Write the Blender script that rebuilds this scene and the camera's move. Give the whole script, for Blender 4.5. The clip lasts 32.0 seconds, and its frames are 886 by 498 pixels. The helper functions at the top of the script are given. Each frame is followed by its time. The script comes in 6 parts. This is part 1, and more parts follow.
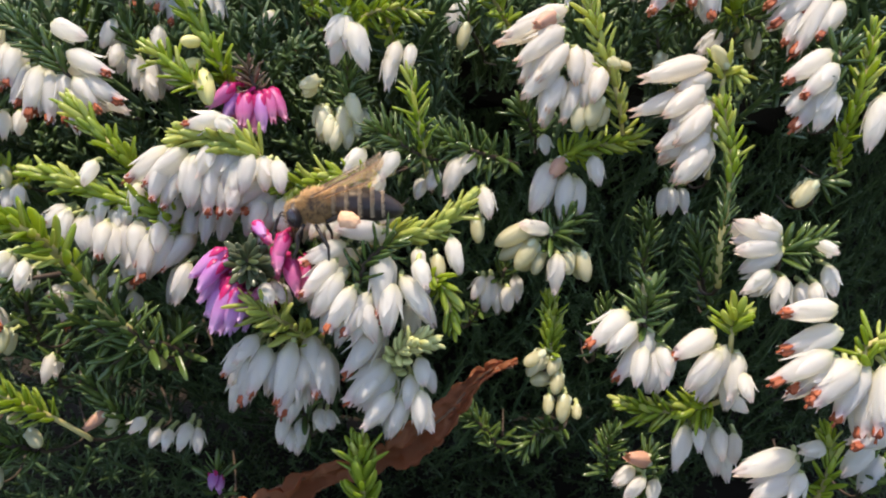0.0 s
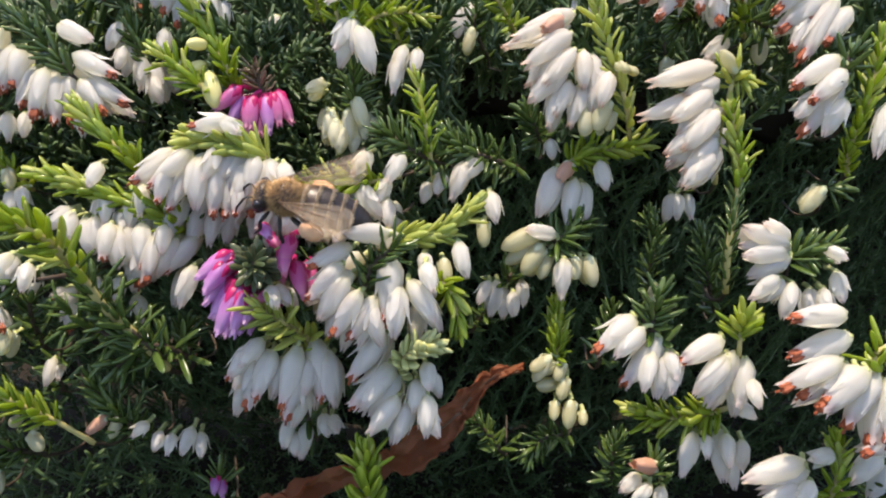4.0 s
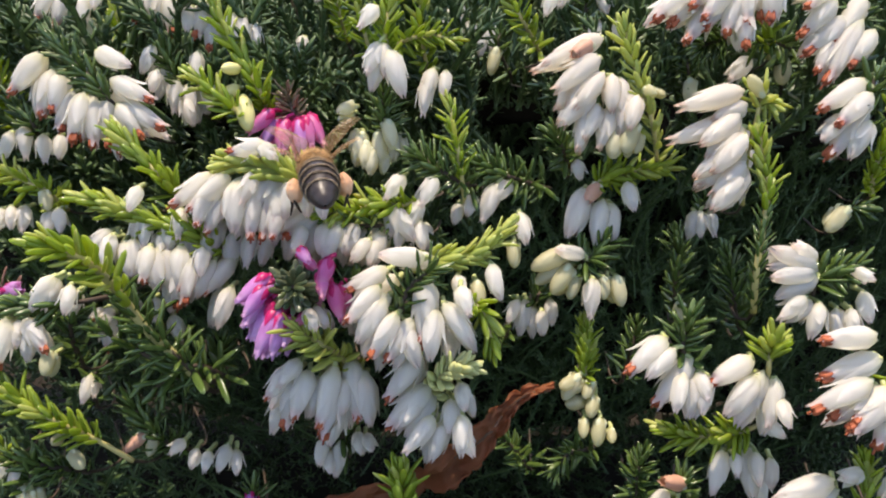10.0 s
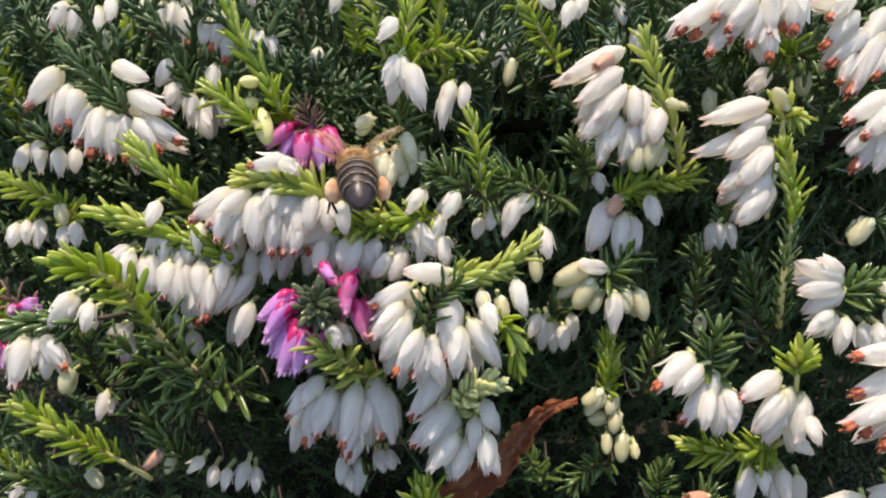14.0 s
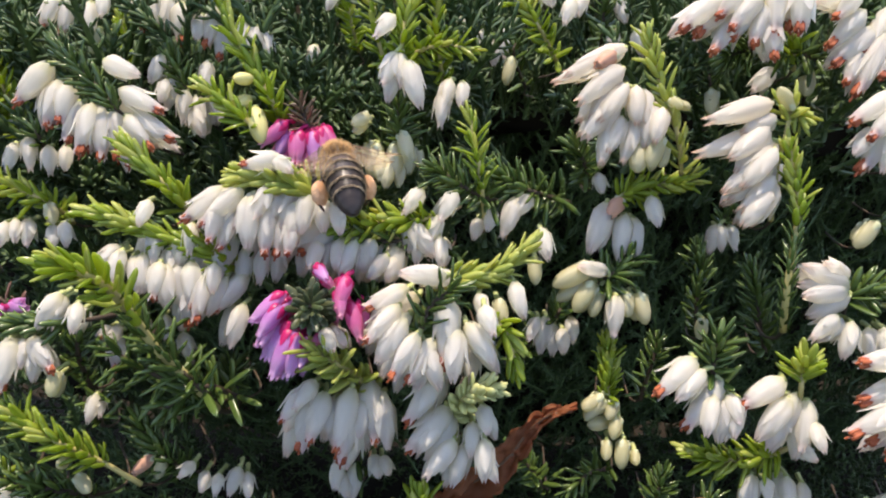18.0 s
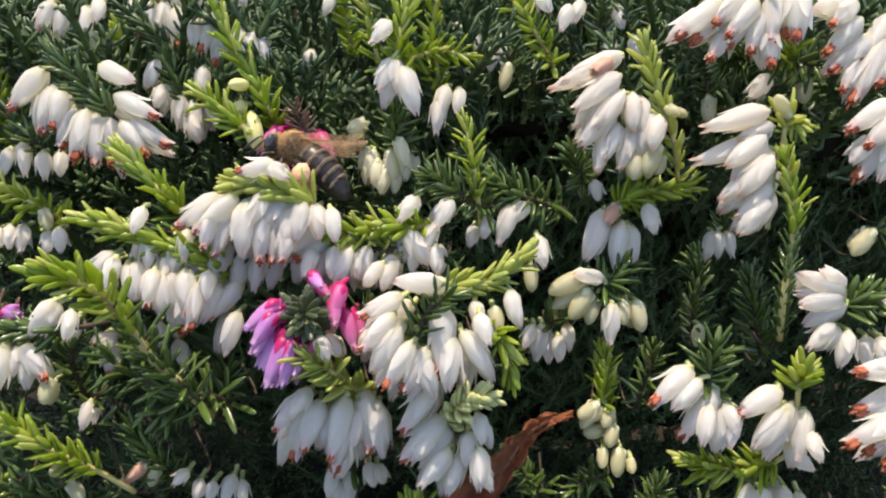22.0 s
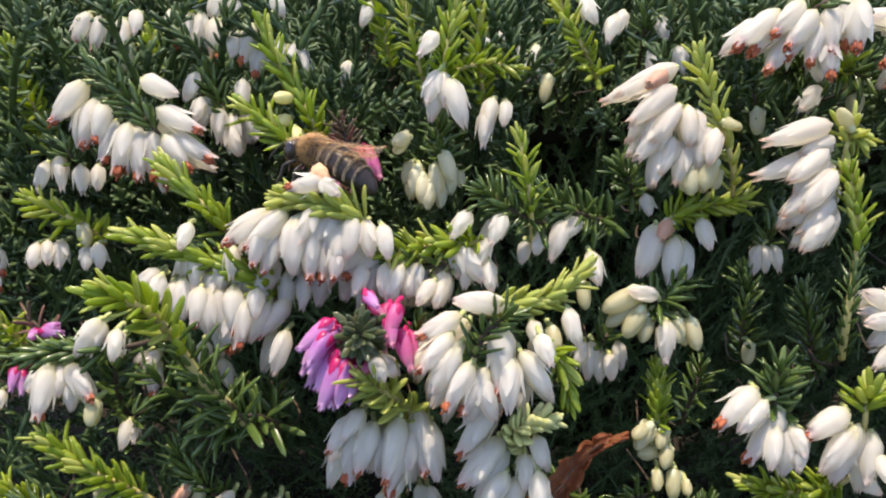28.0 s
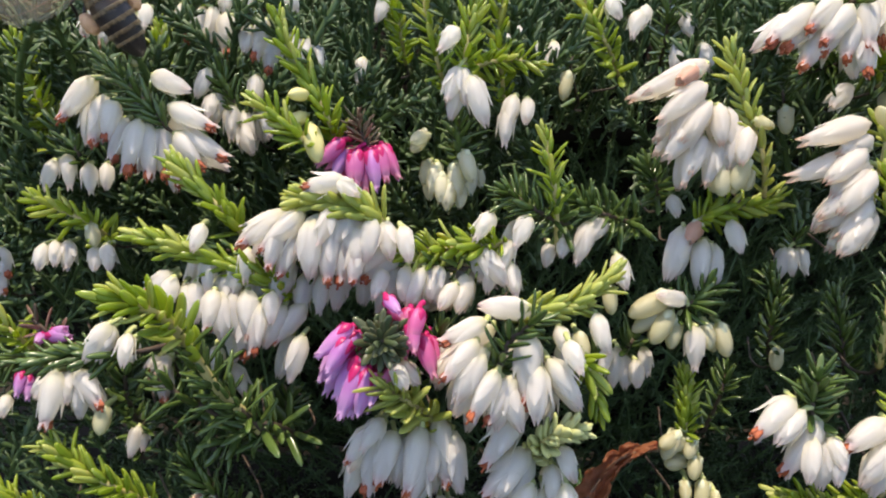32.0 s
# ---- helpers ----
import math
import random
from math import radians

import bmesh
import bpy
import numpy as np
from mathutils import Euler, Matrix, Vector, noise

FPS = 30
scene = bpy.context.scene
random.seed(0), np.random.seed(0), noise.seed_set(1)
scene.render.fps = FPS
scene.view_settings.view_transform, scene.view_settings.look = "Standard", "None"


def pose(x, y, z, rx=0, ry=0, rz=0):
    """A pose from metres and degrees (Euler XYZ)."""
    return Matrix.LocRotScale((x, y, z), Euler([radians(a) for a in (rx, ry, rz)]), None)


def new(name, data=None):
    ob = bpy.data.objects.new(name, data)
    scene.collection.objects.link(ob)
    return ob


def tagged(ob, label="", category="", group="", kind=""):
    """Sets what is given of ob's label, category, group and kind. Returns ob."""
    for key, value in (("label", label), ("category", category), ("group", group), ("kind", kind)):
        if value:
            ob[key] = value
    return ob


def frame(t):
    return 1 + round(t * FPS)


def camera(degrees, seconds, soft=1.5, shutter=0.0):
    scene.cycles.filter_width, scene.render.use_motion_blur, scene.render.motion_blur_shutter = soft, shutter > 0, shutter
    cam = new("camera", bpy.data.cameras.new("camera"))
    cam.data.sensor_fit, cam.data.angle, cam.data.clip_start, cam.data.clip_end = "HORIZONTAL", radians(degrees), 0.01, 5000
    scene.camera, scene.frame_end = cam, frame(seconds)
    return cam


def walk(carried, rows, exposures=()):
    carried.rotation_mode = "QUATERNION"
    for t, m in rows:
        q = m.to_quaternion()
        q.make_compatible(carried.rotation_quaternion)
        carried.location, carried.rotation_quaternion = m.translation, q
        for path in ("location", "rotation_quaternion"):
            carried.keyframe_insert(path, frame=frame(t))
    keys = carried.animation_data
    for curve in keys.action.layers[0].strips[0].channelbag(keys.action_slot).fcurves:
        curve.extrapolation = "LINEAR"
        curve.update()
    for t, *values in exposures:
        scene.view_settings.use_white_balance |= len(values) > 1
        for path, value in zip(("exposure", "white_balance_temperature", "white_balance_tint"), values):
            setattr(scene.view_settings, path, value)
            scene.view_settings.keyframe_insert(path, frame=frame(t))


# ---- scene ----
cam = camera(60, 32.0, soft=2.1)
EXPOSURE = (1.6, 6950, 18)  # stops, kelvin, tint
PATH = [
    (0, 0.00593, -0.07504, 0.29024, 58.671, -0.068, -0.034),
    (0.5, 0.00527, -0.07522, 0.28952, 59.018, -0.064, 0.038),
    (1, 0.00491, -0.07498, 0.28957, 58.854, -0.171, 0.009),
    (1.5, 0.00485, -0.07513, 0.28949, 59.022, -0.168, 0.072),
    (2, 0.00469, -0.07516, 0.28917, 59.179, -0.238, 0.075),
    (2.5, 0.00460, -0.07497, 0.28923, 59.151, -0.264, 0.042),
    (3, 0.00470, -0.07474, 0.28953, 59.088, -0.288, 0.007),
    (3.5, 0.00515, -0.07484, 0.28952, 59.202, -0.339, 0.025),
    (5.5, 0.00488, -0.07510, 0.29009, 59.340, -0.269, 0.145),
    (6, 0.00456, -0.07532, 0.28998, 59.334, -0.260, 0.168),
    (6.5, 0.00423, -0.07543, 0.28990, 59.331, -0.238, 0.231),
    (7, 0.00382, -0.07565, 0.29002, 59.435, -0.238, 0.252),
    (7.5, 0.00312, -0.07548, 0.29028, 59.438, -0.321, 0.183),
    (8, 0.00275, -0.07564, 0.29064, 59.449, -0.309, 0.196),
    (8.5, 0.00248, -0.07570, 0.29089, 59.508, -0.261, 0.205),
    (9, 0.00222, -0.07550, 0.29134, 59.374, -0.127, 0.234),
    (9.5, 0.00231, -0.07540, 0.29161, 59.515, -0.058, 0.352),
    (10, 0.00225, -0.07525, 0.29214, 59.528, 0.007, 0.381),
    (10.5, 0.00203, -0.07502, 0.29226, 59.677, 0.024, 0.355),
    (11, 0.00195, -0.07488, 0.29303, 59.652, 0.078, 0.347),
    (11.5, 0.00169, -0.07470, 0.29329, 59.779, 0.054, 0.299),
    (12, 0.00142, -0.07440, 0.29359, 59.844, 0.113, 0.307),
    (12.5, 0.00090, -0.07450, 0.29364, 59.978, 0.135, 0.230),
    (13, 0.00000, -0.07448, 0.29300, 60.000, 0.000, 0.000),
    (13.5, 0.00009, -0.07439, 0.29300, 59.956, 0.165, 0.297),
    (14, -0.00025, -0.07409, 0.29254, 59.997, 0.134, 0.270),
    (14.5, -0.00053, -0.07380, 0.29209, 60.081, 0.070, 0.226),
    (16.5, -0.00038, -0.07273, 0.29223, 59.957, -0.065, 0.280),
    (17, -0.00035, -0.07273, 0.29206, 60.089, -0.168, 0.206),
    (17.5, -0.00001, -0.07268, 0.29204, 59.983, -0.103, 0.329),
    (18, -0.00025, -0.07244, 0.29171, 60.020, -0.185, 0.232),
    (18.5, -0.00017, -0.07242, 0.29178, 60.014, -0.207, 0.257),
    (19, 0.00007, -0.07258, 0.29172, 60.099, -0.226, 0.253),
    (19.5, 0.00031, -0.07247, 0.29196, 60.049, -0.212, 0.277),
    (20, 0.00048, -0.07250, 0.29194, 60.039, -0.203, 0.308),
    (20.5, 0.00052, -0.07242, 0.29185, 60.093, -0.223, 0.292),
    (21, 0.00036, -0.07229, 0.29202, 60.012, -0.304, 0.251),
    (21.5, 0.00030, -0.07210, 0.29208, 60.121, -0.293, 0.243),
    (22, 0.00006, -0.07189, 0.29205, 60.173, -0.334, 0.193),
    (22.5, -0.00029, -0.07160, 0.29202, 60.194, -0.326, 0.177),
    (23, -0.00080, -0.07157, 0.29195, 60.340, -0.344, 0.157),
    (23.5, -0.00151, -0.07148, 0.29213, 60.340, -0.300, 0.207),
    (24, -0.00230, -0.07137, 0.29224, 60.342, -0.333, 0.148),
    (24.5, -0.00270, -0.07123, 0.29228, 60.430, -0.282, 0.251),
    (25, -0.00298, -0.07104, 0.29238, 60.498, -0.259, 0.228),
    (25.5, -0.00323, -0.07089, 0.29255, 60.561, -0.335, 0.260),
    (27.5, -0.00479, -0.06968, 0.29282, 60.668, -0.207, 0.363),
    (28, -0.00526, -0.06969, 0.29204, 60.656, -0.192, 0.333),
    (28.5, -0.00558, -0.06936, 0.29138, 60.635, -0.187, 0.379),
    (29, -0.00590, -0.06918, 0.29110, 60.580, -0.144, 0.370),
    (29.5, -0.00620, -0.06884, 0.29048, 60.560, -0.256, 0.349),
    (30, -0.00649, -0.06881, 0.29026, 60.637, -0.325, 0.343),
    (30.5, -0.00681, -0.06852, 0.29052, 60.507, -0.328, 0.434),
    (31, -0.00717, -0.06816, 0.29031, 60.629, -0.331, 0.459),
    (31.5, -0.00717, -0.06767, 0.29076, 60.570, -0.249, 0.522),
    (32, -0.00733, -0.06702, 0.29091, 60.589, -0.266, 0.538),
]
walk(cam, [(t, pose(x, y, z, rx, ry, rz)) for t, x, y, z, rx, ry, rz in PATH], [(0.0, *EXPOSURE), (32.0, *EXPOSURE)])

# ---- world, sun and exposure ----
SUN_FROM = Vector((-0.10, 0.26, 0.96)).normalized()
world = bpy.data.worlds.new("sky")
scene.world = world
world.use_nodes = True
sky = world.node_tree.nodes.new("ShaderNodeTexSky")
sky.sky_type, sky.sun_disc = "NISHITA", False
sky.sun_elevation = math.asin(SUN_FROM.z)
sky.sun_rotation = math.atan2(SUN_FROM.x, SUN_FROM.y)
world.node_tree.links.new(sky.outputs[0], world.node_tree.nodes["Background"].inputs[0])
world.node_tree.nodes["Background"].inputs[1].default_value = 0.15
sun_data = bpy.data.lights.new("sun", "SUN")
sun_data.energy, sun_data.angle, sun_data.color = 2.4, radians(0.55), (1.0, 0.91, 0.74)
sun = new("sun", sun_data)
sun.matrix_world = Matrix.Translation((0, 0, 3)) @ SUN_FROM.to_track_quat("Z", "Y").to_matrix().to_4x4()


# ---- materials ----
def shader(name, base, alt, rough=0.5, scale=900.0, translucent=0.0, glow_tint=None, bump=0.0, by="object", vary=0.5,
           fine=0.25, spec=0.4):
    """A surface whose colour runs from base to alt by piece, with grain and relief at two scales. translucent: share of light let through."""
    m = bpy.data.materials.new(name)
    m.use_nodes = True
    nt = m.node_tree
    n, l = nt.nodes, nt.links
    bsdf, out = n["Principled BSDF"], n["Material Output"]
    bsdf.inputs["Roughness"].default_value = rough
    bsdf.inputs["Specular IOR Level"].default_value = spec
    tex = n.new("ShaderNodeTexCoord")
    grain = n.new("ShaderNodeTexNoise")
    grain.inputs["Scale"].default_value = scale
    grain.inputs["Detail"].default_value = 4
    l.new(tex.outputs["Object"], grain.inputs["Vector"])
    blotch = n.new("ShaderNodeTexNoise")
    blotch.inputs["Scale"].default_value = scale * 0.22
    l.new(tex.outputs["Object"], blotch.inputs["Vector"])
    if by == "island":
        pick = n.new("ShaderNodeNewGeometry").outputs["Random Per Island"]
    else:
        pick = n.new("ShaderNodeObjectInfo").outputs["Random"]
    add = n.new("ShaderNodeMath")
    add.operation = "MULTIPLY_ADD"
    l.new(pick, add.inputs[0])
    add.inputs[1].default_value = vary
    half = n.new("ShaderNodeMath")
    half.operation = "MULTIPLY_ADD"
    l.new(blotch.outputs["Fac"], half.inputs[0])
    half.inputs[1].default_value = 1.0 - vary
    l.new(grain.outputs["Fac"], half.inputs[2])
    sub = n.new("ShaderNodeMath")
    sub.operation = "MULTIPLY"
    l.new(half.outputs[0], sub.inputs[0])
    sub.inputs[1].default_value = fine * 2
    l.new(sub.outputs[0], add.inputs[2])
    mix = n.new("ShaderNodeMix")
    mix.data_type = "RGBA"
    mix.inputs["A"].default_value = (*base, 1)
    mix.inputs["B"].default_value = (*alt, 1)
    l.new(add.outputs[0], mix.inputs["Factor"])
    l.new(mix.outputs["Result"], bsdf.inputs["Base Color"])
    if bump:
        b = n.new("ShaderNodeBump")
        b.inputs["Strength"].default_value = bump
        b.inputs["Distance"].default_value = 0.0002
        l.new(grain.outputs["Fac"], b.inputs["Height"])
        l.new(b.outputs[0], bsdf.inputs["Normal"])
    if translucent:
        tr = n.new("ShaderNodeBsdfTranslucent")
        if glow_tint:
            tint = n.new("ShaderNodeMix")
            tint.data_type, tint.blend_type = "RGBA", "MULTIPLY"
            tint.inputs["Factor"].default_value = 1.0
            l.new(mix.outputs["Result"], tint.inputs["A"])
            tint.inputs["B"].default_value = (*glow_tint, 1)
            l.new(tint.outputs["Result"], tr.inputs["Color"])
        else:
            l.new(mix.outputs["Result"], tr.inputs["Color"])
        ms = n.new("ShaderNodeMixShader")
        ms.inputs[0].default_value = translucent
        l.new(bsdf.outputs[0], ms.inputs[1])
        l.new(tr.outputs[0], ms.inputs[2])
        l.new(ms.outputs[0], out.inputs["Surface"])
    return m


def graded(m, low, high, colour, axis=2, amount=1.0):
    """Blend the base colour of m into another along the piece's own length, between low and high metres."""
    nt = m.node_tree
    n, l = nt.nodes, nt.links
    bsdf = n["Principled BSDF"]
    src = bsdf.inputs["Base Color"].links[0].from_socket
    tex = n.new("ShaderNodeTexCoord")
    sep = n.new("ShaderNodeSeparateXYZ")
    l.new(tex.outputs["Object"], sep.inputs[0])
    ramp = n.new("ShaderNodeMapRange")
    ramp.inputs["From Min"].default_value = low
    ramp.inputs["From Max"].default_value = high
    ramp.inputs["To Max"].default_value = amount
    l.new(sep.outputs[axis], ramp.inputs["Value"])
    mix = n.new("ShaderNodeMix")
    mix.data_type = "RGBA"
    l.new(ramp.outputs[0], mix.inputs["Factor"])
    mix.inputs["B"].default_value = (*colour, 1)
    users = [k.to_socket for k in src.links]
    l.new(src, mix.inputs["A"])
    for socket in users:
        l.new(mix.outputs["Result"], socket)
    return m


WHITE = graded(shader("white_petal", (0.87, 0.862, 0.855), (0.83, 0.82, 0.80), 0.45, 1500, 0.74, (1, 0.97, 0.86), 0.25, vary=0.6),
               0.0046, 0.0062, (0.84, 0.66, 0.64), amount=0.7)
WHITE = graded(WHITE, 0.0017, 0.0002, (0.74, 0.74, 0.48), amount=0.5)  # greenish cream towards the base
IVORY = graded(shader("ivory_petal", (0.86, 0.84, 0.80), (0.82, 0.795, 0.74), 0.45, 1500, 0.70, (1, 0.96, 0.86), 0.15, vary=0.6),
               0.0052, 0.0062, (0.58, 0.30, 0.19), amount=0.85)
CREAM = graded(shader("cream_petal", (0.66, 0.63, 0.44), (0.58, 0.56, 0.34), 0.45, 1500, 0.58, (1, 0.97, 0.78), 0.15, vary=0.6),
               0.0012, -0.0004, (0.62, 0.64, 0.30), amount=0.8)
LEMON = graded(shader("greenish_cream_petal", (0.84, 0.82, 0.66), (0.78, 0.76, 0.56), 0.45, 1500, 0.62, (1, 0.97, 0.78), 0.15, vary=0.6),
               0.0018, 0.0, (0.66, 0.68, 0.36), amount=0.7)
YELLOW = shader("yellow_petal", (0.74, 0.68, 0.30), (0.66, 0.62, 0.24), 0.45, 1500, 0.34, None, 0.1)
PINK = graded(shader("pink_petal", (0.50, 0.20, 0.52), (0.62, 0.26, 0.56), 0.42, 1500, 0.5, (1, 0.8, 0.95), 0.12, vary=0.7),
              0.0030, 0.0062, (0.72, 0.52, 0.68), amount=0.7)
ROSE = graded(shader("rose_petal", (0.70, 0.12, 0.30), (0.62, 0.17, 0.40), 0.42, 1500, 0.5, (1, 0.7, 0.75), 0.12, vary=0.7),
              0.0036, 0.0062, (0.80, 0.46, 0.52), amount=0.7)
SEPAL = shader("pale_sepal", (0.62, 0.63, 0.44), (0.56, 0.58, 0.36), 0.5, 1500, 0.3, None, 0.1)
PINK_SEPAL = shader("crimson_sepal", (0.66, 0.03, 0.16), (0.48, 0.02, 0.14), 0.35, 1500, 0.4, None, 0.1)
ANTHER = shader("rust_anther", (0.42, 0.115, 0.035), (0.26, 0.055, 0.022), 0.6, 3000, 0.12, None, 0.4)
FADED = shader("faded_petal", (0.62, 0.36, 0.24), (0.52, 0.28, 0.18), 0.6, 1500, 0.3, None, 0.3)
STALK = shader("green_stalk", (0.34, 0.40, 0.13), (0.44, 0.46, 0.20), 0.5, 1500, 0.1, None, 0.2)
YOUNG = shader("young_needle", (0.15, 0.24, 0.025), (0.36, 0.44, 0.06), 0.26, 1200, 0.52, (1.6, 1.5, 0.45), 0.15, spec=0.5)
OLD = shader("old_needle", (0.042, 0.076, 0.016), (0.088, 0.138, 0.030), 0.24, 1200, 0.16, (1.3, 1.3, 0.6), 0.15, spec=0.5)
PALE = shader("pale_needle", (0.26, 0.36, 0.05), (0.50, 0.52, 0.15), 0.34, 1200, 0.45, (1.4, 1.3, 0.5), 0.15, spec=0.5)
DUSKY = shader("dusky_needle", (0.07, 0.10, 0.05), (0.22, 0.10, 0.075), 0.26, 1200, 0.2, None, 0.15)
TWIG = shader("twig_bark", (0.03, 0.02, 0.012), (0.06, 0.038, 0.022), 0.75, 900, 0.0, None, 0.5)
GREEN_TWIG = shader("young_twig", (0.34, 0.28, 0.09), (0.42, 0.36, 0.13), 0.6, 900, 0.0, None, 0.4)
MASS = shader("far_needle", (0.028, 0.060, 0.020), (0.075, 0.125, 0.038), 0.45, 1200, 0.22, (1.3, 1.3, 0.6), 0.0, by="island", vary=0.9, spec=0.5)
# Near-black soil colour; it also paints the shade in the shrub's gaps.
PEAT_AND_SHADE = shader("peat_and_shade", (0.010, 0.008, 0.006), (0.022, 0.017, 0.011), 1.0, 220, 0.0, None, 0.8, spec=0.1)
DRY_LEAF = shader("dry_leaf", (0.70, 0.36, 0.15), (0.32, 0.14, 0.065), 0.5, 420, 0.6, (1.6, 0.9, 0.42), 0.8, fine=0.55, spec=0.15)


def fibres(m, turn):
    """Streaks along a leaf: the grain is drawn out along the direction turned about y by so many degrees."""
    n, l = m.node_tree.nodes, m.node_tree.links
    tex = next(k for k in n if k.bl_idname == "ShaderNodeTexCoord")
    for noise_node in [k for k in n if k.bl_idname == "ShaderNodeTexNoise"]:
        mp = n.new("ShaderNodeMapping")
        mp.inputs["Rotation"].default_value = (0, radians(turn), 0)
        mp.inputs["Scale"].default_value = (0.12, 1.6, 1.6) if noise_node.inputs["Detail"].default_value > 3 else (0.6, 1, 1.4)
        l.new(tex.outputs["Object"], mp.inputs["Vector"])
        l.new(mp.outputs[0], noise_node.inputs["Vector"])


fibres(DRY_LEAF, 29)
LEAF_RIB = shader("leaf_rib", (0.20, 0.09, 0.04), (0.15, 0.07, 0.03), 0.6, 600, 0.0, None, 0.3)


# ---- building helpers ----
MM = 0.001
HEART = Vector((0, 0, 0.25))  # the middle of the flowering face, over the ground


def spot(p):
    """A place from millimetres off the middle of the flowering face."""
    return HEART + Vector(p) * MM


def mesh_of(name, verts, faces, material, smooth=True):
    me = bpy.data.meshes.new(name)
    me.from_pydata([tuple(v) for v in verts], [], faces)
    me.materials.append(material)
    if smooth:
        me.polygons.foreach_set("use_smooth", [True] * len(me.polygons))
    me.update()
    return me


def part(name, data, parent, m=None, label=""):
    ob = new(name, data)
    ob.parent = parent
    if m is not None:
        ob.matrix_basis = m
    return tagged(ob, label)


def revolve(profile, sides, lobes=0, lobe_from=1e9, depth=0.0, square=0.0):
    """Rings (z, radius) about z; towards the mouth the rim is cut into lobes; square: how far the section bulges into four ribs."""
    verts, faces = [], []
    for z, r in profile:
        for k in range(sides):
            a = 2 * math.pi * k / sides
            rr = r * (1 + square * math.cos(4 * a))
            zz = z - (depth * (0.5 - 0.5 * math.cos(lobes * a)) if z >= lobe_from else 0)
            verts.append((rr * math.cos(a), rr * math.sin(a), zz))
    for i in range(len(profile) - 1):
        for k in range(sides):
            j = (k + 1) % sides
            faces.append((i * sides + k, i * sides + j, (i + 1) * sides + j, (i + 1) * sides + k))
    return verts, faces


def tube(points, radii, sides=6):
    """A tapering tube through places."""
    verts, faces = [], []
    side = Vector((0.31, 0.52, 0.79))
    for i, p in enumerate(points):
        p = Vector(p)
        way = (Vector(points[min(i + 1, len(points) - 1)]) - Vector(points[max(i - 1, 0)])).normalized()
        u = way.cross(side).normalized()
        v = way.cross(u)
        for k in range(sides):
            a = 2 * math.pi * k / sides
            verts.append(p + (u * math.cos(a) + v * math.sin(a)) * radii[i])
    for i in range(len(points) - 1):
        for k in range(sides):
            j = (k + 1) % sides
            faces.append((i * sides + k, i * sides + j, (i + 1) * sides + j, (i + 1) * sides + k))
    faces.append(tuple(range(sides)))
    faces.append(tuple(range((len(points) - 1) * sides, len(points) * sides)))
    return verts, faces


def smooth_path(pts, steps=5):
    """A Catmull-Rom line through places."""
    pts = [Vector(p) for p in pts]
    ext = [pts[0] * 2 - pts[1], *pts, pts[-1] * 2 - pts[-2]]
    out = []
    for i in range(1, len(ext) - 2):
        a, b, c, d = ext[i - 1 : i + 3]
        for s in range(steps):
            t = s / steps
            out.append(0.5 * (2 * b + (c - a) * t + (2 * a - 5 * b + 4 * c - d) * t * t + (3 * b - a - 3 * c + d) * t**3))
    out.append(pts[-1])
    return out


def aim(way, spin=0.0):
    """The turn that lays a piece's own z along way, spun about it."""
    return Vector(way).to_track_quat("Z", "Y").to_matrix().to_4x4() @ Matrix.Rotation(spin, 4, "Z")


# ---- flower pieces, shared by all flowers ----
def bell_mesh(name, length, width, material, mouth=0.62, bend=0.0, closed=False):
    prof = [(0.00, 0.16), (0.05, 0.50), (0.15, 0.80), (0.31, 0.98), (0.48, 1.0), (0.66, 0.89), (0.82, 0.66), (0.93, 0.42), (1.02, 0.20)] if closed else [(0.00, 0.16), (0.05, 0.55), (0.15, 0.86), (0.29, 1.0), (0.46, 0.97), (0.66, 0.80), (0.83, mouth + 0.17), (0.94, mouth), (1.03, mouth + 0.04)]
    v, f = revolve([(z * length, r * width / 2) for z, r in prof], 16, 4, 0.93 * length, 0.13 * length, 0.05)
    v = [(x + bend * (z / length) ** 2 * length, y, z) for x, y, z in v]
    return mesh_of(name, v, f, material)


def bud_mesh(name, length, width, material):
    prof = [(0.0, 0.15), (0.05, 0.52), (0.18, 0.86), (0.40, 1.0), (0.62, 0.97), (0.82, 0.74), (0.94, 0.42), (1.0, 0.05)]
    return mesh_of(name, *revolve([(z * length, r * width / 2) for z, r in prof], 14, square=0.05), material)


def calyx_mesh(name, length, width, flare, material, broad=0.0006):
    """Four pointed sepals that clasp the base, their rims sunk into the bell, their tips a little free."""
    verts, faces = [], []
    for k in range(4):
        a0 = k * math.pi / 2 + math.pi / 4
        n0 = len(verts)
        for t, w in ((0, 0.45), (0.12, 0.8), (0.3, 1.0), (0.55, 0.95), (0.78, 0.62), (1.0, 0.06)):
            r = width / 2 * (0.40 + 0.64 * min(1, t * 3.4) ** 0.8) * (1 - 0.22 * max(0.0, (t - 0.5) * 2) ** 1.4) + flare * t * t * t * length
            for c in (-1, -0.5, 0, 0.5, 1):
                a = a0 + c * w * broad / (width / 2)
                rr = r * (1.075 - 0.10 * c * c * (1 - 0.6 * t))
                verts.append((rr * math.cos(a), rr * math.sin(a), t * length))
        for i in range(5):
            for c in range(4):
                q = n0 + i * 5 + c
                faces.append((q, q + 1, q + 6, q + 5))
    return mesh_of(name, verts, faces, material)


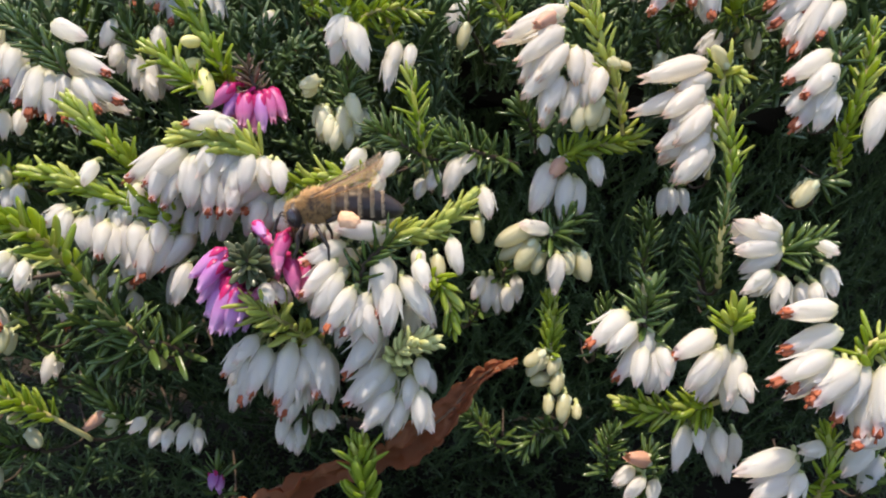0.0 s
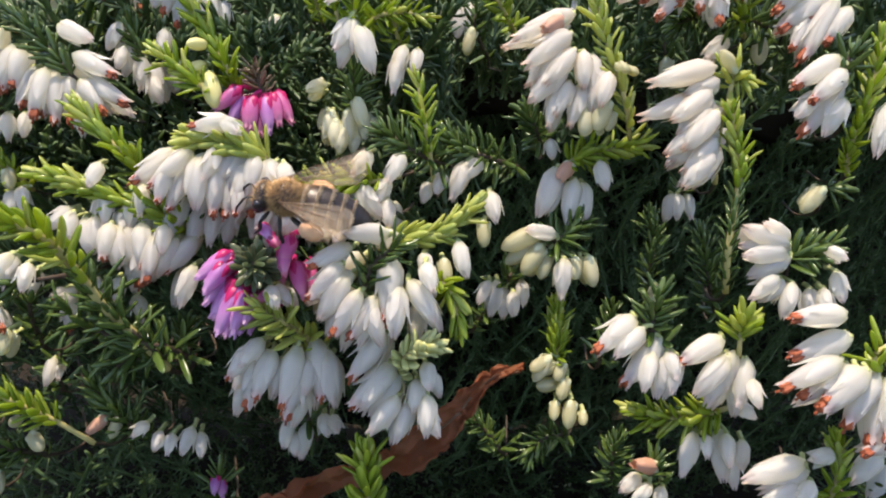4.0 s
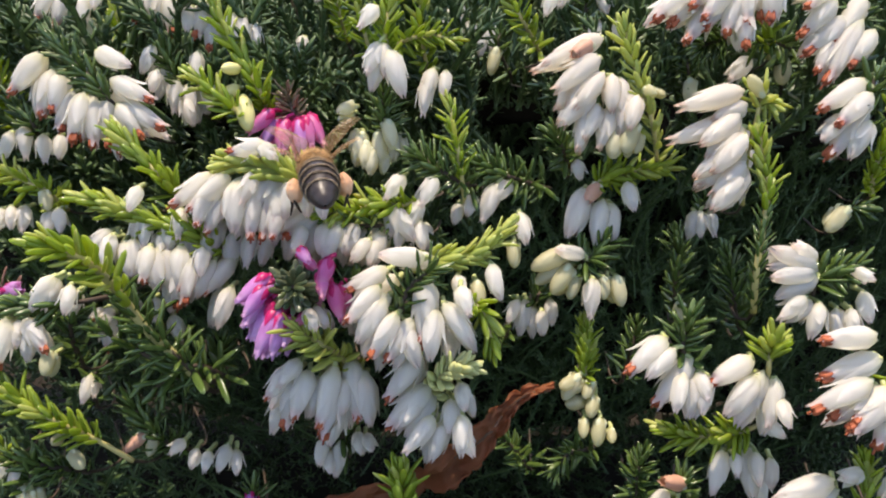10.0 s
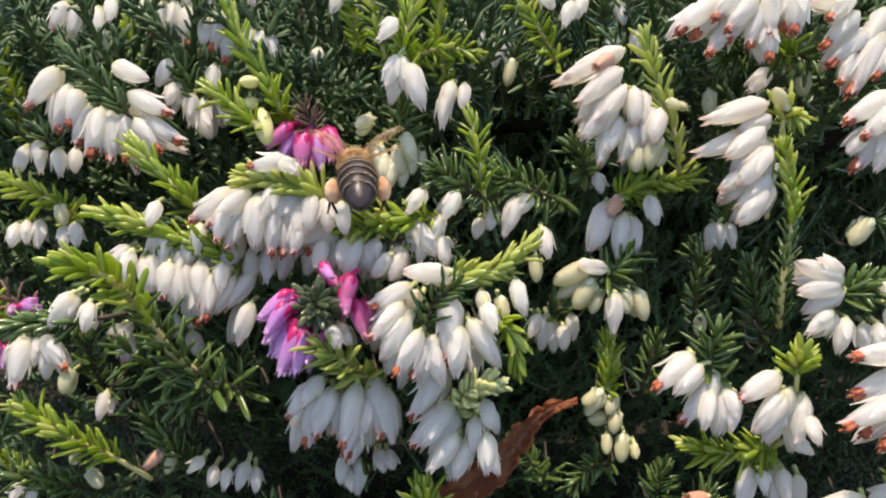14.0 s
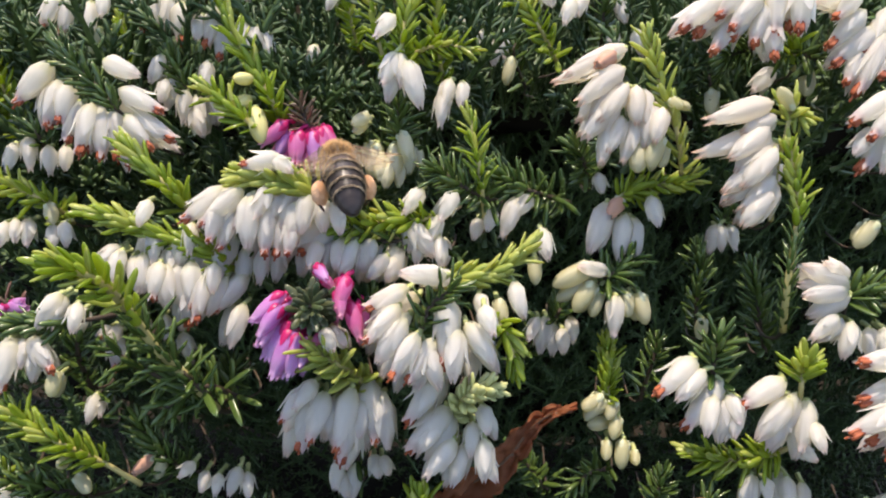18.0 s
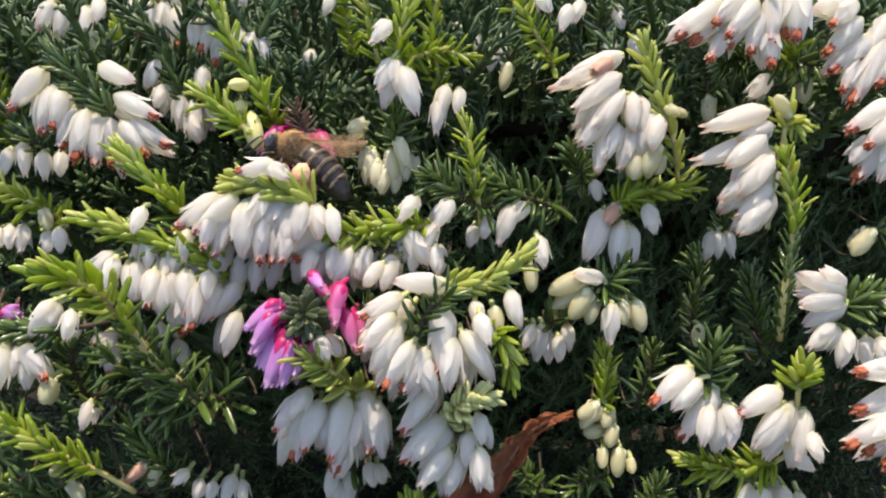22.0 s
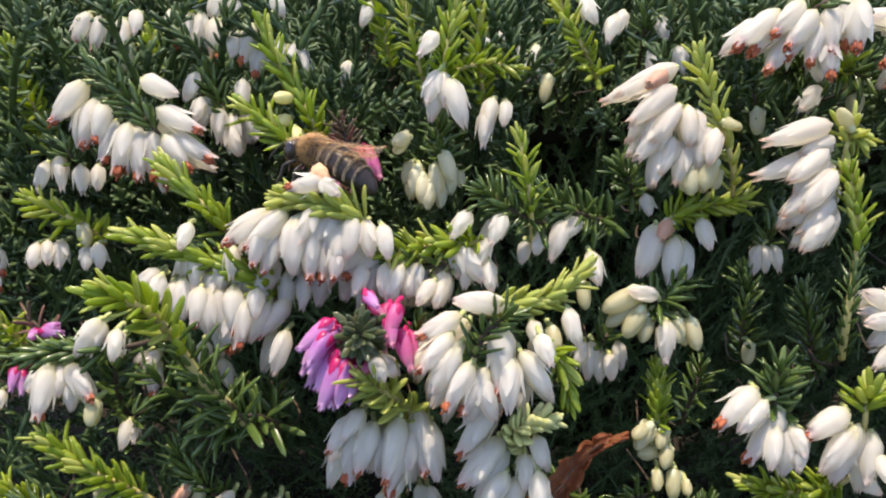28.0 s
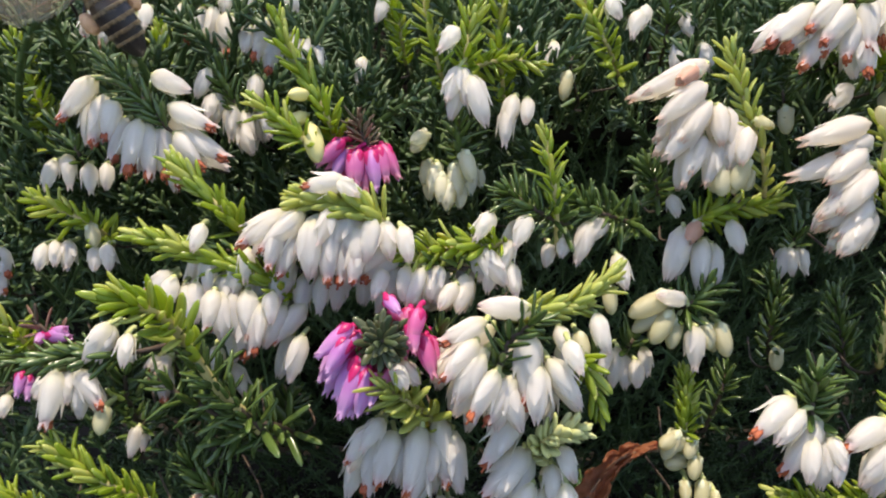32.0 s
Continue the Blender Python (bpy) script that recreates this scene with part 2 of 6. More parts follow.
def anther_mesh(name, at, length, spread):
    """Eight short anthers in a ring at the mouth, and the thread of the style."""
    verts, faces = [], []
    for k in range(8):
        a = k * math.pi / 4 + 0.2
        ragged = ((k * 37) % 8) / 8
        o = Vector((math.cos(a), math.sin(a), 0)) * spread * (0.55 if k % 2 else 1.0)
        long = length * (0.8 + 0.4 * ragged)
        v, f = tube([o * 0.9 + Vector((0, 0, at - 0.0007)), o + Vector((0, 0, at)), o * 1.1 + Vector((0, 0, at + long * 0.6)), o * (1.05 + 0.15 * ragged) + Vector((0, 0, at + long))],
                    [0.0002, 0.00023, 0.00023, 0.00014], 6)
        n0 = len(verts)
        verts += v
        faces += [tuple(n0 + q for q in g) for g in f]
    v, f = tube([(0, 0, at - 0.001), (0, 0, at + length * 0.8), (0.0001, 0, at + length * 1.9)], [0.00012, 0.0001, 0.00015], 5)
    n0 = len(verts)
    verts += v
    faces += [tuple(n0 + q for q in g) for g in f]
    return mesh_of(name, verts, faces, ANTHER)


BELLS = {
    "w": [bell_mesh("corolla", 0.0060, 0.0023, WHITE, 0.44, b) for b in (0.0, 0.06, -0.05)],
    "n": [bell_mesh("corolla", 0.0061, 0.0022, WHITE, 0.36, b, c) for b, c in ((0.0, True), (0.06, True), (-0.06, True), (0.04, False))],
    "c": [bud_mesh("bud", 0.0050, 0.0023, CREAM), bud_mesh("bud", 0.0050, 0.0021, CREAM)],
    "i": [bell_mesh("corolla", 0.0061, 0.0022, IVORY, 0.36, b, c) for b, c in ((0.0, True), (0.06, True), (-0.05, False))],
    "v": [bell_mesh("corolla", 0.0060, 0.0023, IVORY, 0.42, b) for b in (0.0, 0.05, -0.05)],
    "k": [bell_mesh("corolla", 0.0060, 0.0023, LEMON, 0.3, b, True) for b in (0.0, 0.04)],
    "y": [bud_mesh("bud", 0.0055, 0.0026, YELLOW)],
    "p": [bell_mesh("corolla", 0.0060, 0.0021, PINK, 0.36, b) for b in (0.0, 0.05)],
    "r": [bell_mesh("corolla", 0.0060, 0.0022, ROSE, 0.36, b) for b in (0.0, 0.05)],
    "f": [bell_mesh("corolla", 0.0056, 0.0024, FADED, 0.5, 0.05)],
}
LENGTH = {"k": 6.0, "i": 6.0, "v": 6.0, "w": 6.0, "n": 6.0, "c": 5.2, "y": 5.5, "p": 6.0, "r": 6.0, "f": 5.6}
CALYX = calyx_mesh("calyx", 0.0022, 0.00205, 0.0, SEPAL, 0.00045)
WHITE_CALYX = [calyx_mesh("calyx", n, 0.00226, f, WHITE, w) for n, f, w in ((0.0046, 0.0, 0.00078), (0.0041, 0.06, 0.00078), (0.0044, 0.15, 0.00068), (0.0049, 0.04, 0.00066))]
IVORY_CALYX = [calyx_mesh("calyx", n, 0.00226, f, IVORY, w) for n, f, w in ((0.0045, 0.0, 0.00074), (0.0041, 0.08, 0.0007), (0.0047, 0.03, 0.00066))]
PINK_CALYX = calyx_mesh("calyx", 0.0025, 0.0021, 0.05, PINK_SEPAL, 0.0005)
ANTHERS = [anther_mesh("stamen_ring", 0.0055, n, w) for n, w in ((0.00055, 0.00033), (0.00042, 0.00032), (0.00064, 0.00035))]
PEDICEL = mesh_of("pedicel", *tube([(0, 0, 0), (0.00012, 0, 0.0004), (0.0001, 0, 0.0007), (0, 0, 0.001)], [0.0003, 0.00026, 0.00026, 0.00036], 6), STALK)
PINK_PEDICEL = mesh_of("pedicel", *tube([(0, 0, 0), (0.00012, 0, 0.0004), (0.0001, 0, 0.0007), (0, 0, 0.001)], [0.0003, 0.00026, 0.00026, 0.00036], 6), PINK_SEPAL)


def needle_mesh(length, width, curl, material):
    """A narrow leaf with a blunt tip, grooved below, that bends towards its stem."""
    verts, faces = [], []
    prof = [(0.0, 0.35), (0.12, 0.8), (0.35, 1.0), (0.7, 0.96), (0.9, 0.7), (1.0, 0.2)]
    for t, w in prof:
        x, z = -curl * length * t * t, t * length
        r = width / 2 * w
        verts += [(x + 0.55 * r, 0, z), (x + 0.2 * r, r, z), (x - 0.4 * r, 0.75 * r, z), (x - 0.25 * r, 0, z), (x - 0.4 * r, -0.75 * r, z), (x + 0.2 * r, -r, z)]
    for i in range(len(prof) - 1):
        for k in range(6):
            j = (k + 1) % 6
            faces.append((i * 6 + k, i * 6 + j, (i + 1) * 6 + j, (i + 1) * 6 + k))
    top = (len(prof) - 1) * 6
    faces.append(tuple(range(top, top + 6)))
    return mesh_of("needle", verts, faces, material)


NEEDLES = {
    key: [needle_mesh(n, w, c, mat) for n, w, c in ((0.0028, 0.00078, 0.10), (0.0025, 0.00082, 0.20), (0.0031, 0.00074, -0.08), (0.0021, 0.00080, 0.28))]
    for key, mat in (("young", YOUNG), ("pale", PALE))
}
NEEDLES["old"] = [needle_mesh(n, w, c, OLD) for n, w, c in ((0.0031, 0.00068, 0.10), (0.0027, 0.00072, 0.20), (0.0034, 0.00064, -0.08), (0.0024, 0.00070, 0.26))]
SOOTY = shader("sooty_needle", (0.03, 0.07, 0.025), (0.10, 0.10, 0.045), 0.26, 1200, 0.16, None, 0.15)
NEEDLES["sooty"] = [needle_mesh(n, w, c, SOOTY) for n, w, c in ((0.0026, 0.00082, 0.10), (0.0023, 0.00086, 0.20), (0.0029, 0.00078, -0.05))]
NEEDLES["dusky"] = [needle_mesh(n, w, c, DUSKY) for n, w, c in ((0.0030, 0.00058, 0.06), (0.0026, 0.00062, -0.12), (0.0032, 0.00055, 0.14), (0.0023, 0.00060, -0.02))]
BUD_GREEN = shader("bud_green", (0.44, 0.47, 0.15), (0.60, 0.60, 0.28), 0.45, 1200, 0.3, None, 0.15)
NEEDLES["stub"] = [needle_mesh(n, w, c, BUD_GREEN) for n, w, c in ((0.0019, 0.00098, 0.12), (0.0016, 0.00092, 0.2), (0.0021, 0.0010, -0.05))]
dice = random.Random(11)


def sprig(label, pts, leaf="old", needles=24, reach=(0.0, 1.0), opens=55, size=1.0, stem=0.4, group="flowering heath sprigs", rooted=True, name="heath_sprig",
          category="heath sprig", inner=None):
    """A sprig of heath: a stem from its tip back into the inside of the shrub, with needles round it in whorls between the given
    shares of its outer length. pts: millimetres, tip first. opens: degrees by which needles stand off; inner: the leaf behind the fresh tip. Returns the sprig and its outer line."""
    line = smooth_path([spot(p) for p in pts])
    base = line[-1]
    root = new(name)
    root.empty_display_size = 0.01
    foot = base + Vector((base.x * 0.1 + 0.002 * dice.uniform(-1, 1), 0.016, -0.007))
    root.location = foot
    tagged(root, label, category, group)
    way = (line[-1] - line[-2]).normalized()
    full = list(line)
    if rooted:
        full += smooth_path([base + way * 0.001, base + way * 0.002 + Vector((0, 0.005, -0.002)), foot], 4)[1:]
    n = len(full)
    count = len(line)
    radii = [stem * (0.5 + 0.3 * min(1, i / count)) * MM for i in range(n)]
    green = leaf in ("young", "pale", "stub")
    k = max(2, count)
    part("stem", mesh_of("stem", *tube([p - foot for p in full[:k]], radii[:k]), GREEN_TWIG if green else TWIG), root)
    if rooted:
        part("branch", mesh_of("branch", *tube([p - foot for p in full[k - 1 :]], [r * (0.75 if i < 1 else 0.45) for i, r in enumerate(radii[k - 1 :])]), TWIG), root)
    spin = dice.random() * 6
    needles = round(needles * (1.7 if leaf == "old" else 1.4))
    for i in range(needles):
        s = reach[0] + (reach[1] - reach[0]) * (i + 0.3 * dice.random()) / max(1, needles)
        f = s * (count - 1)
        j = min(int(f), count - 2)
        at = line[j].lerp(line[j + 1], f - j)
        along = (line[j] - line[j + 1]).normalized()
        spin += 2.4 + 0.3 * dice.uniform(-1, 1)
        side = along.cross(Vector((0.3, 0.2, 0.93))).normalized()
        out = Matrix.Rotation(spin, 3, along) @ side
        young = max(0.0, 1 - s * 4)
        lean = radians(opens + dice.uniform(-14, 14)) * (1 - 0.5 * young)
        d = along * math.cos(lean) + out * math.sin(lean)
        z = d.normalized()
        x = (out - z * out.dot(z)).normalized()
        turn = Matrix((x, z.cross(x), z)).transposed().to_4x4()
        q = size * dice.uniform(0.8, 1.15) * (1 - 0.25 * young)
        tone = "pale" if leaf == "young" and s < 0.5 and dice.random() < 0.4 else leaf
        if inner and s > 0.38 + 0.2 * dice.random():
            tone, q = inner, q * 0.72
        part("needle", dice.choice(NEEDLES[tone]), root,
             Matrix.Translation(at + out * radii[j] * 0.7 - foot) @ turn @ Matrix.Diagonal((q, q, q, 1)))
    return root, line, foot


def flowers(host, kinds, rows):
    """Hang flowers on a sprig: rows of base and tip in millimetres; kinds: a letter for each."""
    root, line, foot = host
    for kind, row in zip(kinds, rows):
        base, tip = spot(row[:3]), spot(row[3:])
        way = tip - base
        q = way.length / (LENGTH[kind] * MM)
        wide = dice.uniform(0.94, 1.08) * min(1.02, 0.25 + 0.75 * q)
        m = Matrix.Translation(base - foot) @ aim(way, dice.random() * 6.3) @ Matrix.Diagonal((wide, wide, q, 1))
        names = {"c": "bud", "y": "bud"}
        flower = part(names.get(kind, "flower"), dice.choice(BELLS[kind]), root, m)
        if kind in "pr":
            part("calyx", PINK_CALYX, flower)
        elif kind in "iv":
            part("calyx", dice.choice(IVORY_CALYX), flower)
        elif kind in "wn":
            part("calyx", dice.choice(WHITE_CALYX), flower)
        elif kind != "y":
            part("calyx", CALYX, flower)
        if kind == "w":
            part("stamen_ring", dice.choice(ANTHERS), flower, label="rust-brown anthers at the mouth")
        near = min(line, key=lambda p: (p - base).length)
        gap = base - near
        if gap.length > 0.0014:  # it springs from a side twig hidden behind
            near = base - way.normalized() * 0.0004 + Vector((0.0004 * dice.uniform(-1, 1), 0.0016, -0.0008))
            gap = base - near
        if gap.length > 0.0004:
            stretch = gap.length / 0.001
            thick = 1.0 if gap.length < 0.006 else 0.85
            part("pedicel", PINK_PEDICEL if kind in "pr" else PEDICEL, root,
                 Matrix.Translation(near - foot) @ aim(gap, dice.random() * 6) @ Matrix.Diagonal((thick, thick, stretch, 1)))


# ---- ground, the dark shade sheet and the foliage of the shrub ----
def ground():
    side, cells = 6.0, 60
    verts, faces = [], []
    for i in range(cells + 1):
        for j in range(cells + 1):
            u, v = 2 * i / cells - 1, 2 * j / cells - 1
            x, y = side * u * abs(u) ** 1.5, side * v * abs(v) ** 1.5
            verts.append((x, y, 0.012 * noise.noise(Vector((x * 6, y * 6, 0.3))) - 0.006))
    for i in range(cells):
        for j in range(cells):
            a = i * (cells + 1) + j
            faces.append((a, a + cells + 1, a + cells + 2, a + 1))
    n = len(verts)
    far = 3000.0
    verts += [(-far, -far, -0.02), (far, -far, -0.02), (far, far, -0.02), (-far, far, -0.02)]
    c = cells
    faces += [(n, n + 1, c * (c + 1), 0), (n + 1, n + 2, (c + 1) ** 2 - 1, c * (c + 1)), (n + 2, n + 3, c, (c + 1) ** 2 - 1), (n + 3, n, 0, c)]
    ob = new("ground", mesh_of("ground", verts, faces, PEAT_AND_SHADE))
    tagged(ob, "dark peaty soil under the heath shrub", "ground", kind="structure")


def face_point(u, v, deep=0.0):
    """A place on the shrub's leafy face: u metres across, v metres up the slope from its middle, deep metres inside."""
    lift = radians((76 if v > 0 else 92) - 38 * max(0.0, min(1.0, v / 0.07)))
    p = HEART + Vector((u, 0.037, -0.004)) + Vector((0, math.cos(lift), math.sin(lift))) * v
    inward = Vector((0, math.sin(lift), -math.cos(lift)))
    bumps = noise.noise(Vector((u * 28, v * 28, 1.7))) * 0.010 + noise.noise(Vector((u * 70, v * 70, 4.1))) * 0.004
    return p + inward * (deep + 0.033 + 0.070 * max(0.0, min(1.0, (0.020 - v) / 0.035)) + bumps + 0.9 * u * u), inward


def shade_sheet():
    """A near-black sheet well behind the shrub's leafy face, in place of the shade inside it."""
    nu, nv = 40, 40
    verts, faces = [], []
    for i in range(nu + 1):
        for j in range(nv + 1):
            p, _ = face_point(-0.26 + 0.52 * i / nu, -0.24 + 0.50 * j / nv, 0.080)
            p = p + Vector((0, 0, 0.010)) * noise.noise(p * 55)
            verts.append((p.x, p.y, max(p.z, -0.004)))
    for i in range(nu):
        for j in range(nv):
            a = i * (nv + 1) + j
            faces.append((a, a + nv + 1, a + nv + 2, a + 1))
    ob = new("shrub_interior", mesh_of("shrub_interior", verts, faces, PEAT_AND_SHADE))
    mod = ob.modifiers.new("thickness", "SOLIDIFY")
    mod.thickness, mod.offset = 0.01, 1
    tagged(ob, "near-black sheet that stands for the shade inside the heath shrub", "shrub interior", kind="stuff")


def leafy_mass(name, label, count, us, vs, deeps, tall, seed, per=30, size=1.0, flat=False):
    """Many short leafy shoots that make up the shrub's face, one mesh. flat: the ranges are millimetres off the middle of the flowering face."""
    r = random.Random(seed)
    verts, faces = [], []
    for _ in range(count):
        u, v = r.uniform(*us), r.uniform(*vs)
        p, inward = (spot((u, r.uniform(*deeps), v)), Vector((0, 1, 0))) if flat else face_point(u, v, r.uniform(*deeps))
        up = (Vector((r.uniform(-0.7, 0.7), r.uniform(-0.6, 0.3), 0.9)) - inward * r.uniform(0.0, 0.6)).normalized()
        long = r.uniform(*tall)
        bend = Vector((r.uniform(-1, 1), r.uniform(-1, 1), 0)) * long * 0.25
        line = smooth_path([p - up * 0.008, p + up * long * 0.5 + bend * 0.4, p + up * long + bend], 3)
        n0 = len(verts)
        tv, tf = tube(line, [0.0005] * len(line), 4)
        verts += tv
        faces += [tuple(n0 + q for q in g) for g in tf]
        spin = r.random() * 6
        for i in range(per):
            s = (i + r.random()) / per
            f = s * (len(line) - 1)
            j = min(int(f), len(line) - 2)
            at = line[j].lerp(line[j + 1], f - j)
            along = (line[j + 1] - line[j]).normalized()
            spin += 2.4
            out = Matrix.Rotation(spin, 3, along) @ along.cross(Vector((0.9, 0.1, 0.3))).normalized()
            lean = radians(r.uniform(35, 70)) * (1.05 - 0.5 * s)
            d = along * math.cos(lean) + out * math.sin(lean)
            w = along.cross(out)
            nl, nw = size * r.uniform(0.0019, 0.0028), size * 0.00034
            t = out * nw * 0.7
            n0 = len(verts)
            verts += [at - w * nw * 0.5, at + w * nw * 0.5, at + t,
                      at + d * nl * 0.5 - w * nw, at + d * nl * 0.5 + w * nw, at + d * nl * 0.5 + t * 1.6,
                      at + d * nl * 0.92 - w * nw * 0.6 + along * nl * 0.08, at + d * nl * 0.92 + w * nw * 0.6 + along * nl * 0.08, at + d * nl * 0.95 + t + along * nl * 0.08]
            for a in (0, 3):
                for k in range(3):
                    b = (k + 1) % 3
                    faces.append((n0 + a + k, n0 + a + b, n0 + a + 3 + b, n0 + a + 3 + k))
            faces.append((n0 + 6, n0 + 7, n0 + 8))
    ob = new(name, mesh_of(name, verts, faces, MASS))
    tagged(ob, label, "foliage", kind="stuff")


ground()
shade_sheet()
leafy_mass("heath_foliage", "dense dark green needle foliage of the heath shrub", 1700, (-0.16, 0.19), (-0.17, 0.17), (0.0, 0.030), (0.008, 0.018), 3, 30)
leafy_mass("inner_foliage", "shaded inner needle shoots of the heath shrub", 1350, (-0.17, 0.17), (-0.19, 0.17), (0.034, 0.074), (0.010, 0.018), 4, 24)
leafy_mass("upper_foliage", "green needle shoots at the back of the heath shrub", 500, (-0.17, 0.17), (0.06, 0.24), (-0.004, 0.02), (0.010, 0.022), 5, 26)
leafy_mass("low_foliage", "dim lower needle shoots inside the heath shrub", 1350, (-0.15, 0.015), (-0.21, 0.005), (0.0, 0.055), (0.012, 0.022), 7, 26)
leafy_mass("under_foliage", "shaded needle shoots deep inside the heath shrub", 2600, (0.015, 0.27), (-0.25, 0.005), (0.008, 0.06), (0.012, 0.022), 13, 26)
# Runs on left past the view, added to keep sun off the lower shrub.
leafy_mass("side_foliage", "dense needle foliage added at the side of the heath shrub to block sun", 1500, (-0.28, -0.085), (-0.19, 0.07), (-0.13, 0.08), (0.014, 0.026), 6, 13, 1.9)


def shoot_field(name, label, count, box, tall, seed):
    """Short shoots that rise inside a box (x, y, z ranges), kept under the slope that falls away before the flowering face."""
    r = random.Random(seed)
    verts, faces = [], []
    while count:
        foot = Vector([r.uniform(*side) for side in box])
        long = r.uniform(*tall)
        if foot.z + long > 0.180 - 1.12 * foot.y:
            if foot.z > 0.03:
                continue
        count -= 1
        up = Vector((r.uniform(-0.5, 0.5), r.uniform(-0.6, 0.2), 1)).normalized()
        spin = r.random() * 6
        for i in range(22):
            at = foot + up * long * (i + r.random()) / 22
            spin += 2.4
            out = Matrix.Rotation(spin, 3, up) @ up.cross(Vector((0.9, 0.1, 0.3))).normalized()
            d = (up * 0.7 + out).normalized()
            w = up.cross(out)
            nl, nw = r.uniform(0.0030, 0.0042), 0.00055
            n0 = len(verts)
            verts += [at - w * nw * 0.5, at + w * nw * 0.5, at + d * nl * 0.6 - w * nw, at + d * nl * 0.6 + w * nw, at + d * nl * 0.6 + out * nw, at + d * nl]
            faces += [(n0, n0 + 1, n0 + 3, n0 + 2), (n0 + 1, n0, n0 + 4), (n0, n0 + 2, n0 + 4), (n0 + 1, n0 + 4, n0 + 3), (n0 + 2, n0 + 3, n0 + 5), (n0 + 3, n0 + 4, n0 + 5), (n0 + 4, n0 + 2, n0 + 5)]
    ob = new(name, mesh_of(name, verts, faces, MASS))
    tagged(ob, label, "foliage", kind="stuff")


leafy_mass("back_foliage", "green needle shoots close behind the heath flowers", 150, (-72, 6), (-24, 12), (26, 46), (0.010, 0.018), 8, 34, 1.15, True)
leafy_mass("corner_foliage", "green needle shoots behind the tall heath flowers", 60, (26, 68), (-6, 16), (28, 46), (0.010, 0.018), 12, 34, 1.15, True)
shoot_field("ground_shoots", "dim short heath shoots rising from the peaty soil", 1500, ((-0.25, 0.22), (0.02, 0.26), (-0.004, 0.02)), (0.02, 0.045), 9)
shoot_field("front_foliage", "leafy shoots on the front slope of the heath shrub", 2600, ((-0.26, 0.26), (-0.12, 0.10), (0.0, 0.26)), (0.015, 0.035), 10)


# ---- the sprigs, millimetres off the middle of the face ----
s = sprig("dense white heath flowers with brown tips, dark sprig", [(-46.2, 17.6, 16.8), (-43.4, 16.4, 14.7), (-40.3, 14.9, 12.0), (-38.2, 13.7, 9.9), (-36.3, 18.2, 4.0)], leaf='old', needles=34, reach=(0, 0.7))
flowers(s, "wwwwwwwwnwwwwn", [(-47.0, 16.4, 15.4, -49.8, 12.5, 11.8), (-45.9, 16.1, 13.4, -46.5, 11.8, 9.2), (-44.5, 14.9, 13.4, -44.8, 11.1, 10.0), (-43.4, 14.5, 11.4, -44.0, 10.6, 7.8), (-41.5, 13.4, 11.5, -42.1, 9.0, 7.1), (-40.8, 13.9, 11.0, -40.1, 9.3, 6.2), (-39.6, 14.4, 10.4, -38.3, 10.0, 6.1), (-38.3, 14.6, 12.8, -32.8, 11.7, 11.1), (-40.3, 16.9, 15.6, -35.9, 14.3, 14.3), (-37.3, 12.7, 10.3, -34.0, 9.3, 7.6), (-37.1, 13.4, 10.1, -31.6, 10.4, 8.1), (-41.5, 14.2, 10.1, -41.8, 10.4, 6.7), (-37.5, 12.5, 9.3, -36.5, 8.6, 5.7), (-48.2, 19.6, 14.4, -50.9, 16.3, 11.0)])
flowers(s, "nnnnnnnn", [(-48.3, 18.6, 12.1, -49.0, 14.9, 8.0), (-46.5, 19.7, 11.5, -46.9, 16.5, 8.3), (-43.0, 16.9, 10.2, -43.8, 12.9, 5.7), (-40.7, 17.6, 7.8, -39.6, 13.9, 3.8), (-40.4, 17.0, 10.9, -35.3, 14.6, 9.1), (-38.7, 17.3, 8.4, -35.5, 14.2, 5.4), (-37.8, 16.9, 7.4, -32.8, 14.4, 5.5), (-39.1, 15.3, 6.9, -38.3, 11.9, 3.5)])
s = sprig("pale cream heath buds clustered under a green shoot", [(-54.3, 22.7, 5.0), (-53.5, 22.0, 3.6), (-55.4, 26.6, -2.1)], leaf='old', needles=16)
flowers(s, "nnnn", [(-56.5, 21.4, 3.3, -56.9, 17.9, 0.8), (-55.2, 22.4, 3.7, -54.2, 18.7, 0.4), (-52.0, 20.8, 3.1, -50.9, 17.2, 0.6), (-50.1, 21.5, 2.8, -49.1, 18.1, 1.0)])
s = sprig("white heath flowers with rust-brown tips on a needled sprig", [(-51.0, 36.5, 20.2), (-51.0, 35.3, 18.1), (-53.4, 41.1, 10.9)], leaf='old', needles=18)
flowers(s, "wwncn", [(-53.3, 35.4, 19.0, -54.7, 31.7, 15.7), (-52.1, 35.9, 18.4, -52.3, 31.8, 14.7), (-48.7, 34.7, 18.4, -48.0, 30.8, 15.0), (-48.0, 33.6, 15.2, -47.9, 30.2, 12.5), (-46.6, 34.8, 19.4, -46.1, 31.2, 17.2)])
s = sprig("white heath flowers with rust-brown tips on a needled sprig", [(-40.2, 38.6, 22.1), (-39.8, 37.0, 19.3), (-41.7, 43.2, 12.9)], leaf='young', needles=16)
flowers(s, "wwwn", [(-42.5, 36.5, 19.2, -41.2, 32.5, 15.5), (-38.7, 37.0, 18.7, -38.3, 32.4, 14.0), (-36.6, 35.5, 18.2, -35.9, 31.2, 14.0), (-40.6, 36.8, 19.1, -39.2, 32.6, 14.9)])
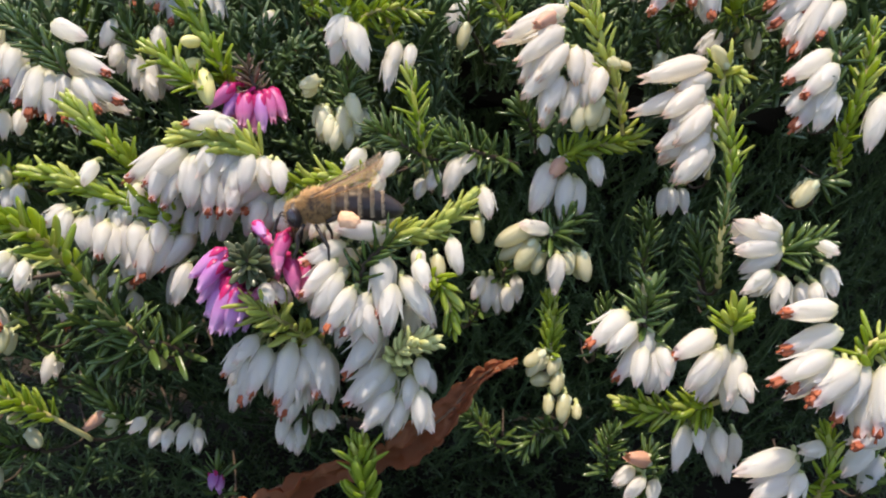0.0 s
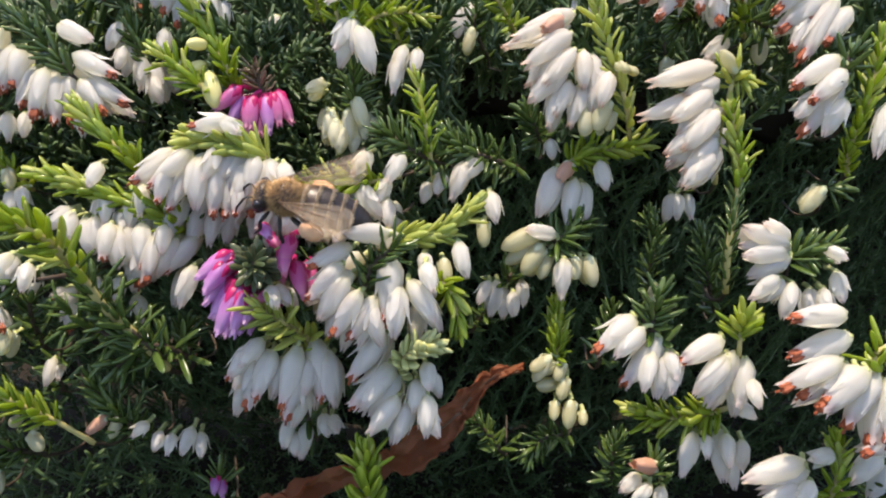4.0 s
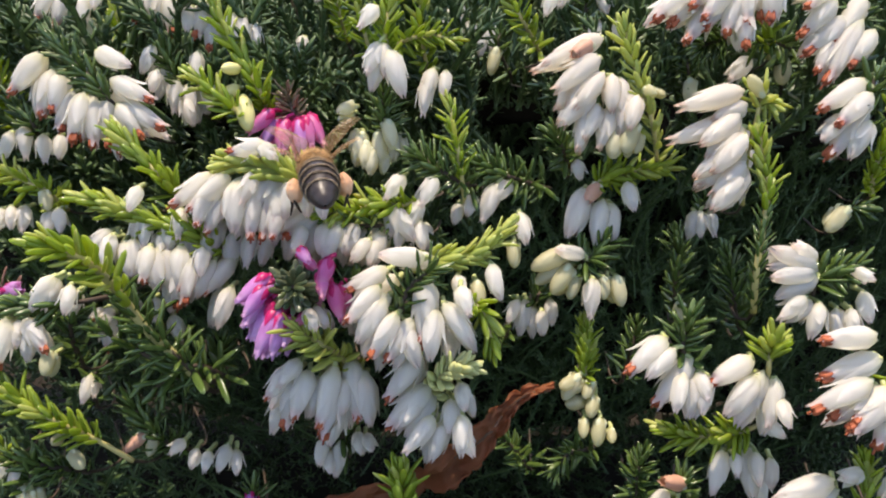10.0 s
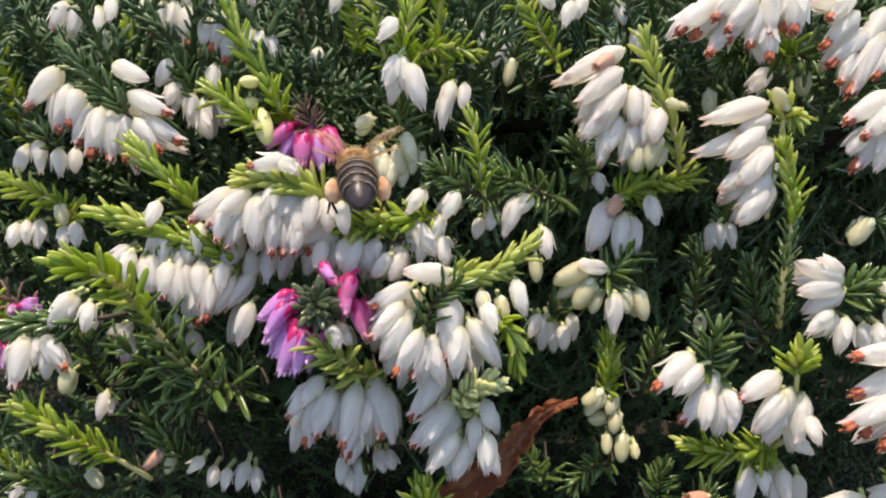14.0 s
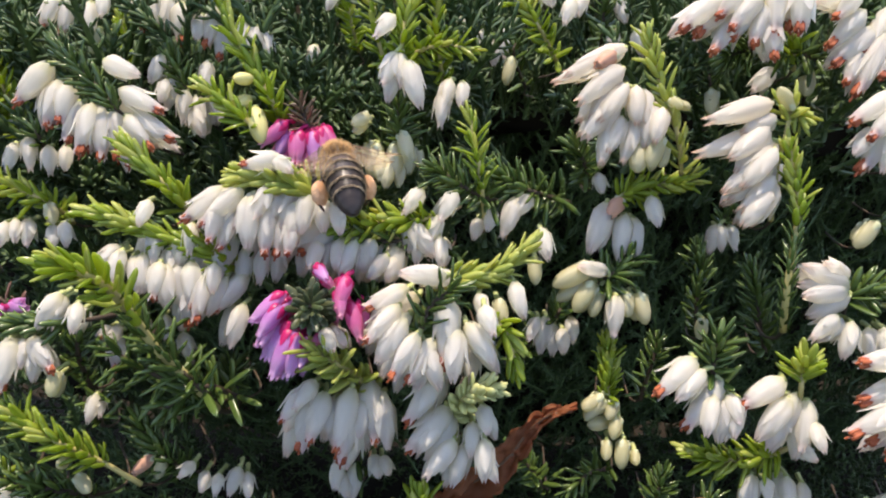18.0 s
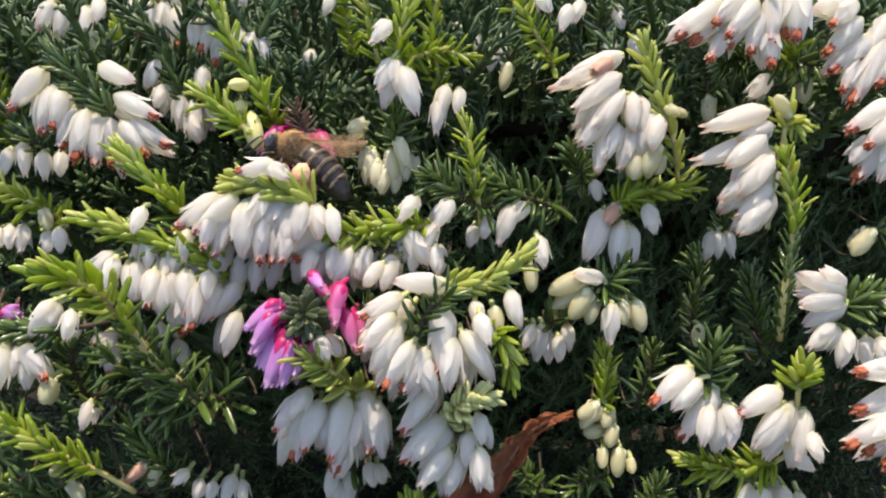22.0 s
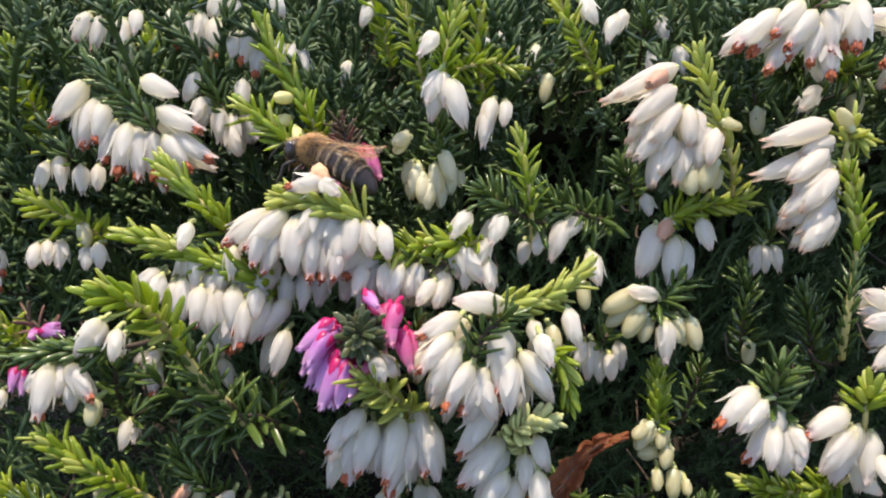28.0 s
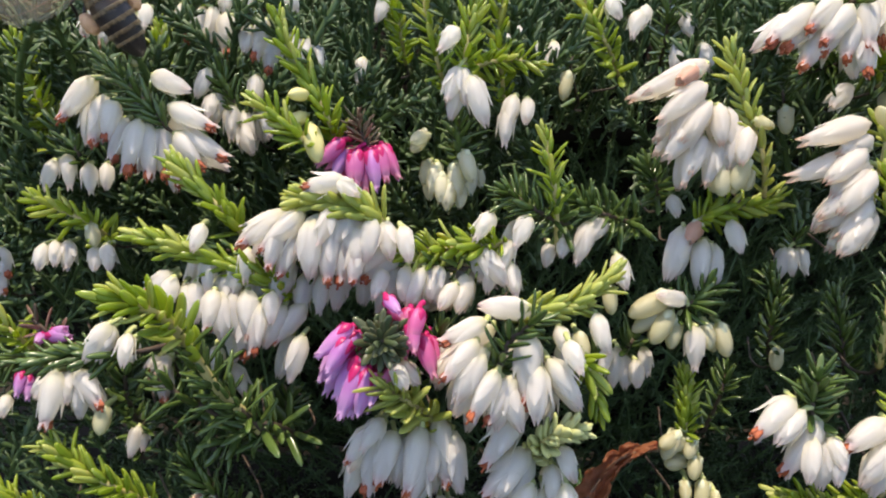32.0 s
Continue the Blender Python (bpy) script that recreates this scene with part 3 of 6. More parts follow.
s = sprig("white heath flowers with rust-brown tips on a needled sprig", [(-28.9, 32.5, 18.4), (-28.9, 31.5, 16.7), (-29.6, 38.5, 11.7)], leaf='old', needles=18)
flowers(s, "wwnnnn", [(-30.7, 32.0, 18.3, -31.8, 27.9, 14.4), (-29.8, 31.5, 16.1, -30.1, 27.7, 12.7), (-25.6, 30.5, 16.3, -24.8, 26.8, 13.8), (-24.6, 30.9, 15.7, -23.3, 27.2, 12.8), (-27.1, 30.4, 16.8, -26.7, 26.5, 13.3), (-33.0, 31.5, 17.5, -32.6, 27.8, 15.0)])
s = sprig("pale cream heath buds clustered under a green shoot", [(-36.4, 27.9, 13.8), (-35.3, 26.3, 11.2), (-33.0, 24.4, 7.9), (-32.2, 27.8, 3.4)], leaf='old', needles=30, reach=(0, 0.7))
flowers(s, "nnnnnnnnnnnn", [(-37.3, 27.1, 13.3, -38.2, 23.6, 10.9), (-36.1, 26.3, 10.4, -36.3, 22.6, 7.6), (-34.3, 24.5, 9.5, -33.7, 20.8, 6.3), (-32.8, 24.8, 8.6, -31.8, 21.1, 5.8), (-36.6, 24.9, 10.7, -36.4, 21.4, 8.8), (-31.4, 26.8, 12.6, -31.2, 23.0, 9.5), (-30.4, 25.5, 9.1, -29.5, 21.8, 6.3), (-33.1, 23.4, 7.5, -31.5, 19.8, 4.8), (-38.0, 30.8, 11.8, -39.0, 28.1, 9.6), (-32.2, 27.6, 7.6, -31.4, 24.5, 4.7), (-31.2, 28.2, 7.6, -30.5, 25.1, 4.6), (-33.2, 26.4, 6.4, -31.8, 23.6, 3.8)])
s = sprig("yellow-green heath shoot with a few yellow buds", [(-27.2, 22.0, 21.0), (-25.4, 20.0, 17.5), (-23.1, 18.1, 14.2), (-21.0, 16.2, 10.8), (-20.7, 18.7, 6.5)], leaf='young', needles=54, size=1.0, opens=38)
flowers(s, "yyy", [(-23.3, 17.2, 13.4, -25.1, 15.3, 14.0), (-23.7, 16.8, 11.2, -25.2, 14.3, 10.8), (-23.0, 15.2, 10.5, -21.7, 11.6, 7.4)])
s = sprig("bright green leafy heath shoot in sunlight", [(-28.9, 15.6, 13.2), (-26.3, 14.5, 11.4), (-23.5, 13.3, 9.4), (-22.5, 16.2, 5.6)], leaf='young', needles=28, reach=(0, 0.8), opens=45)
s = sprig("bright green leafy heath shoot in sunlight", [(-35.9, 7.3, 9.2), (-33.5, 6.0, 7.0), (-30.9, 4.8, 4.8), (-29.5, 5.8, 1.4)], leaf='young', needles=34, opens=35, size=1.1)
s = sprig("bright green leafy heath shoot in sunlight", [(-57.1, 15.4, 0.9), (-53.5, 14.7, -0.4), (-49.8, 13.9, -1.7), (-49.4, 17.2, -6.3)], leaf='young', needles=34, opens=60)
flowers(s, "cnnnnn", [(-49.8, 13.5, -1.7, -48.4, 10.7, -3.0), (-52.8, 13.2, -3.7, -51.8, 9.8, -5.6), (-55.1, 12.1, -3.5, -54.8, 8.8, -5.1), (-49.5, 12.5, -4.2, -48.2, 9.3, -5.4), (-47.7, 11.8, -3.4, -46.0, 8.5, -4.8), (-54.0, 12.5, -3.4, -53.0, 9.3, -4.9)])
s = sprig("magenta pink heath flowers round a dusky leafy tip", [(-17.8, 16.3, 11.1), (-17.3, 15.5, 9.6), (-16.6, 14.6, 8.1), (-16.3, 17.4, 4.3)], leaf='dusky', needles=26, reach=(0, 0.8), opens=70, size=0.75)
flowers(s, "rprrprrrrpr", [(-19.2, 14.6, 8.9, -22.0, 11.7, 7.0), (-19.0, 14.8, 7.8, -20.1, 11.4, 5.7), (-17.9, 13.6, 7.8, -18.0, 10.1, 5.4), (-17.0, 14.3, 7.5, -16.7, 10.5, 4.2), (-16.0, 13.5, 8.2, -15.2, 9.7, 4.9), (-15.4, 14.3, 8.2, -13.9, 10.7, 5.7), (-15.0, 15.1, 8.2, -13.0, 11.5, 5.5), (-17.6, 13.8, 8.1, -17.4, 10.1, 5.2), (-19.1, 18.4, 6.1, -21.7, 16.0, 4.4), (-18.5, 16.3, 5.8, -18.7, 13.5, 3.4), (-19.4, 16.5, 5.9, -19.3, 13.5, 3.1)])
s = sprig("cream heath buds hanging under dark green needles", [(-6.1, 20.3, 9.4), (-6.1, 19.0, 7.2), (-5.8, 17.9, 5.3), (-5.4, 23.0, 0.3)], leaf='old', needles=30, opens=65)
flowers(s, "kkkkkkkkkkkk", [(-9.7, 20.0, 4.2, -10.2, 16.4, 2.7), (-8.6, 17.0, 5.2, -9.4, 13.4, 2.8), (-8.1, 16.0, 4.4, -8.3, 12.4, 2.2), (-6.6, 17.0, 5.3, -6.2, 13.4, 2.0), (-5.6, 17.0, 6.7, -4.3, 13.4, 4.5), (-4.9, 18.0, 4.6, -4.5, 14.4, 2.2), (-4.0, 20.0, 3.7, -3.4, 16.4, 2.2), (-7.2, 15.5, 3.6, -7.4, 11.9, 1.6), (-5.8, 16.5, 3.2, -5.9, 12.9, 1.2), (-9.5, 19.0, 3.0, -9.5, 15.4, 1.1), (-10.0, 20.0, 7.7, -11.5, 16.4, 8.1), (-10.5, 21.0, 6.5, -11.7, 17.4, 6.5)])
s = sprig("pure white heath bells drooping from a green sprig", [(-4.1, 23.2, 22.9), (-5.0, 21.4, 19.9), (-5.5, 19.7, 16.9), (-5.1, 23.3, 12.9)], leaf='young', needles=36, opens=40)
flowers(s, "nnnnn", [(-6.2, 18.8, 16.1, -7.6, 15.2, 13.3), (-6.0, 19.2, 15.4, -7.0, 15.1, 11.4), (-5.0, 18.0, 15.4, -3.1, 13.7, 11.0), (-5.7, 19.2, 16.0, -5.4, 15.4, 12.9), (-6.5, 20.4, 20.1, -8.4, 17.1, 18.6)])
s = sprig("bright green leafy heath shoot in sunlight", [(3.3, 22.7, 15.3), (0.4, 23.1, 15.9), (-2.5, 22.9, 15.6), (-5.2, 26.6, 13.4)], leaf='young', needles=34, opens=60, size=0.9)
flowers(s, "nnn", [(0.4, 20.6, 12.3, -0.8, 17.0, 9.5), (2.0, 21.1, 11.8, 1.8, 17.6, 9.8), (-0.4, 19.5, 11.1, -1.0, 15.8, 7.9)])
s = sprig("bright green leafy heath shoot in sunlight", [(-1.0, 28.5, 21.8), (-1.4, 26.3, 18.0), (-1.0, 24.1, 14.2), (-0.3, 27.2, 9.3)], leaf='young', needles=30, opens=50, size=0.95)
s = sprig("bright green leafy heath shoot in sunlight", [(-10.9, 32.4, 21.7), (-9.8, 30.1, 17.8), (-8.7, 27.9, 13.8), (-7.5, 31.0, 8.9)], leaf='young', needles=26, opens=50)
s = sprig("bright green leafy heath shoot in sunlight", [(2.4, 6.2, 13.2), (2.9, 4.7, 10.7), (3.4, 3.3, 8.3), (3.9, 3.3, 4.8), (4.4, 4.7, 0.4)], leaf='young', needles=24, opens=42, reach=(0, 0.75), size=0.8, stem=0.4)
s = sprig("dark green shaded heath shoot", [(10.3, 41.5, 11.7), (9.9, 40.2, 9.5), (12.5, 46.4, 3.0)], leaf='old', needles=14)
flowers(s, "c", [(9.6, 39.9, 9.6, 8.5, 36.2, 6.4)])
s = sprig("cream white heath flowers stacked down a yellow stem", [(22.4, 14.2, 19.4), (23.1, 13.0, 17.4), (23.9, 11.7, 15.1), (25.0, 10.1, 12.3), (26.0, 8.3, 9.2), (27.1, 8.9, 5.0)], leaf='pale', needles=34, opens=45)
flowers(s, "fvviiiiviiiicc", [(18.6, 12.9, 17.8, 16.4, 10.1, 17.1), (20.0, 13.9, 18.2, 12.9, 10.7, 15.8), (19.5, 11.7, 16.5, 14.0, 8.3, 13.8), (19.3, 11.9, 15.4, 15.8, 8.0, 11.9), (19.9, 10.5, 15.0, 16.5, 6.9, 12.0), (21.1, 11.0, 14.6, 20.8, 7.3, 11.5), (22.1, 11.5, 14.0, 22.1, 7.7, 10.6), (18.8, 9.9, 13.4, 15.1, 6.3, 10.3), (23.2, 10.4, 12.9, 21.8, 6.4, 9.1), (23.9, 9.1, 12.7, 22.5, 5.5, 10.1), (19.6, 9.3, 11.6, 17.6, 5.7, 8.9), (21.3, 9.8, 11.2, 19.7, 5.9, 7.6), (23.7, 8.0, 10.0, 22.1, 4.7, 7.5), (22.0, 8.3, 9.2, 20.9, 5.0, 6.7)])
flowers(s, "cicfiiiiccic", [(24.8, 9.6, 13.5, 25.5, 7.4, 13.6), (18.3, 9.0, 11.0, 16.8, 5.3, 7.9), (24.5, 8.3, 8.5, 23.5, 5.4, 7.3), (19.1, 15.9, 16.7, 17.0, 13.9, 15.7), (19.1, 16.8, 16.2, 12.4, 14.1, 13.8), (18.6, 14.3, 14.4, 15.1, 10.7, 10.6), (21.8, 14.9, 12.7, 21.6, 11.8, 9.6), (18.8, 14.9, 11.5, 15.5, 11.8, 8.5), (22.5, 11.6, 7.8, 21.5, 8.8, 5.3), (26.9, 13.4, 11.9, 27.9, 11.9, 11.8), (19.0, 12.7, 8.6, 17.8, 9.6, 5.5), (24.0, 10.1, 7.2, 23.2, 7.8, 5.7)])
s = sprig("cream white heath flowers crowded on a drooping sprig", [(37.9, 5.5, 13.0), (36.7, 6.0, 13.8), (36.1, 4.7, 11.7), (35.3, 3.2, 9.0), (34.8, 1.6, 6.3), (35.6, 2.4, 2.4)], leaf='pale', needles=18, reach=(0, 0.35), opens=70)
flowers(s, "vviiiiiiiiciii", [(34.4, 6.0, 14.5, 26.9, 3.5, 13.4), (34.0, 5.1, 11.5, 26.3, 2.3, 9.9), (33.9, 4.3, 12.3, 29.3, 1.1, 9.9), (34.5, 4.4, 11.0, 29.9, 1.3, 8.8), (34.4, 2.9, 10.6, 30.4, -0.6, 7.7), (34.7, 3.2, 9.7, 28.7, -0.2, 7.0), (35.0, 3.2, 8.3, 29.7, -0.2, 5.7), (34.5, 1.7, 7.8, 30.6, -1.5, 5.5), (35.0, 2.0, 6.8, 32.0, -1.7, 3.7), (34.1, 0.7, 6.7, 30.4, -2.6, 4.2), (36.7, 5.7, 14.0, 34.4, 5.2, 16.6), (35.0, 5.9, 12.9, 30.8, 3.3, 12.2), (36.2, 6.6, 9.7, 32.1, 4.0, 7.6), (37.2, 6.2, 7.1, 31.8, 3.4, 4.6)])
flowers(s, "iii", [(34.5, 5.6, 7.0, 29.7, 2.7, 4.4), (36.2, 5.8, 5.7, 32.4, 3.0, 3.3), (34.6, 3.8, 4.9, 31.4, 1.1, 2.5)])
s = sprig("tall upright green heath shoot beside cream flowers", [(35.8, 2.9, 11.0), (36.4, 1.4, 8.4), (36.9, -0.4, 5.3), (36.3, -2.6, 1.6), (35.7, -4.7, -2.1), (36.4, -4.8, -7.4)], leaf='young', needles=70, inner='old', opens=40, size=0.85, stem=0.5)
s = sprig("white heath flowers with rust-brown tips on a needled sprig", [(40.2, 18.6, 27.0), (37.6, 17.6, 25.3), (35.6, 16.9, 24.2), (35.3, 20.7, 22.1)], leaf='old', needles=12)
flowers(s, "wwwwwwwwwwwnnn", [(30.9, 16.3, 23.7, 25.6, 12.5, 20.5), (31.8, 16.7, 23.1, 27.5, 13.0, 19.9), (33.4, 16.4, 24.6, 29.6, 13.0, 21.9), (33.0, 15.7, 22.0, 29.2, 11.7, 18.3), (34.6, 15.6, 23.8, 30.8, 11.9, 20.8), (36.8, 16.6, 24.3, 35.8, 12.3, 20.1), (38.7, 17.8, 25.0, 37.8, 13.3, 20.4), (36.0, 14.5, 21.3, 35.7, 10.7, 18.0), (34.3, 16.0, 22.5, 31.3, 12.5, 19.6), (39.4, 16.2, 25.0, 38.2, 11.8, 20.6), (35.5, 15.6, 22.6, 33.6, 11.7, 19.1), (30.5, 19.1, 22.1, 25.6, 15.9, 19.0), (33.2, 20.3, 21.7, 29.0, 17.0, 18.4), (40.8, 19.8, 24.2, 40.1, 15.7, 19.6)])
flowers(s, "n", [(36.9, 18.9, 19.8, 36.8, 15.4, 16.2)])
s = sprig("dark green shaded heath shoot", [(33.2, 19.0, 15.7), (35.3, 19.3, 16.3), (37.3, 19.5, 16.6), (41.5, 19.3, 16.3), (46.7, 24.1, 14.2)], leaf='old', needles=60, opens=70)
s = sprig("dark green shaded heath shoot", [(41.1, 19.0, 19.1), (41.0, 18.1, 17.6), (42.7, 20.8, 13.7)], leaf='young', needles=14, opens=25)
s = sprig("white heath flowers with rust-brown tips on a needled sprig", [(55.3, 21.2, 24.6), (53.3, 19.8, 22.3), (51.6, 18.8, 20.5), (53.4, 22.6, 16.8)], leaf='old', needles=14)
flowers(s, "wwwwwwnwnnnnn", [(48.3, 18.8, 21.2, 43.5, 15.2, 18.2), (52.4, 19.8, 21.5, 47.9, 15.5, 17.2), (51.2, 17.4, 19.4, 46.3, 12.1, 13.5), (49.9, 18.1, 19.3, 44.3, 14.4, 16.2), (52.5, 16.3, 18.3, 49.1, 12.7, 15.2), (48.3, 16.5, 17.2, 45.4, 13.0, 14.4), (46.7, 20.2, 22.2, 42.3, 18.1, 22.7), (47.5, 19.4, 23.0, 43.9, 16.2, 21.1), (51.9, 21.0, 17.6, 47.6, 16.5, 12.2), (50.9, 22.1, 17.6, 45.6, 18.9, 14.4), (51.3, 21.4, 15.6, 48.5, 18.3, 12.7), (46.9, 22.1, 21.4, 43.2, 20.9, 21.6), (49.1, 24.3, 21.5, 46.0, 21.9, 19.7)])
s = sprig("white heath flowers with rust-brown tips on a needled sprig", [(51.0, 9.2, 16.0), (49.8, 8.4, 14.6), (49.1, 7.0, 12.1), (51.3, 8.7, 6.5)], leaf='old', needles=14)
flowers(s, "wwnnw", [(48.6, 8.2, 14.9, 43.0, 5.0, 12.6), (49.2, 7.5, 12.3, 44.1, 3.2, 8.1), (49.1, 5.6, 11.0, 46.2, 2.1, 8.4), (46.6, 6.5, 11.3, 43.0, 3.5, 9.9), (48.9, 6.8, 13.8, 44.6, 3.6, 11.5)])
s = sprig("bright green leafy heath shoot in sunlight", [(54.4, 11.3, 16.7), (53.6, 9.0, 12.9), (52.3, 6.7, 9.2), (51.6, 6.1, 4.9), (53.1, 7.7, 1.0)], leaf='young', needles=60, opens=40, size=0.85)
flowers(s, "n", [(55.5, 7.0, 10.4, 52.2, 2.4, 5.9)])
s = sprig("dark green shaded heath shoot", [(34.8, 28.4, 11.3), (35.2, 27.2, 9.3), (38.4, 31.4, 2.9)], leaf='old', needles=12)
flowers(s, "c", [(35.3, 26.7, 9.1, 34.6, 23.4, 6.6)])
s = sprig("dark green shaded heath shoot", [(47.6, 27.9, 13.8), (47.2, 26.9, 12.2), (49.9, 31.0, 5.6)], leaf='old', needles=18, opens=70)
flowers(s, "cn", [(47.0, 26.5, 12.1, 46.3, 23.0, 9.4), (42.8, 27.1, 11.8, 39.4, 23.8, 9.7)])
s = sprig("pale cream heath buds clustered under a green shoot", [(53.0, 9.1, -1.5), (51.6, 9.1, -1.5), (52.9, 11.6, -5.8)], leaf='old', needles=10, reach=(0, 0.4))
flowers(s, "cc", [(51.2, 8.9, -1.2, 48.0, 5.9, -3.2), (50.4, 9.2, -1.9, 47.9, 6.7, -2.6)])
s = sprig("bright green leafy heath shoot in sunlight", [(29.5, 10.1, 3.7), (26.4, 9.9, 3.4), (23.0, 9.6, 2.8), (20.6, 9.1, 2.0), (19.8, 11.9, -1.8)], leaf='young', needles=48, opens=60, reach=(0, 0.8))
flowers(s, "nnnnnf", [(18.9, 8.4, 1.4, 16.5, 4.0, -3.0), (19.3, 8.7, 0.6, 17.8, 4.7, -3.0), (20.9, 7.4, 0.4, 19.7, 3.3, -3.4), (22.0, 7.8, -0.3, 22.0, 4.1, -3.5), (23.7, 8.1, 2.4, 24.2, 4.7, 0.3), (20.5, 8.6, 1.8, 18.5, 5.8, 1.0)])
s = sprig("cream heath buds spread under a small green shoot", [(21.5, 4.0, -3.4), (20.2, 3.3, -4.6), (18.5, 2.8, -5.4), (18.0, 5.8, -8.9)], leaf='old', needles=36, opens=70)
flowers(s, "ccccnccncccn", [(16.8, 3.2, -4.1, 11.8, 0.6, -5.3), (16.9, 3.3, -5.3, 12.4, 0.4, -7.2), (16.9, 2.0, -5.5, 14.3, -1.1, -7.7), (17.7, 2.2, -6.5, 16.5, -0.8, -8.6), (19.4, 0.9, -6.7, 18.6, -2.7, -9.8), (20.7, 1.6, -6.9, 20.5, -1.2, -8.3), (22.3, 2.3, -7.1, 22.8, -1.0, -9.5), (18.4, 2.6, -4.5, 14.7, 1.2, -2.9), (18.4, 6.1, -7.1, 14.3, 3.6, -8.9), (17.9, 5.7, -8.1, 15.4, 2.9, -10.5), (22.0, 4.7, -8.8, 22.5, 2.0, -11.1), (20.0, 5.1, -6.2, 16.4, 4.4, -5.0)])
s = sprig("pale cream heath buds clustered under a green shoot", [(14.0, 4.0, -10.3), (13.3, 3.5, -11.2), (13.7, 6.8, -15.7)], leaf='old', needles=14)
flowers(s, "nnnnn", [(11.9, 3.1, -11.2, 11.0, -0.4, -14.0), (13.0, 3.2, -12.4, 12.3, -0.2, -14.4), (13.9, 2.1, -12.2, 13.6, -1.1, -13.5), (14.9, 3.4, -11.4, 15.0, 0.2, -12.8), (10.9, 2.5, -10.9, 9.5, -0.6, -12.0)])
s = sprig("pure white heath bells drooping from a green sprig", [(40.0, 25.3, -7.8), (39.6, 24.2, -9.6), (42.5, 29.2, -14.8)], leaf='old', needles=14)
flowers(s, "nnn", [(38.2, 23.8, -9.7, 36.9, 20.2, -12.5), (40.5, 24.4, -10.0, 40.5, 21.0, -12.2), (38.8, 23.5, -9.5, 38.5, 20.0, -11.9)])
s = sprig("white heath bells fanned round a dark needle rosette", [(47.2, -3.3, -2.3), (45.1, -3.6, -2.8), (43.5, -3.7, -3.0), (42.6, -4.3, -3.9), (44.1, -2.0, -8.6)], leaf='old', needles=28, opens=75, reach=(0, 0.8))
flowers(s, "nnnnnnnnnnnnnn", [(42.4, -3.6, -2.1, 37.0, -4.0, 0.4), (42.9, -3.2, -2.8, 36.9, -4.4, -1.6), (42.2, -4.2, -2.5, 36.9, -5.9, -2.1), (42.7, -3.9, -3.3, 37.8, -6.3, -4.2), (41.1, -5.9, -4.7, 37.4, -8.6, -5.5), (43.0, -5.6, -5.6, 41.5, -9.0, -7.9), (45.2, -5.4, -6.5, 44.5, -8.7, -8.4), (46.2, -6.2, -5.9, 45.7, -9.3, -7.2), (47.9, -4.7, -4.7, 47.6, -8.0, -6.6), (46.3, -4.3, -2.0, 47.5, -6.7, -1.9), (42.4, -3.3, -1.6, 39.2, -4.1, 1.2), (42.1, -4.9, -5.7, 39.0, -7.8, -6.7), (42.3, -1.1, -3.7, 37.5, -1.2, -1.5), (44.7, -0.9, -5.1, 39.4, -1.8, -4.2)])
flowers(s, "nnn", [(44.2, -0.6, -4.8, 39.2, -1.9, -4.6), (48.5, -2.8, -8.4, 48.4, -5.1, -10.1), (47.2, -1.7, -4.0, 48.9, -3.3, -4.4)])
s = sprig("dark green shaded heath shoot", [(33.1, 14.9, -8.5), (33.5, 13.4, -11.2), (32.8, 11.1, -15.1), (34.8, 13.4, -21.5)], leaf='old', needles=34, opens=50)
flowers(s, "c", [(33.6, 10.1, -16.2, 32.6, 7.3, -17.7)])
s = sprig("dark green shaded heath shoot", [(37.3, 7.9, -6.9), (38.0, 6.1, -10.0), (38.4, 4.4, -13.1), (41.2, 6.7, -19.3)], leaf='old', needles=36, opens=55)
s = sprig("white heath bells hanging from a dark rosette of needles", [(27.3, -10.3, -4.1), (26.9, -11.2, -5.6), (26.6, -12.0, -7.1), (28.9, -9.9, -12.0)], leaf='old', needles=24, opens=68, size=1.05)
flowers(s, "wwnnnnnn", [(24.8, -11.7, -5.9, 20.4, -14.7, -7.8), (27.6, -12.3, -8.2, 23.2, -15.8, -11.2), (25.5, -12.5, -6.6, 22.3, -15.4, -8.1), (27.9, -13.2, -9.0, 26.6, -16.8, -12.1), (26.3, -14.0, -8.4, 25.2, -17.4, -10.9), (29.1, -13.7, -9.3, 27.7, -17.0, -11.4), (28.0, -13.7, -8.7, 28.5, -16.7, -9.8), (29.6, -12.0, -11.8, 28.4, -14.7, -14.2)])
s = sprig("pure white heath bells drooping from a green sprig", [(36.4, -10.8, -6.6), (36.0, -11.5, -7.9), (35.8, -12.5, -9.7), (37.3, -10.8, -15.2)], leaf='young', needles=16, opens=75, reach=(0, 0.5), size=1.15)
flowers(s, "wnnnnnnnn", [(33.9, -12.1, -8.2, 29.0, -14.6, -9.4), (35.4, -12.2, -9.8, 31.7, -16.2, -13.5), (34.3, -13.3, -9.6, 30.6, -16.5, -12.0), (36.6, -12.8, -10.2, 35.2, -16.6, -13.5), (36.5, -14.7, -11.3, 36.7, -17.7, -12.7), (34.5, -12.6, -10.4, 32.5, -15.9, -12.8), (36.6, -10.3, -12.6, 33.3, -13.7, -16.1), (37.0, -11.4, -12.8, 35.8, -14.8, -16.3), (35.7, -9.8, -14.1, 33.8, -12.8, -17.0)])
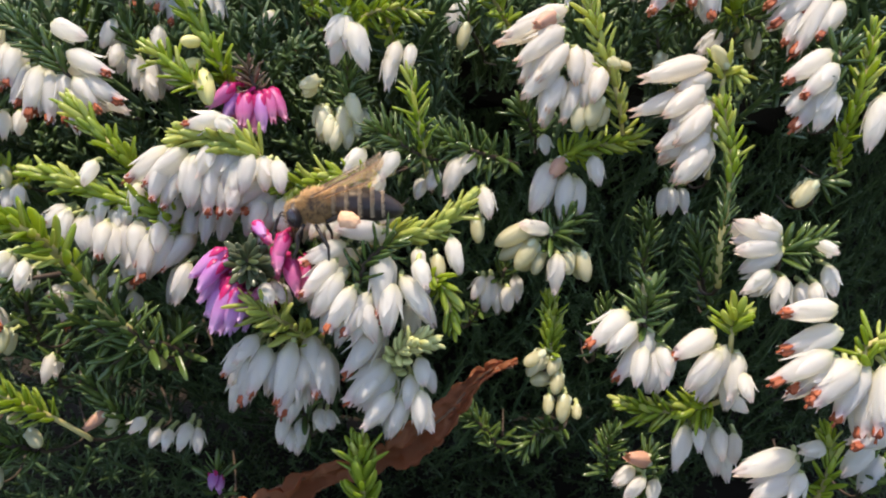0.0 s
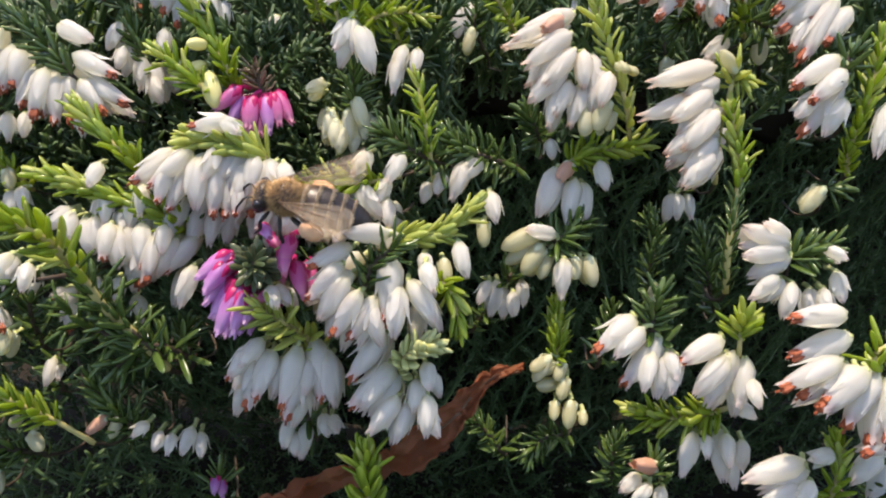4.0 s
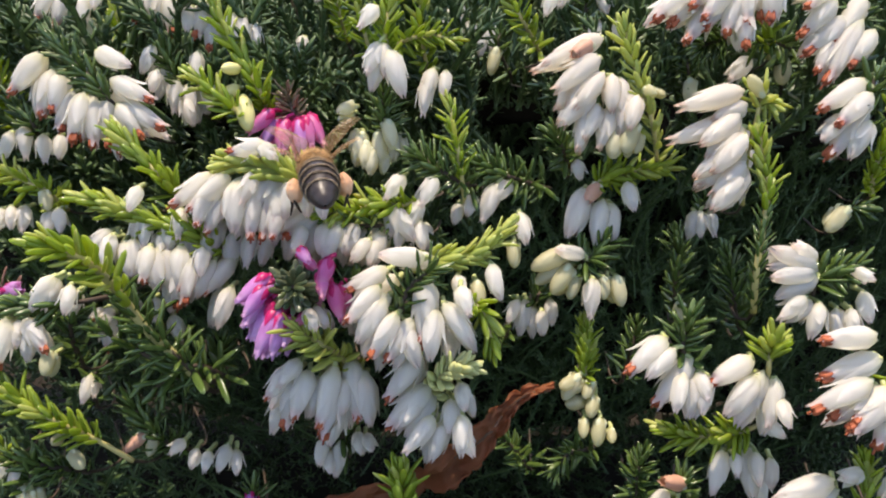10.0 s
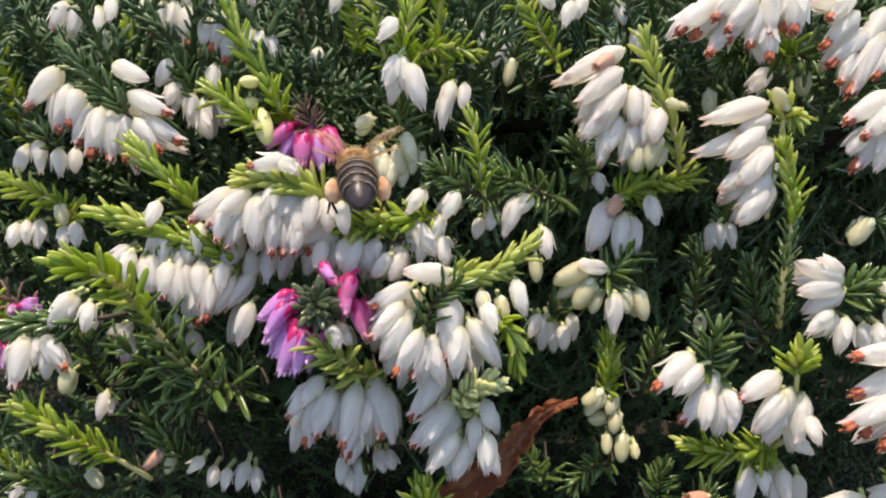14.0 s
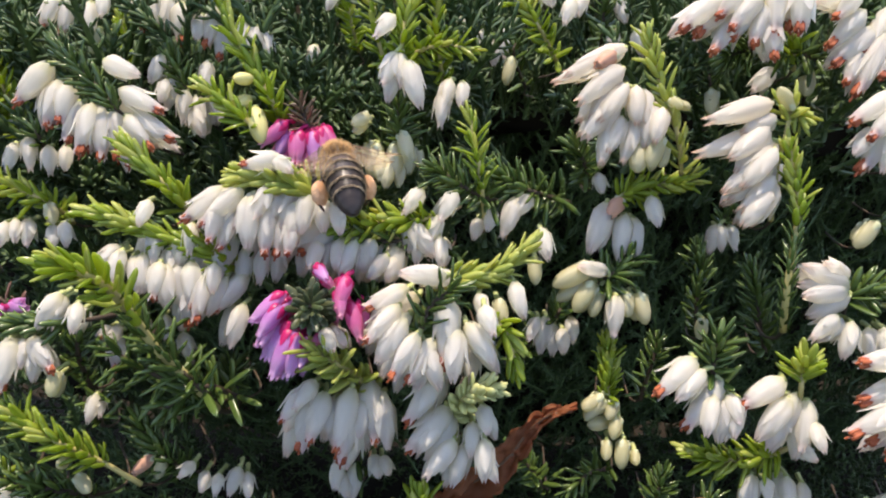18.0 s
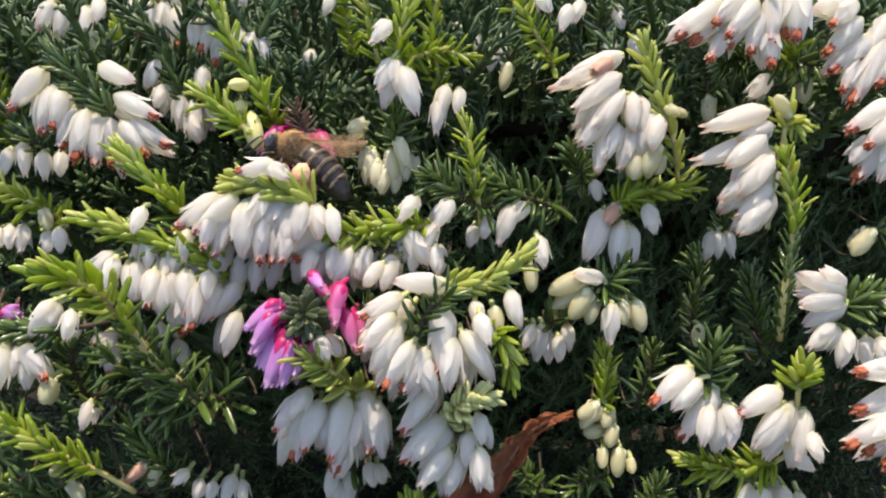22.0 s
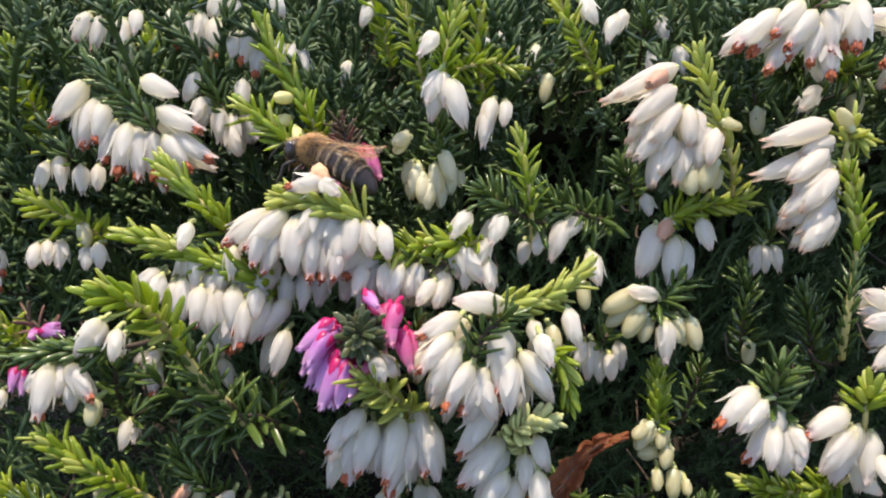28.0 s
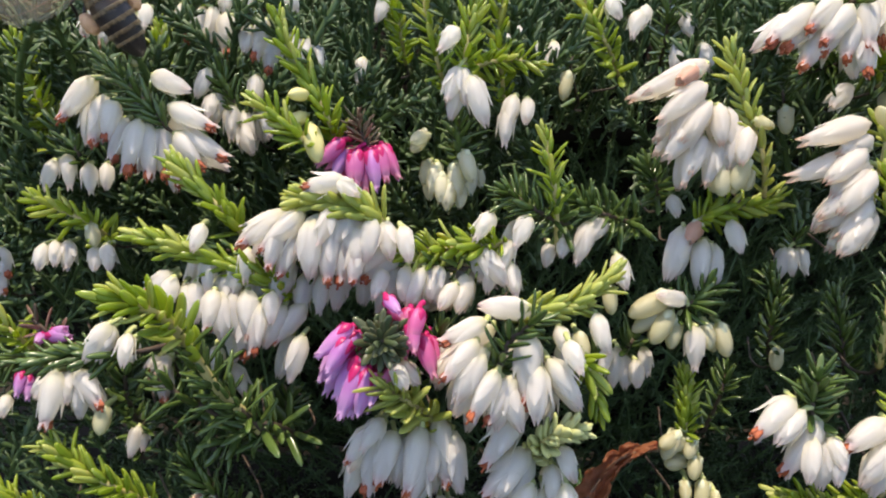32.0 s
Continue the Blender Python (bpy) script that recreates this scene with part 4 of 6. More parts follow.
s = sprig("pure white heath bells drooping from a green sprig", [(26.0, -12.9, -17.2), (29.0, -13.3, -18.0), (32.7, -13.2, -17.7), (35.1, -12.9, -17.2), (39.2, -9.2, -19.3)], leaf='young', needles=50, opens=55, reach=(0, 0.75))
flowers(s, "nnnnnnnn", [(32.3, -14.4, -19.0, 30.4, -18.0, -21.8), (35.1, -13.7, -19.2, 35.1, -17.8, -22.8), (35.6, -14.7, -18.9, 35.1, -18.0, -20.6), (37.5, -14.6, -19.9, 36.7, -17.7, -21.2), (33.3, -15.1, -18.8, 32.8, -17.9, -19.2), (36.5, -12.7, -16.2, 38.1, -15.1, -16.3), (37.5, -11.6, -22.7, 37.5, -15.4, -26.5), (37.8, -11.1, -23.0, 37.6, -13.8, -25.2)])
s = sprig("large white heath bells with orange-brown tips in full sun", [(49.9, -16.1, -5.1), (48.0, -16.4, -5.6), (46.7, -17.0, -6.5), (47.2, -18.1, -8.4), (50.8, -16.6, -14.1)], leaf='young', needles=20, opens=65)
flowers(s, "wwwwwwwwwwnnnn", [(43.3, -15.8, -2.4, 37.8, -16.7, -2.3), (44.0, -16.4, -4.6, 38.1, -18.0, -5.8), (42.6, -18.4, -5.7, 36.8, -20.4, -7.8), (44.3, -18.2, -7.0, 38.8, -20.2, -8.8), (45.1, -18.8, -6.7, 40.0, -21.6, -9.1), (46.6, -18.0, -7.6, 42.9, -21.9, -10.9), (47.5, -17.8, -8.6, 45.4, -22.3, -12.8), (48.3, -18.3, -7.4, 46.6, -22.9, -11.9), (49.4, -20.9, -13.0, 44.7, -23.1, -13.2), (44.5, -18.3, -6.8, 40.5, -21.2, -8.4), (44.8, -16.1, -9.6, 39.6, -17.9, -11.5), (47.6, -15.2, -10.2, 42.7, -17.6, -13.0), (48.5, -16.1, -11.4, 46.8, -19.9, -15.3), (50.0, -18.8, -15.1, 46.1, -20.4, -15.5)])
s = sprig("pure white heath bells drooping from a green sprig", [(44.7, -18.5, -15.7), (45.1, -19.7, -17.7), (44.6, -21.1, -19.9), (45.1, -19.9, -24.6)], leaf='young', needles=34, opens=35, size=0.8)
flowers(s, "nnnnn", [(41.3, -20.0, -17.4, 34.6, -22.1, -17.8), (42.0, -20.0, -18.8, 36.6, -22.1, -19.1), (40.8, -21.5, -19.2, 36.2, -23.7, -19.8), (44.3, -19.3, -17.0, 41.2, -21.3, -16.0), (41.8, -21.5, -18.6, 39.7, -24.4, -19.3)])
s = sprig("pure white heath bells drooping from a green sprig", [(51.7, -18.7, -20.9), (50.0, -19.0, -21.4), (51.3, -17.8, -26.1)], leaf='old', needles=14)
flowers(s, "nn", [(50.4, -17.7, -18.6, 46.5, -20.4, -19.8), (51.9, -17.8, -20.1, 48.7, -20.8, -21.8)])
s = sprig("pale cream heath buds clustered under a green shoot", [(30.4, -10.3, -27.1), (29.7, -11.4, -28.8), (31.8, -9.6, -35.7)], leaf='old', needles=16)
flowers(s, "fnnn", [(30.3, -11.1, -27.7, 27.2, -12.3, -25.9), (28.5, -11.1, -29.0, 25.7, -13.6, -29.1), (29.5, -12.4, -29.1, 26.8, -15.1, -29.8), (31.1, -12.1, -29.9, 29.8, -14.9, -30.5)])
s = sprig("white heath bells with rust-brown tips under a pale shoot", [(-22.2, 2.6, 7.1), (-19.6, 2.6, 7.1), (-16.5, 2.2, 6.4), (-14.0, 1.7, 5.5), (-12.5, 3.1, 2.8)], leaf='pale', needles=44, opens=42, reach=(0, 0.8), size=1.15)
flowers(s, "wwwwnwwwnnwnnn", [(-17.6, 3.3, 9.0, -21.7, 1.5, 9.1), (-23.7, 2.3, 6.0, -27.9, -0.8, 3.7), (-24.4, 0.5, 4.9, -24.8, -3.0, 2.3), (-22.6, 1.0, 4.4, -24.0, -2.6, 1.2), (-20.8, 0.7, 5.9, -21.1, -3.5, 1.8), (-19.2, 0.9, 4.7, -19.1, -3.2, 0.9), (-17.8, 1.2, 3.9, -18.1, -2.6, 0.5), (-16.2, -0.2, 3.6, -16.6, -3.7, 1.2), (-20.2, 1.9, 5.8, -22.3, -1.6, 3.1), (-18.1, 2.6, 9.2, -16.1, -0.0, 9.1), (-21.9, 1.7, 6.3, -25.8, -1.7, 3.5), (-16.5, 2.2, 5.7, -17.4, -1.3, 3.0), (-14.8, 1.1, 5.9, -15.3, -2.5, 3.0), (-13.6, 1.6, 5.3, -12.9, -1.9, 2.9)])
flowers(s, "nnnnnnnnnnnnnn", [(-11.8, 0.4, 5.4, -11.0, -3.0, 3.3), (-15.7, 1.0, 5.1, -16.4, -2.5, 2.4), (-17.7, 2.4, 6.1, -18.5, -1.1, 3.5), (-18.9, 1.6, 6.7, -19.9, -1.9, 4.3), (-18.7, 7.1, 7.2, -22.6, 5.7, 7.1), (-25.3, 5.5, 4.1, -29.5, 2.8, 1.7), (-26.7, 4.9, 2.1, -27.2, 2.0, -0.5), (-24.1, 3.4, 2.4, -25.4, 0.3, -0.5), (-21.2, 3.9, 3.3, -21.7, -0.1, -1.1), (-20.5, 4.1, 2.6, -20.5, 0.7, -0.9), (-17.7, 4.1, 2.1, -18.1, 0.7, -1.3), (-17.7, 2.7, 1.6, -18.1, -0.1, -0.8), (-19.8, 4.2, 4.4, -22.1, 1.0, 1.4), (-20.8, 7.6, 6.4, -18.9, 5.9, 5.8)])
flowers(s, "nnnnnnnn", [(-23.1, 3.7, 4.4, -27.3, 0.7, 1.4), (-16.8, 5.3, 2.9, -17.8, 2.3, 0.0), (-16.2, 3.4, 3.8, -16.8, 0.3, 0.7), (-13.8, 4.3, 3.8, -13.2, 1.5, 1.4), (-12.2, 3.3, 3.6, -11.4, 0.6, 1.3), (-16.1, 4.4, 3.0, -17.0, 1.3, 0.0), (-17.0, 4.3, 5.1, -17.9, 1.5, 2.5), (-20.1, 3.8, 4.5, -21.2, 0.9, 2.0)])
s = sprig("white heath bells on a dark-needled sprig in deep cluster", [(-12.6, 1.0, 1.8), (-9.1, 1.2, 2.1), (-5.3, 1.6, 2.7), (-2.5, 1.6, 2.7), (0.4, 5.0, 1.8)], leaf='young', needles=54, opens=60, reach=(0, 0.85))
flowers(s, "wwnnnnnnnnnnnn", [(-13.0, 1.2, 2.7, -17.4, -1.5, 1.3), (-12.3, 1.5, 2.0, -15.9, -1.4, 0.0), (-11.4, -0.2, 1.1, -11.9, -3.5, -0.9), (-10.9, 0.1, 0.2, -10.6, -3.3, -1.7), (-9.8, -0.5, 1.2, -11.3, -3.9, -1.5), (-3.9, 1.1, 2.5, -1.4, -2.2, 0.2), (-0.8, 2.1, 2.9, -2.0, -1.2, 1.3), (0.9, 2.4, 5.6, -0.7, -0.8, 3.9), (-2.8, 3.3, 5.6, -4.5, 0.0, 4.0), (-6.4, -1.3, -0.2, -8.3, -4.3, -1.3), (-5.6, -0.8, -0.8, -6.3, -4.0, -1.9), (-9.2, 0.6, 0.4, -8.9, -2.7, -1.3), (-13.8, -0.3, 0.9, -14.5, -3.5, -0.7), (-14.3, 3.5, 1.3, -18.6, 1.2, -0.3)])
flowers(s, "nnnnnnnnnnnn", [(-13.8, 3.1, 0.6, -17.1, 0.6, -1.4), (-12.5, 3.8, -1.4, -13.1, 1.2, -3.4), (-11.0, 3.7, -2.1, -10.8, 1.2, -4.2), (-11.7, 4.1, -1.9, -13.3, 1.0, -5.0), (-4.5, 5.2, -0.4, -2.0, 2.4, -2.9), (-1.7, 3.8, 1.8, -2.8, 1.5, 0.1), (0.2, 5.2, 3.7, -1.5, 2.6, 1.6), (-3.2, 5.1, 3.6, -4.8, 2.6, 1.7), (-7.1, 2.8, -3.5, -9.1, 0.6, -4.9), (-7.2, 2.4, -2.9, -7.8, 0.1, -4.5), (-10.9, 4.2, -1.9, -10.8, 1.7, -3.8), (-15.9, 3.8, -2.2, -16.7, 1.2, -4.2)])
s = sprig("row of white heath bells hanging below a green shoot", [(-39.2, 1.9, 3.3), (-36.0, 1.5, 2.5), (-32.6, 0.9, 1.6), (-28.8, 0.3, 0.5), (-25.0, -0.4, -0.8), (-23.1, 1.0, -3.5)], leaf='young', needles=60, opens=40, size=1.1)
flowers(s, "nwnnwnnwwwnwnn", [(-32.3, 2.2, 4.5, -32.9, -1.0, 3.1), (-35.7, 0.3, -0.1, -37.7, -2.4, -0.9), (-35.1, -0.8, -0.0, -35.6, -4.2, -2.1), (-34.1, -0.5, -0.9, -33.1, -4.0, -3.5), (-30.9, -1.7, -0.9, -30.9, -5.2, -3.6), (-30.5, -1.2, -1.4, -29.7, -5.0, -4.8), (-29.8, -0.6, -1.7, -28.2, -4.4, -5.2), (-27.6, -1.4, -1.1, -26.8, -5.3, -4.6), (-27.6, -1.8, -3.1, -27.6, -5.6, -6.6), (-26.0, -2.4, -2.0, -26.4, -6.3, -5.6), (-23.9, -1.9, -2.6, -25.6, -5.3, -5.3), (-21.9, -1.2, -2.8, -24.9, -4.6, -5.4), (-21.9, -3.7, -5.0, -23.1, -7.3, -8.0), (-33.1, -0.4, -0.8, -32.4, -4.0, -3.4)])
flowers(s, "nnnnnnnnnnnnn", [(-25.0, -1.8, -1.1, -24.8, -5.1, -2.6), (-36.7, 1.7, -1.4, -39.0, -0.3, -2.5), (-37.4, 3.5, -3.0, -38.1, 0.7, -5.5), (-31.4, 1.4, -3.4, -31.6, -1.6, -6.2), (-31.1, 2.3, -4.4, -30.4, -1.2, -8.1), (-31.4, 2.5, -4.7, -30.0, -0.9, -8.2), (-28.9, 1.0, -2.6, -28.2, -2.6, -6.4), (-29.9, 0.8, -5.7, -30.0, -2.6, -9.3), (-26.8, 1.3, -4.4, -27.2, -2.2, -8.1), (-22.9, 1.1, -4.0, -26.1, -2.0, -6.9), (-23.6, -1.2, -6.8, -24.8, -4.4, -10.0), (-34.5, 2.8, -3.1, -34.0, -0.0, -5.6), (-25.1, 1.3, -3.9, -25.2, -1.3, -6.0)])
s = sprig("white heath flowers with rust-brown tips on a needled sprig", [(-35.5, -0.2, -9.0), (-36.5, -0.7, -9.9), (-37.9, 1.6, -14.5)], leaf='old', needles=12)
flowers(s, "wwwnnn", [(-37.2, -1.1, -9.8, -37.9, -3.9, -10.5), (-38.0, -0.8, -10.6, -37.3, -4.3, -13.4), (-38.2, -1.5, -9.7, -38.5, -4.0, -9.5), (-30.2, -1.2, -10.7, -28.6, -4.4, -12.4), (-31.8, -1.1, -8.4, -31.0, -4.1, -9.4), (-34.4, -0.5, -8.8, -33.8, -3.6, -9.8)])
s = sprig("green heath shoot reaching forward into the light", [(-32.5, -18.0, 8.5), (-31.2, -16.8, 7.0), (-30.4, -14.6, 3.9), (-30.0, -12.3, -0.6), (-28.8, -11.2, -5.6), (-26.7, -10.5, -9.5), (-24.7, -9.5, -14.7)], leaf='young', needles=66, opens=38, size=1.2, stem=0.7, inner='old')
s = sprig("white heath flowers with rust-brown tips on a needled sprig", [(-48.8, -6.7, -6.5), (-44.5, -6.4, -5.8), (-40.8, -6.3, -5.7), (-37.1, -6.0, -5.3), (-35.4, -2.9, -6.7)], leaf='old', needles=34, opens=50, reach=(0, 0.6))
flowers(s, "nnnnwwncnnnncn", [(-40.6, -5.0, -2.8, -42.6, -8.1, -5.1), (-40.5, -4.6, -3.5, -41.2, -7.8, -5.3), (-38.6, -5.8, -3.5, -38.3, -9.0, -5.1), (-45.4, -7.1, -7.1, -46.9, -10.0, -8.4), (-45.4, -7.9, -6.4, -45.5, -12.0, -10.3), (-43.7, -7.3, -6.9, -40.6, -10.5, -8.8), (-43.7, -7.1, -7.8, -42.8, -10.5, -10.1), (-40.9, -9.3, -9.7, -40.6, -12.1, -11.0), (-44.8, -7.1, -7.2, -44.0, -10.3, -8.5), (-39.3, -3.4, -5.7, -39.4, -6.0, -7.7), (-47.7, -4.5, -8.9, -49.4, -6.9, -10.5), (-44.6, -5.0, -9.9, -41.8, -7.7, -12.2), (-43.1, -5.2, -13.2, -43.0, -7.6, -15.0), (-48.2, -3.6, -9.9, -47.9, -6.1, -11.9)])
s = sprig("small magenta heath flower beside white bells", [(-53.6, 3.3, -8.1), (-51.6, 2.4, -9.6), (-51.4, 4.2, -13.4)], leaf='dusky', needles=10)
flowers(s, "ppp", [(-51.0, 2.0, -9.6, -48.3, 0.7, -7.3), (-52.4, 2.7, -9.8, -52.1, 0.3, -9.3), (-51.2, 1.8, -9.2, -47.8, -0.1, -8.1)])
s = sprig("magenta pink heath bells round a dark green rosette", [(-13.0, -12.1, 0.6), (-13.4, -9.7, -1.3), (-13.7, -7.2, -3.8), (-14.2, -5.0, -8.7)], leaf='sooty', needles=58, opens=72, size=1.0)
flowers(s, "pppppprrrrpnnp", [(-16.0, -8.5, -0.4, -19.2, -11.3, -1.9), (-16.2, -9.0, -2.5, -18.1, -12.1, -4.3), (-15.0, -10.5, -3.1, -17.0, -14.4, -6.5), (-15.7, -10.2, -3.8, -16.2, -13.6, -6.3), (-14.5, -11.1, -3.4, -15.3, -14.5, -6.1), (-13.9, -10.7, -4.1, -14.2, -13.9, -5.6), (-12.4, -10.1, -4.4, -13.2, -12.4, -3.7), (-9.9, -8.0, 1.3, -10.4, -11.3, -0.4), (-9.7, -8.7, -1.3, -8.4, -12.1, -3.6), (-10.6, -9.0, 0.3, -10.2, -12.1, -0.7), (-13.0, -7.2, 1.9, -11.4, -9.8, 2.0), (-11.5, -9.7, -3.7, -10.0, -12.4, -4.0), (-12.1, -10.6, -3.2, -10.9, -13.5, -3.8), (-15.4, -8.6, -1.1, -17.9, -11.3, -2.0)])
flowers(s, "pppppppppprrrr", [(-16.3, -9.7, -1.0, -18.3, -12.7, -2.5), (-15.5, -9.9, -2.8, -17.5, -13.2, -5.2), (-14.4, -10.0, -4.3, -15.1, -13.3, -6.4), (-16.5, -5.0, -3.0, -19.8, -7.4, -4.7), (-17.7, -6.9, -4.3, -19.6, -9.4, -6.3), (-14.7, -7.5, -5.3, -16.8, -11.1, -9.1), (-16.2, -8.3, -5.6, -16.7, -11.1, -8.0), (-16.8, -7.3, -7.1, -17.6, -10.3, -9.9), (-14.4, -8.1, -7.3, -14.9, -10.6, -9.2), (-11.6, -8.7, -6.4, -12.6, -10.0, -6.4), (-10.9, -4.3, -1.0, -11.4, -6.9, -3.1), (-9.3, -5.4, -3.6, -8.2, -8.3, -6.1), (-11.7, -6.2, -2.7, -11.4, -8.5, -4.3), (-12.8, -5.4, -0.4, -11.4, -7.0, -0.8)])
flowers(s, "nnpppp", [(-11.3, -7.5, -5.4, -10.0, -9.5, -6.4), (-13.4, -7.9, -6.3, -12.3, -10.0, -7.6), (-15.8, -6.2, -3.1, -18.1, -8.2, -4.2), (-17.3, -6.5, -3.6, -19.4, -8.9, -5.4), (-17.2, -6.2, -5.4, -19.3, -9.2, -8.1), (-14.8, -8.4, -6.6, -15.6, -11.1, -8.9)])
s = sprig("massed white heath bells beside a magenta flower head", [(0.9, -9.3, 1.1), (-0.2, -9.7, 0.4), (-1.7, -10.4, -0.8), (-2.5, -11.4, -2.6), (-3.2, -10.5, -6.1)], leaf='old', needles=22, opens=65)
flowers(s, "nwwnwwwnnnnnnn", [(-0.1, -9.1, 2.1, -4.5, -10.3, 3.2), (-3.8, -9.1, 0.8, -7.8, -11.5, -0.3), (-4.6, -10.8, -0.2, -7.7, -13.9, -2.3), (-3.6, -10.7, -1.4, -7.4, -13.4, -2.8), (-2.8, -12.5, -2.3, -5.3, -15.9, -5.1), (-1.2, -12.2, -3.2, -3.8, -15.5, -5.8), (0.2, -9.6, -0.2, -0.2, -14.1, -4.7), (0.9, -11.9, -2.1, 0.6, -15.8, -5.6), (1.9, -11.1, -2.0, 4.9, -14.4, -4.6), (3.6, -11.1, -0.0, 4.3, -14.3, -1.3), (-2.0, -12.4, -3.6, -0.8, -15.9, -6.4), (-1.7, -12.0, -4.3, -2.6, -15.4, -6.8), (-4.1, -11.4, -1.2, -6.6, -14.9, -4.1), (1.0, -5.8, -0.4, -3.5, -6.7, 0.6)])
flowers(s, "nnnnnnnnnnnn", [(-2.8, -6.1, -2.1, -7.0, -8.3, -3.4), (-6.0, -7.0, -3.9, -8.8, -9.6, -6.0), (-4.7, -7.8, -3.2, -8.5, -10.2, -5.0), (-3.8, -8.9, -5.5, -6.3, -12.0, -8.3), (-0.8, -9.4, -6.6, -3.5, -12.5, -9.5), (-0.4, -7.7, -2.4, -0.8, -11.5, -6.6), (0.2, -8.1, -6.0, -0.1, -11.7, -9.7), (2.5, -9.2, -4.4, 5.4, -12.1, -7.2), (3.5, -7.4, -3.0, 4.2, -9.9, -4.9), (-1.8, -9.0, -7.4, -0.5, -12.1, -10.4), (-0.7, -9.6, -6.0, -1.6, -12.6, -8.8), (-4.3, -7.8, -4.1, -6.7, -10.8, -7.0)])
s = sprig("yellow-green heath shoot with adpressed needles", [(8.6, -3.8, 2.9), (7.2, -4.5, 1.6), (5.1, -5.3, 0.3), (2.8, -5.6, -0.2), (0.4, -5.8, -0.6), (-1.5, -4.0, -2.6)], leaf='pale', needles=54, opens=28, size=1.0)
flowers(s, "ncn", [(6.9, -6.1, -0.4, 7.5, -9.5, -2.7), (5.3, -6.4, -2.3, 5.8, -9.2, -3.7), (3.3, -7.0, -1.4, 3.8, -10.0, -2.1)])
s = sprig("hanging green needles of a heath shoot", [(7.1, -11.4, -7.7), (6.4, -9.9, -5.1), (5.1, -9.0, -3.6), (4.1, -6.4, -7.7)], leaf='young', needles=26, opens=35)
s = sprig("white heath bells with brown anthers below lime needles", [(-13.5, -12.4, -4.3), (-12.0, -12.4, -5.2), (-10.4, -11.9, -6.9), (-9.0, -10.5, -9.5), (-8.4, -8.9, -13.6)], leaf='pale', needles=34, opens=50, size=1.05)
flowers(s, "wwwnwnwwnnnnnn", [(-14.5, -11.2, -10.1, -16.7, -14.2, -12.2), (-13.7, -10.9, -10.9, -15.0, -15.2, -15.2), (-12.3, -11.7, -10.3, -13.7, -15.5, -13.6), (-11.2, -11.5, -11.3, -12.0, -14.9, -13.8), (-9.6, -11.8, -9.7, -10.9, -16.2, -14.2), (-8.5, -11.8, -11.1, -8.4, -15.1, -13.4), (-8.0, -10.3, -9.9, -7.2, -14.8, -14.5), (-9.3, -12.6, -11.8, -10.6, -16.6, -15.5), (-6.7, -11.2, -10.7, -6.1, -15.3, -14.6), (-13.3, -11.4, -9.1, -15.3, -14.3, -10.4), (-10.4, -11.5, -10.6, -10.8, -14.9, -13.0), (-8.7, -10.9, -11.1, -9.2, -14.4, -13.8), (-14.6, -9.6, -12.7, -16.9, -12.3, -15.1), (-15.6, -8.2, -14.4, -17.1, -12.2, -19.0)])
flowers(s, "nnnnnnnnnn", [(-11.5, -9.5, -12.7, -12.9, -12.9, -16.0), (-11.2, -8.8, -15.2, -12.0, -11.7, -17.8), (-9.5, -8.4, -13.0, -10.7, -12.3, -17.4), (-10.2, -8.5, -14.2, -10.2, -11.5, -17.0), (-9.1, -8.7, -12.8, -8.4, -12.8, -17.4), (-9.2, -10.4, -14.8, -10.6, -14.1, -18.8), (-6.6, -9.3, -13.0, -6.1, -13.0, -17.0), (-14.1, -7.7, -12.4, -16.1, -10.0, -13.9), (-11.1, -7.8, -14.2, -11.5, -10.8, -17.0), (-8.1, -8.5, -14.7, -8.6, -11.5, -17.5)])
s = sprig("white heath bells below a tuft of pale needle buds", [(4.8, -14.3, -7.6), (3.1, -14.4, -7.8), (1.4, -14.3, -9.3), (0.4, -11.4, -14.6)], leaf='stub', needles=40, opens=50, size=1.0)
flowers(s, "wnnnnnnwnnnnnn", [(0.4, -13.5, -10.7, -3.8, -17.0, -13.5), (0.8, -13.4, -11.9, -2.0, -16.9, -14.6), (0.8, -15.4, -13.2, -1.9, -18.6, -15.5), (2.0, -15.1, -14.2, 0.8, -18.5, -16.7), (3.8, -15.6, -12.9, 3.9, -19.0, -15.4), (3.4, -15.6, -14.3, 5.0, -18.6, -15.8), (-1.3, -11.0, -7.8, -3.2, -14.1, -9.5), (-0.5, -12.1, -7.6, -3.8, -15.8, -10.8), (2.7, -14.0, -12.2, 2.6, -17.2, -13.9), (-0.5, -14.8, -11.5, -2.8, -17.6, -12.7), (3.6, -13.4, -10.5, 4.3, -16.4, -11.6), (0.8, -10.7, -13.7, -3.4, -13.8, -16.8), (1.0, -11.3, -14.6, -1.8, -14.4, -17.7), (0.6, -11.8, -16.4, -2.3, -14.8, -19.2)])
flowers(s, "nnnnnn", [(1.1, -11.8, -17.5, -0.1, -14.9, -20.5), (-0.3, -8.7, -9.9, -2.3, -11.3, -12.0), (-0.1, -9.6, -10.2, -3.0, -12.7, -13.2), (2.8, -10.6, -15.6, 2.8, -13.1, -17.5), (-0.5, -11.7, -14.9, -2.6, -13.9, -16.4), (4.3, -11.8, -13.1, 5.0, -14.0, -14.6)])
s = sprig("pale cream heath buds clustered under a green shoot", [(-9.3, -9.5, -19.8), (-9.8, -10.1, -20.9), (-9.8, -8.3, -26.4)], leaf='old', needles=14)
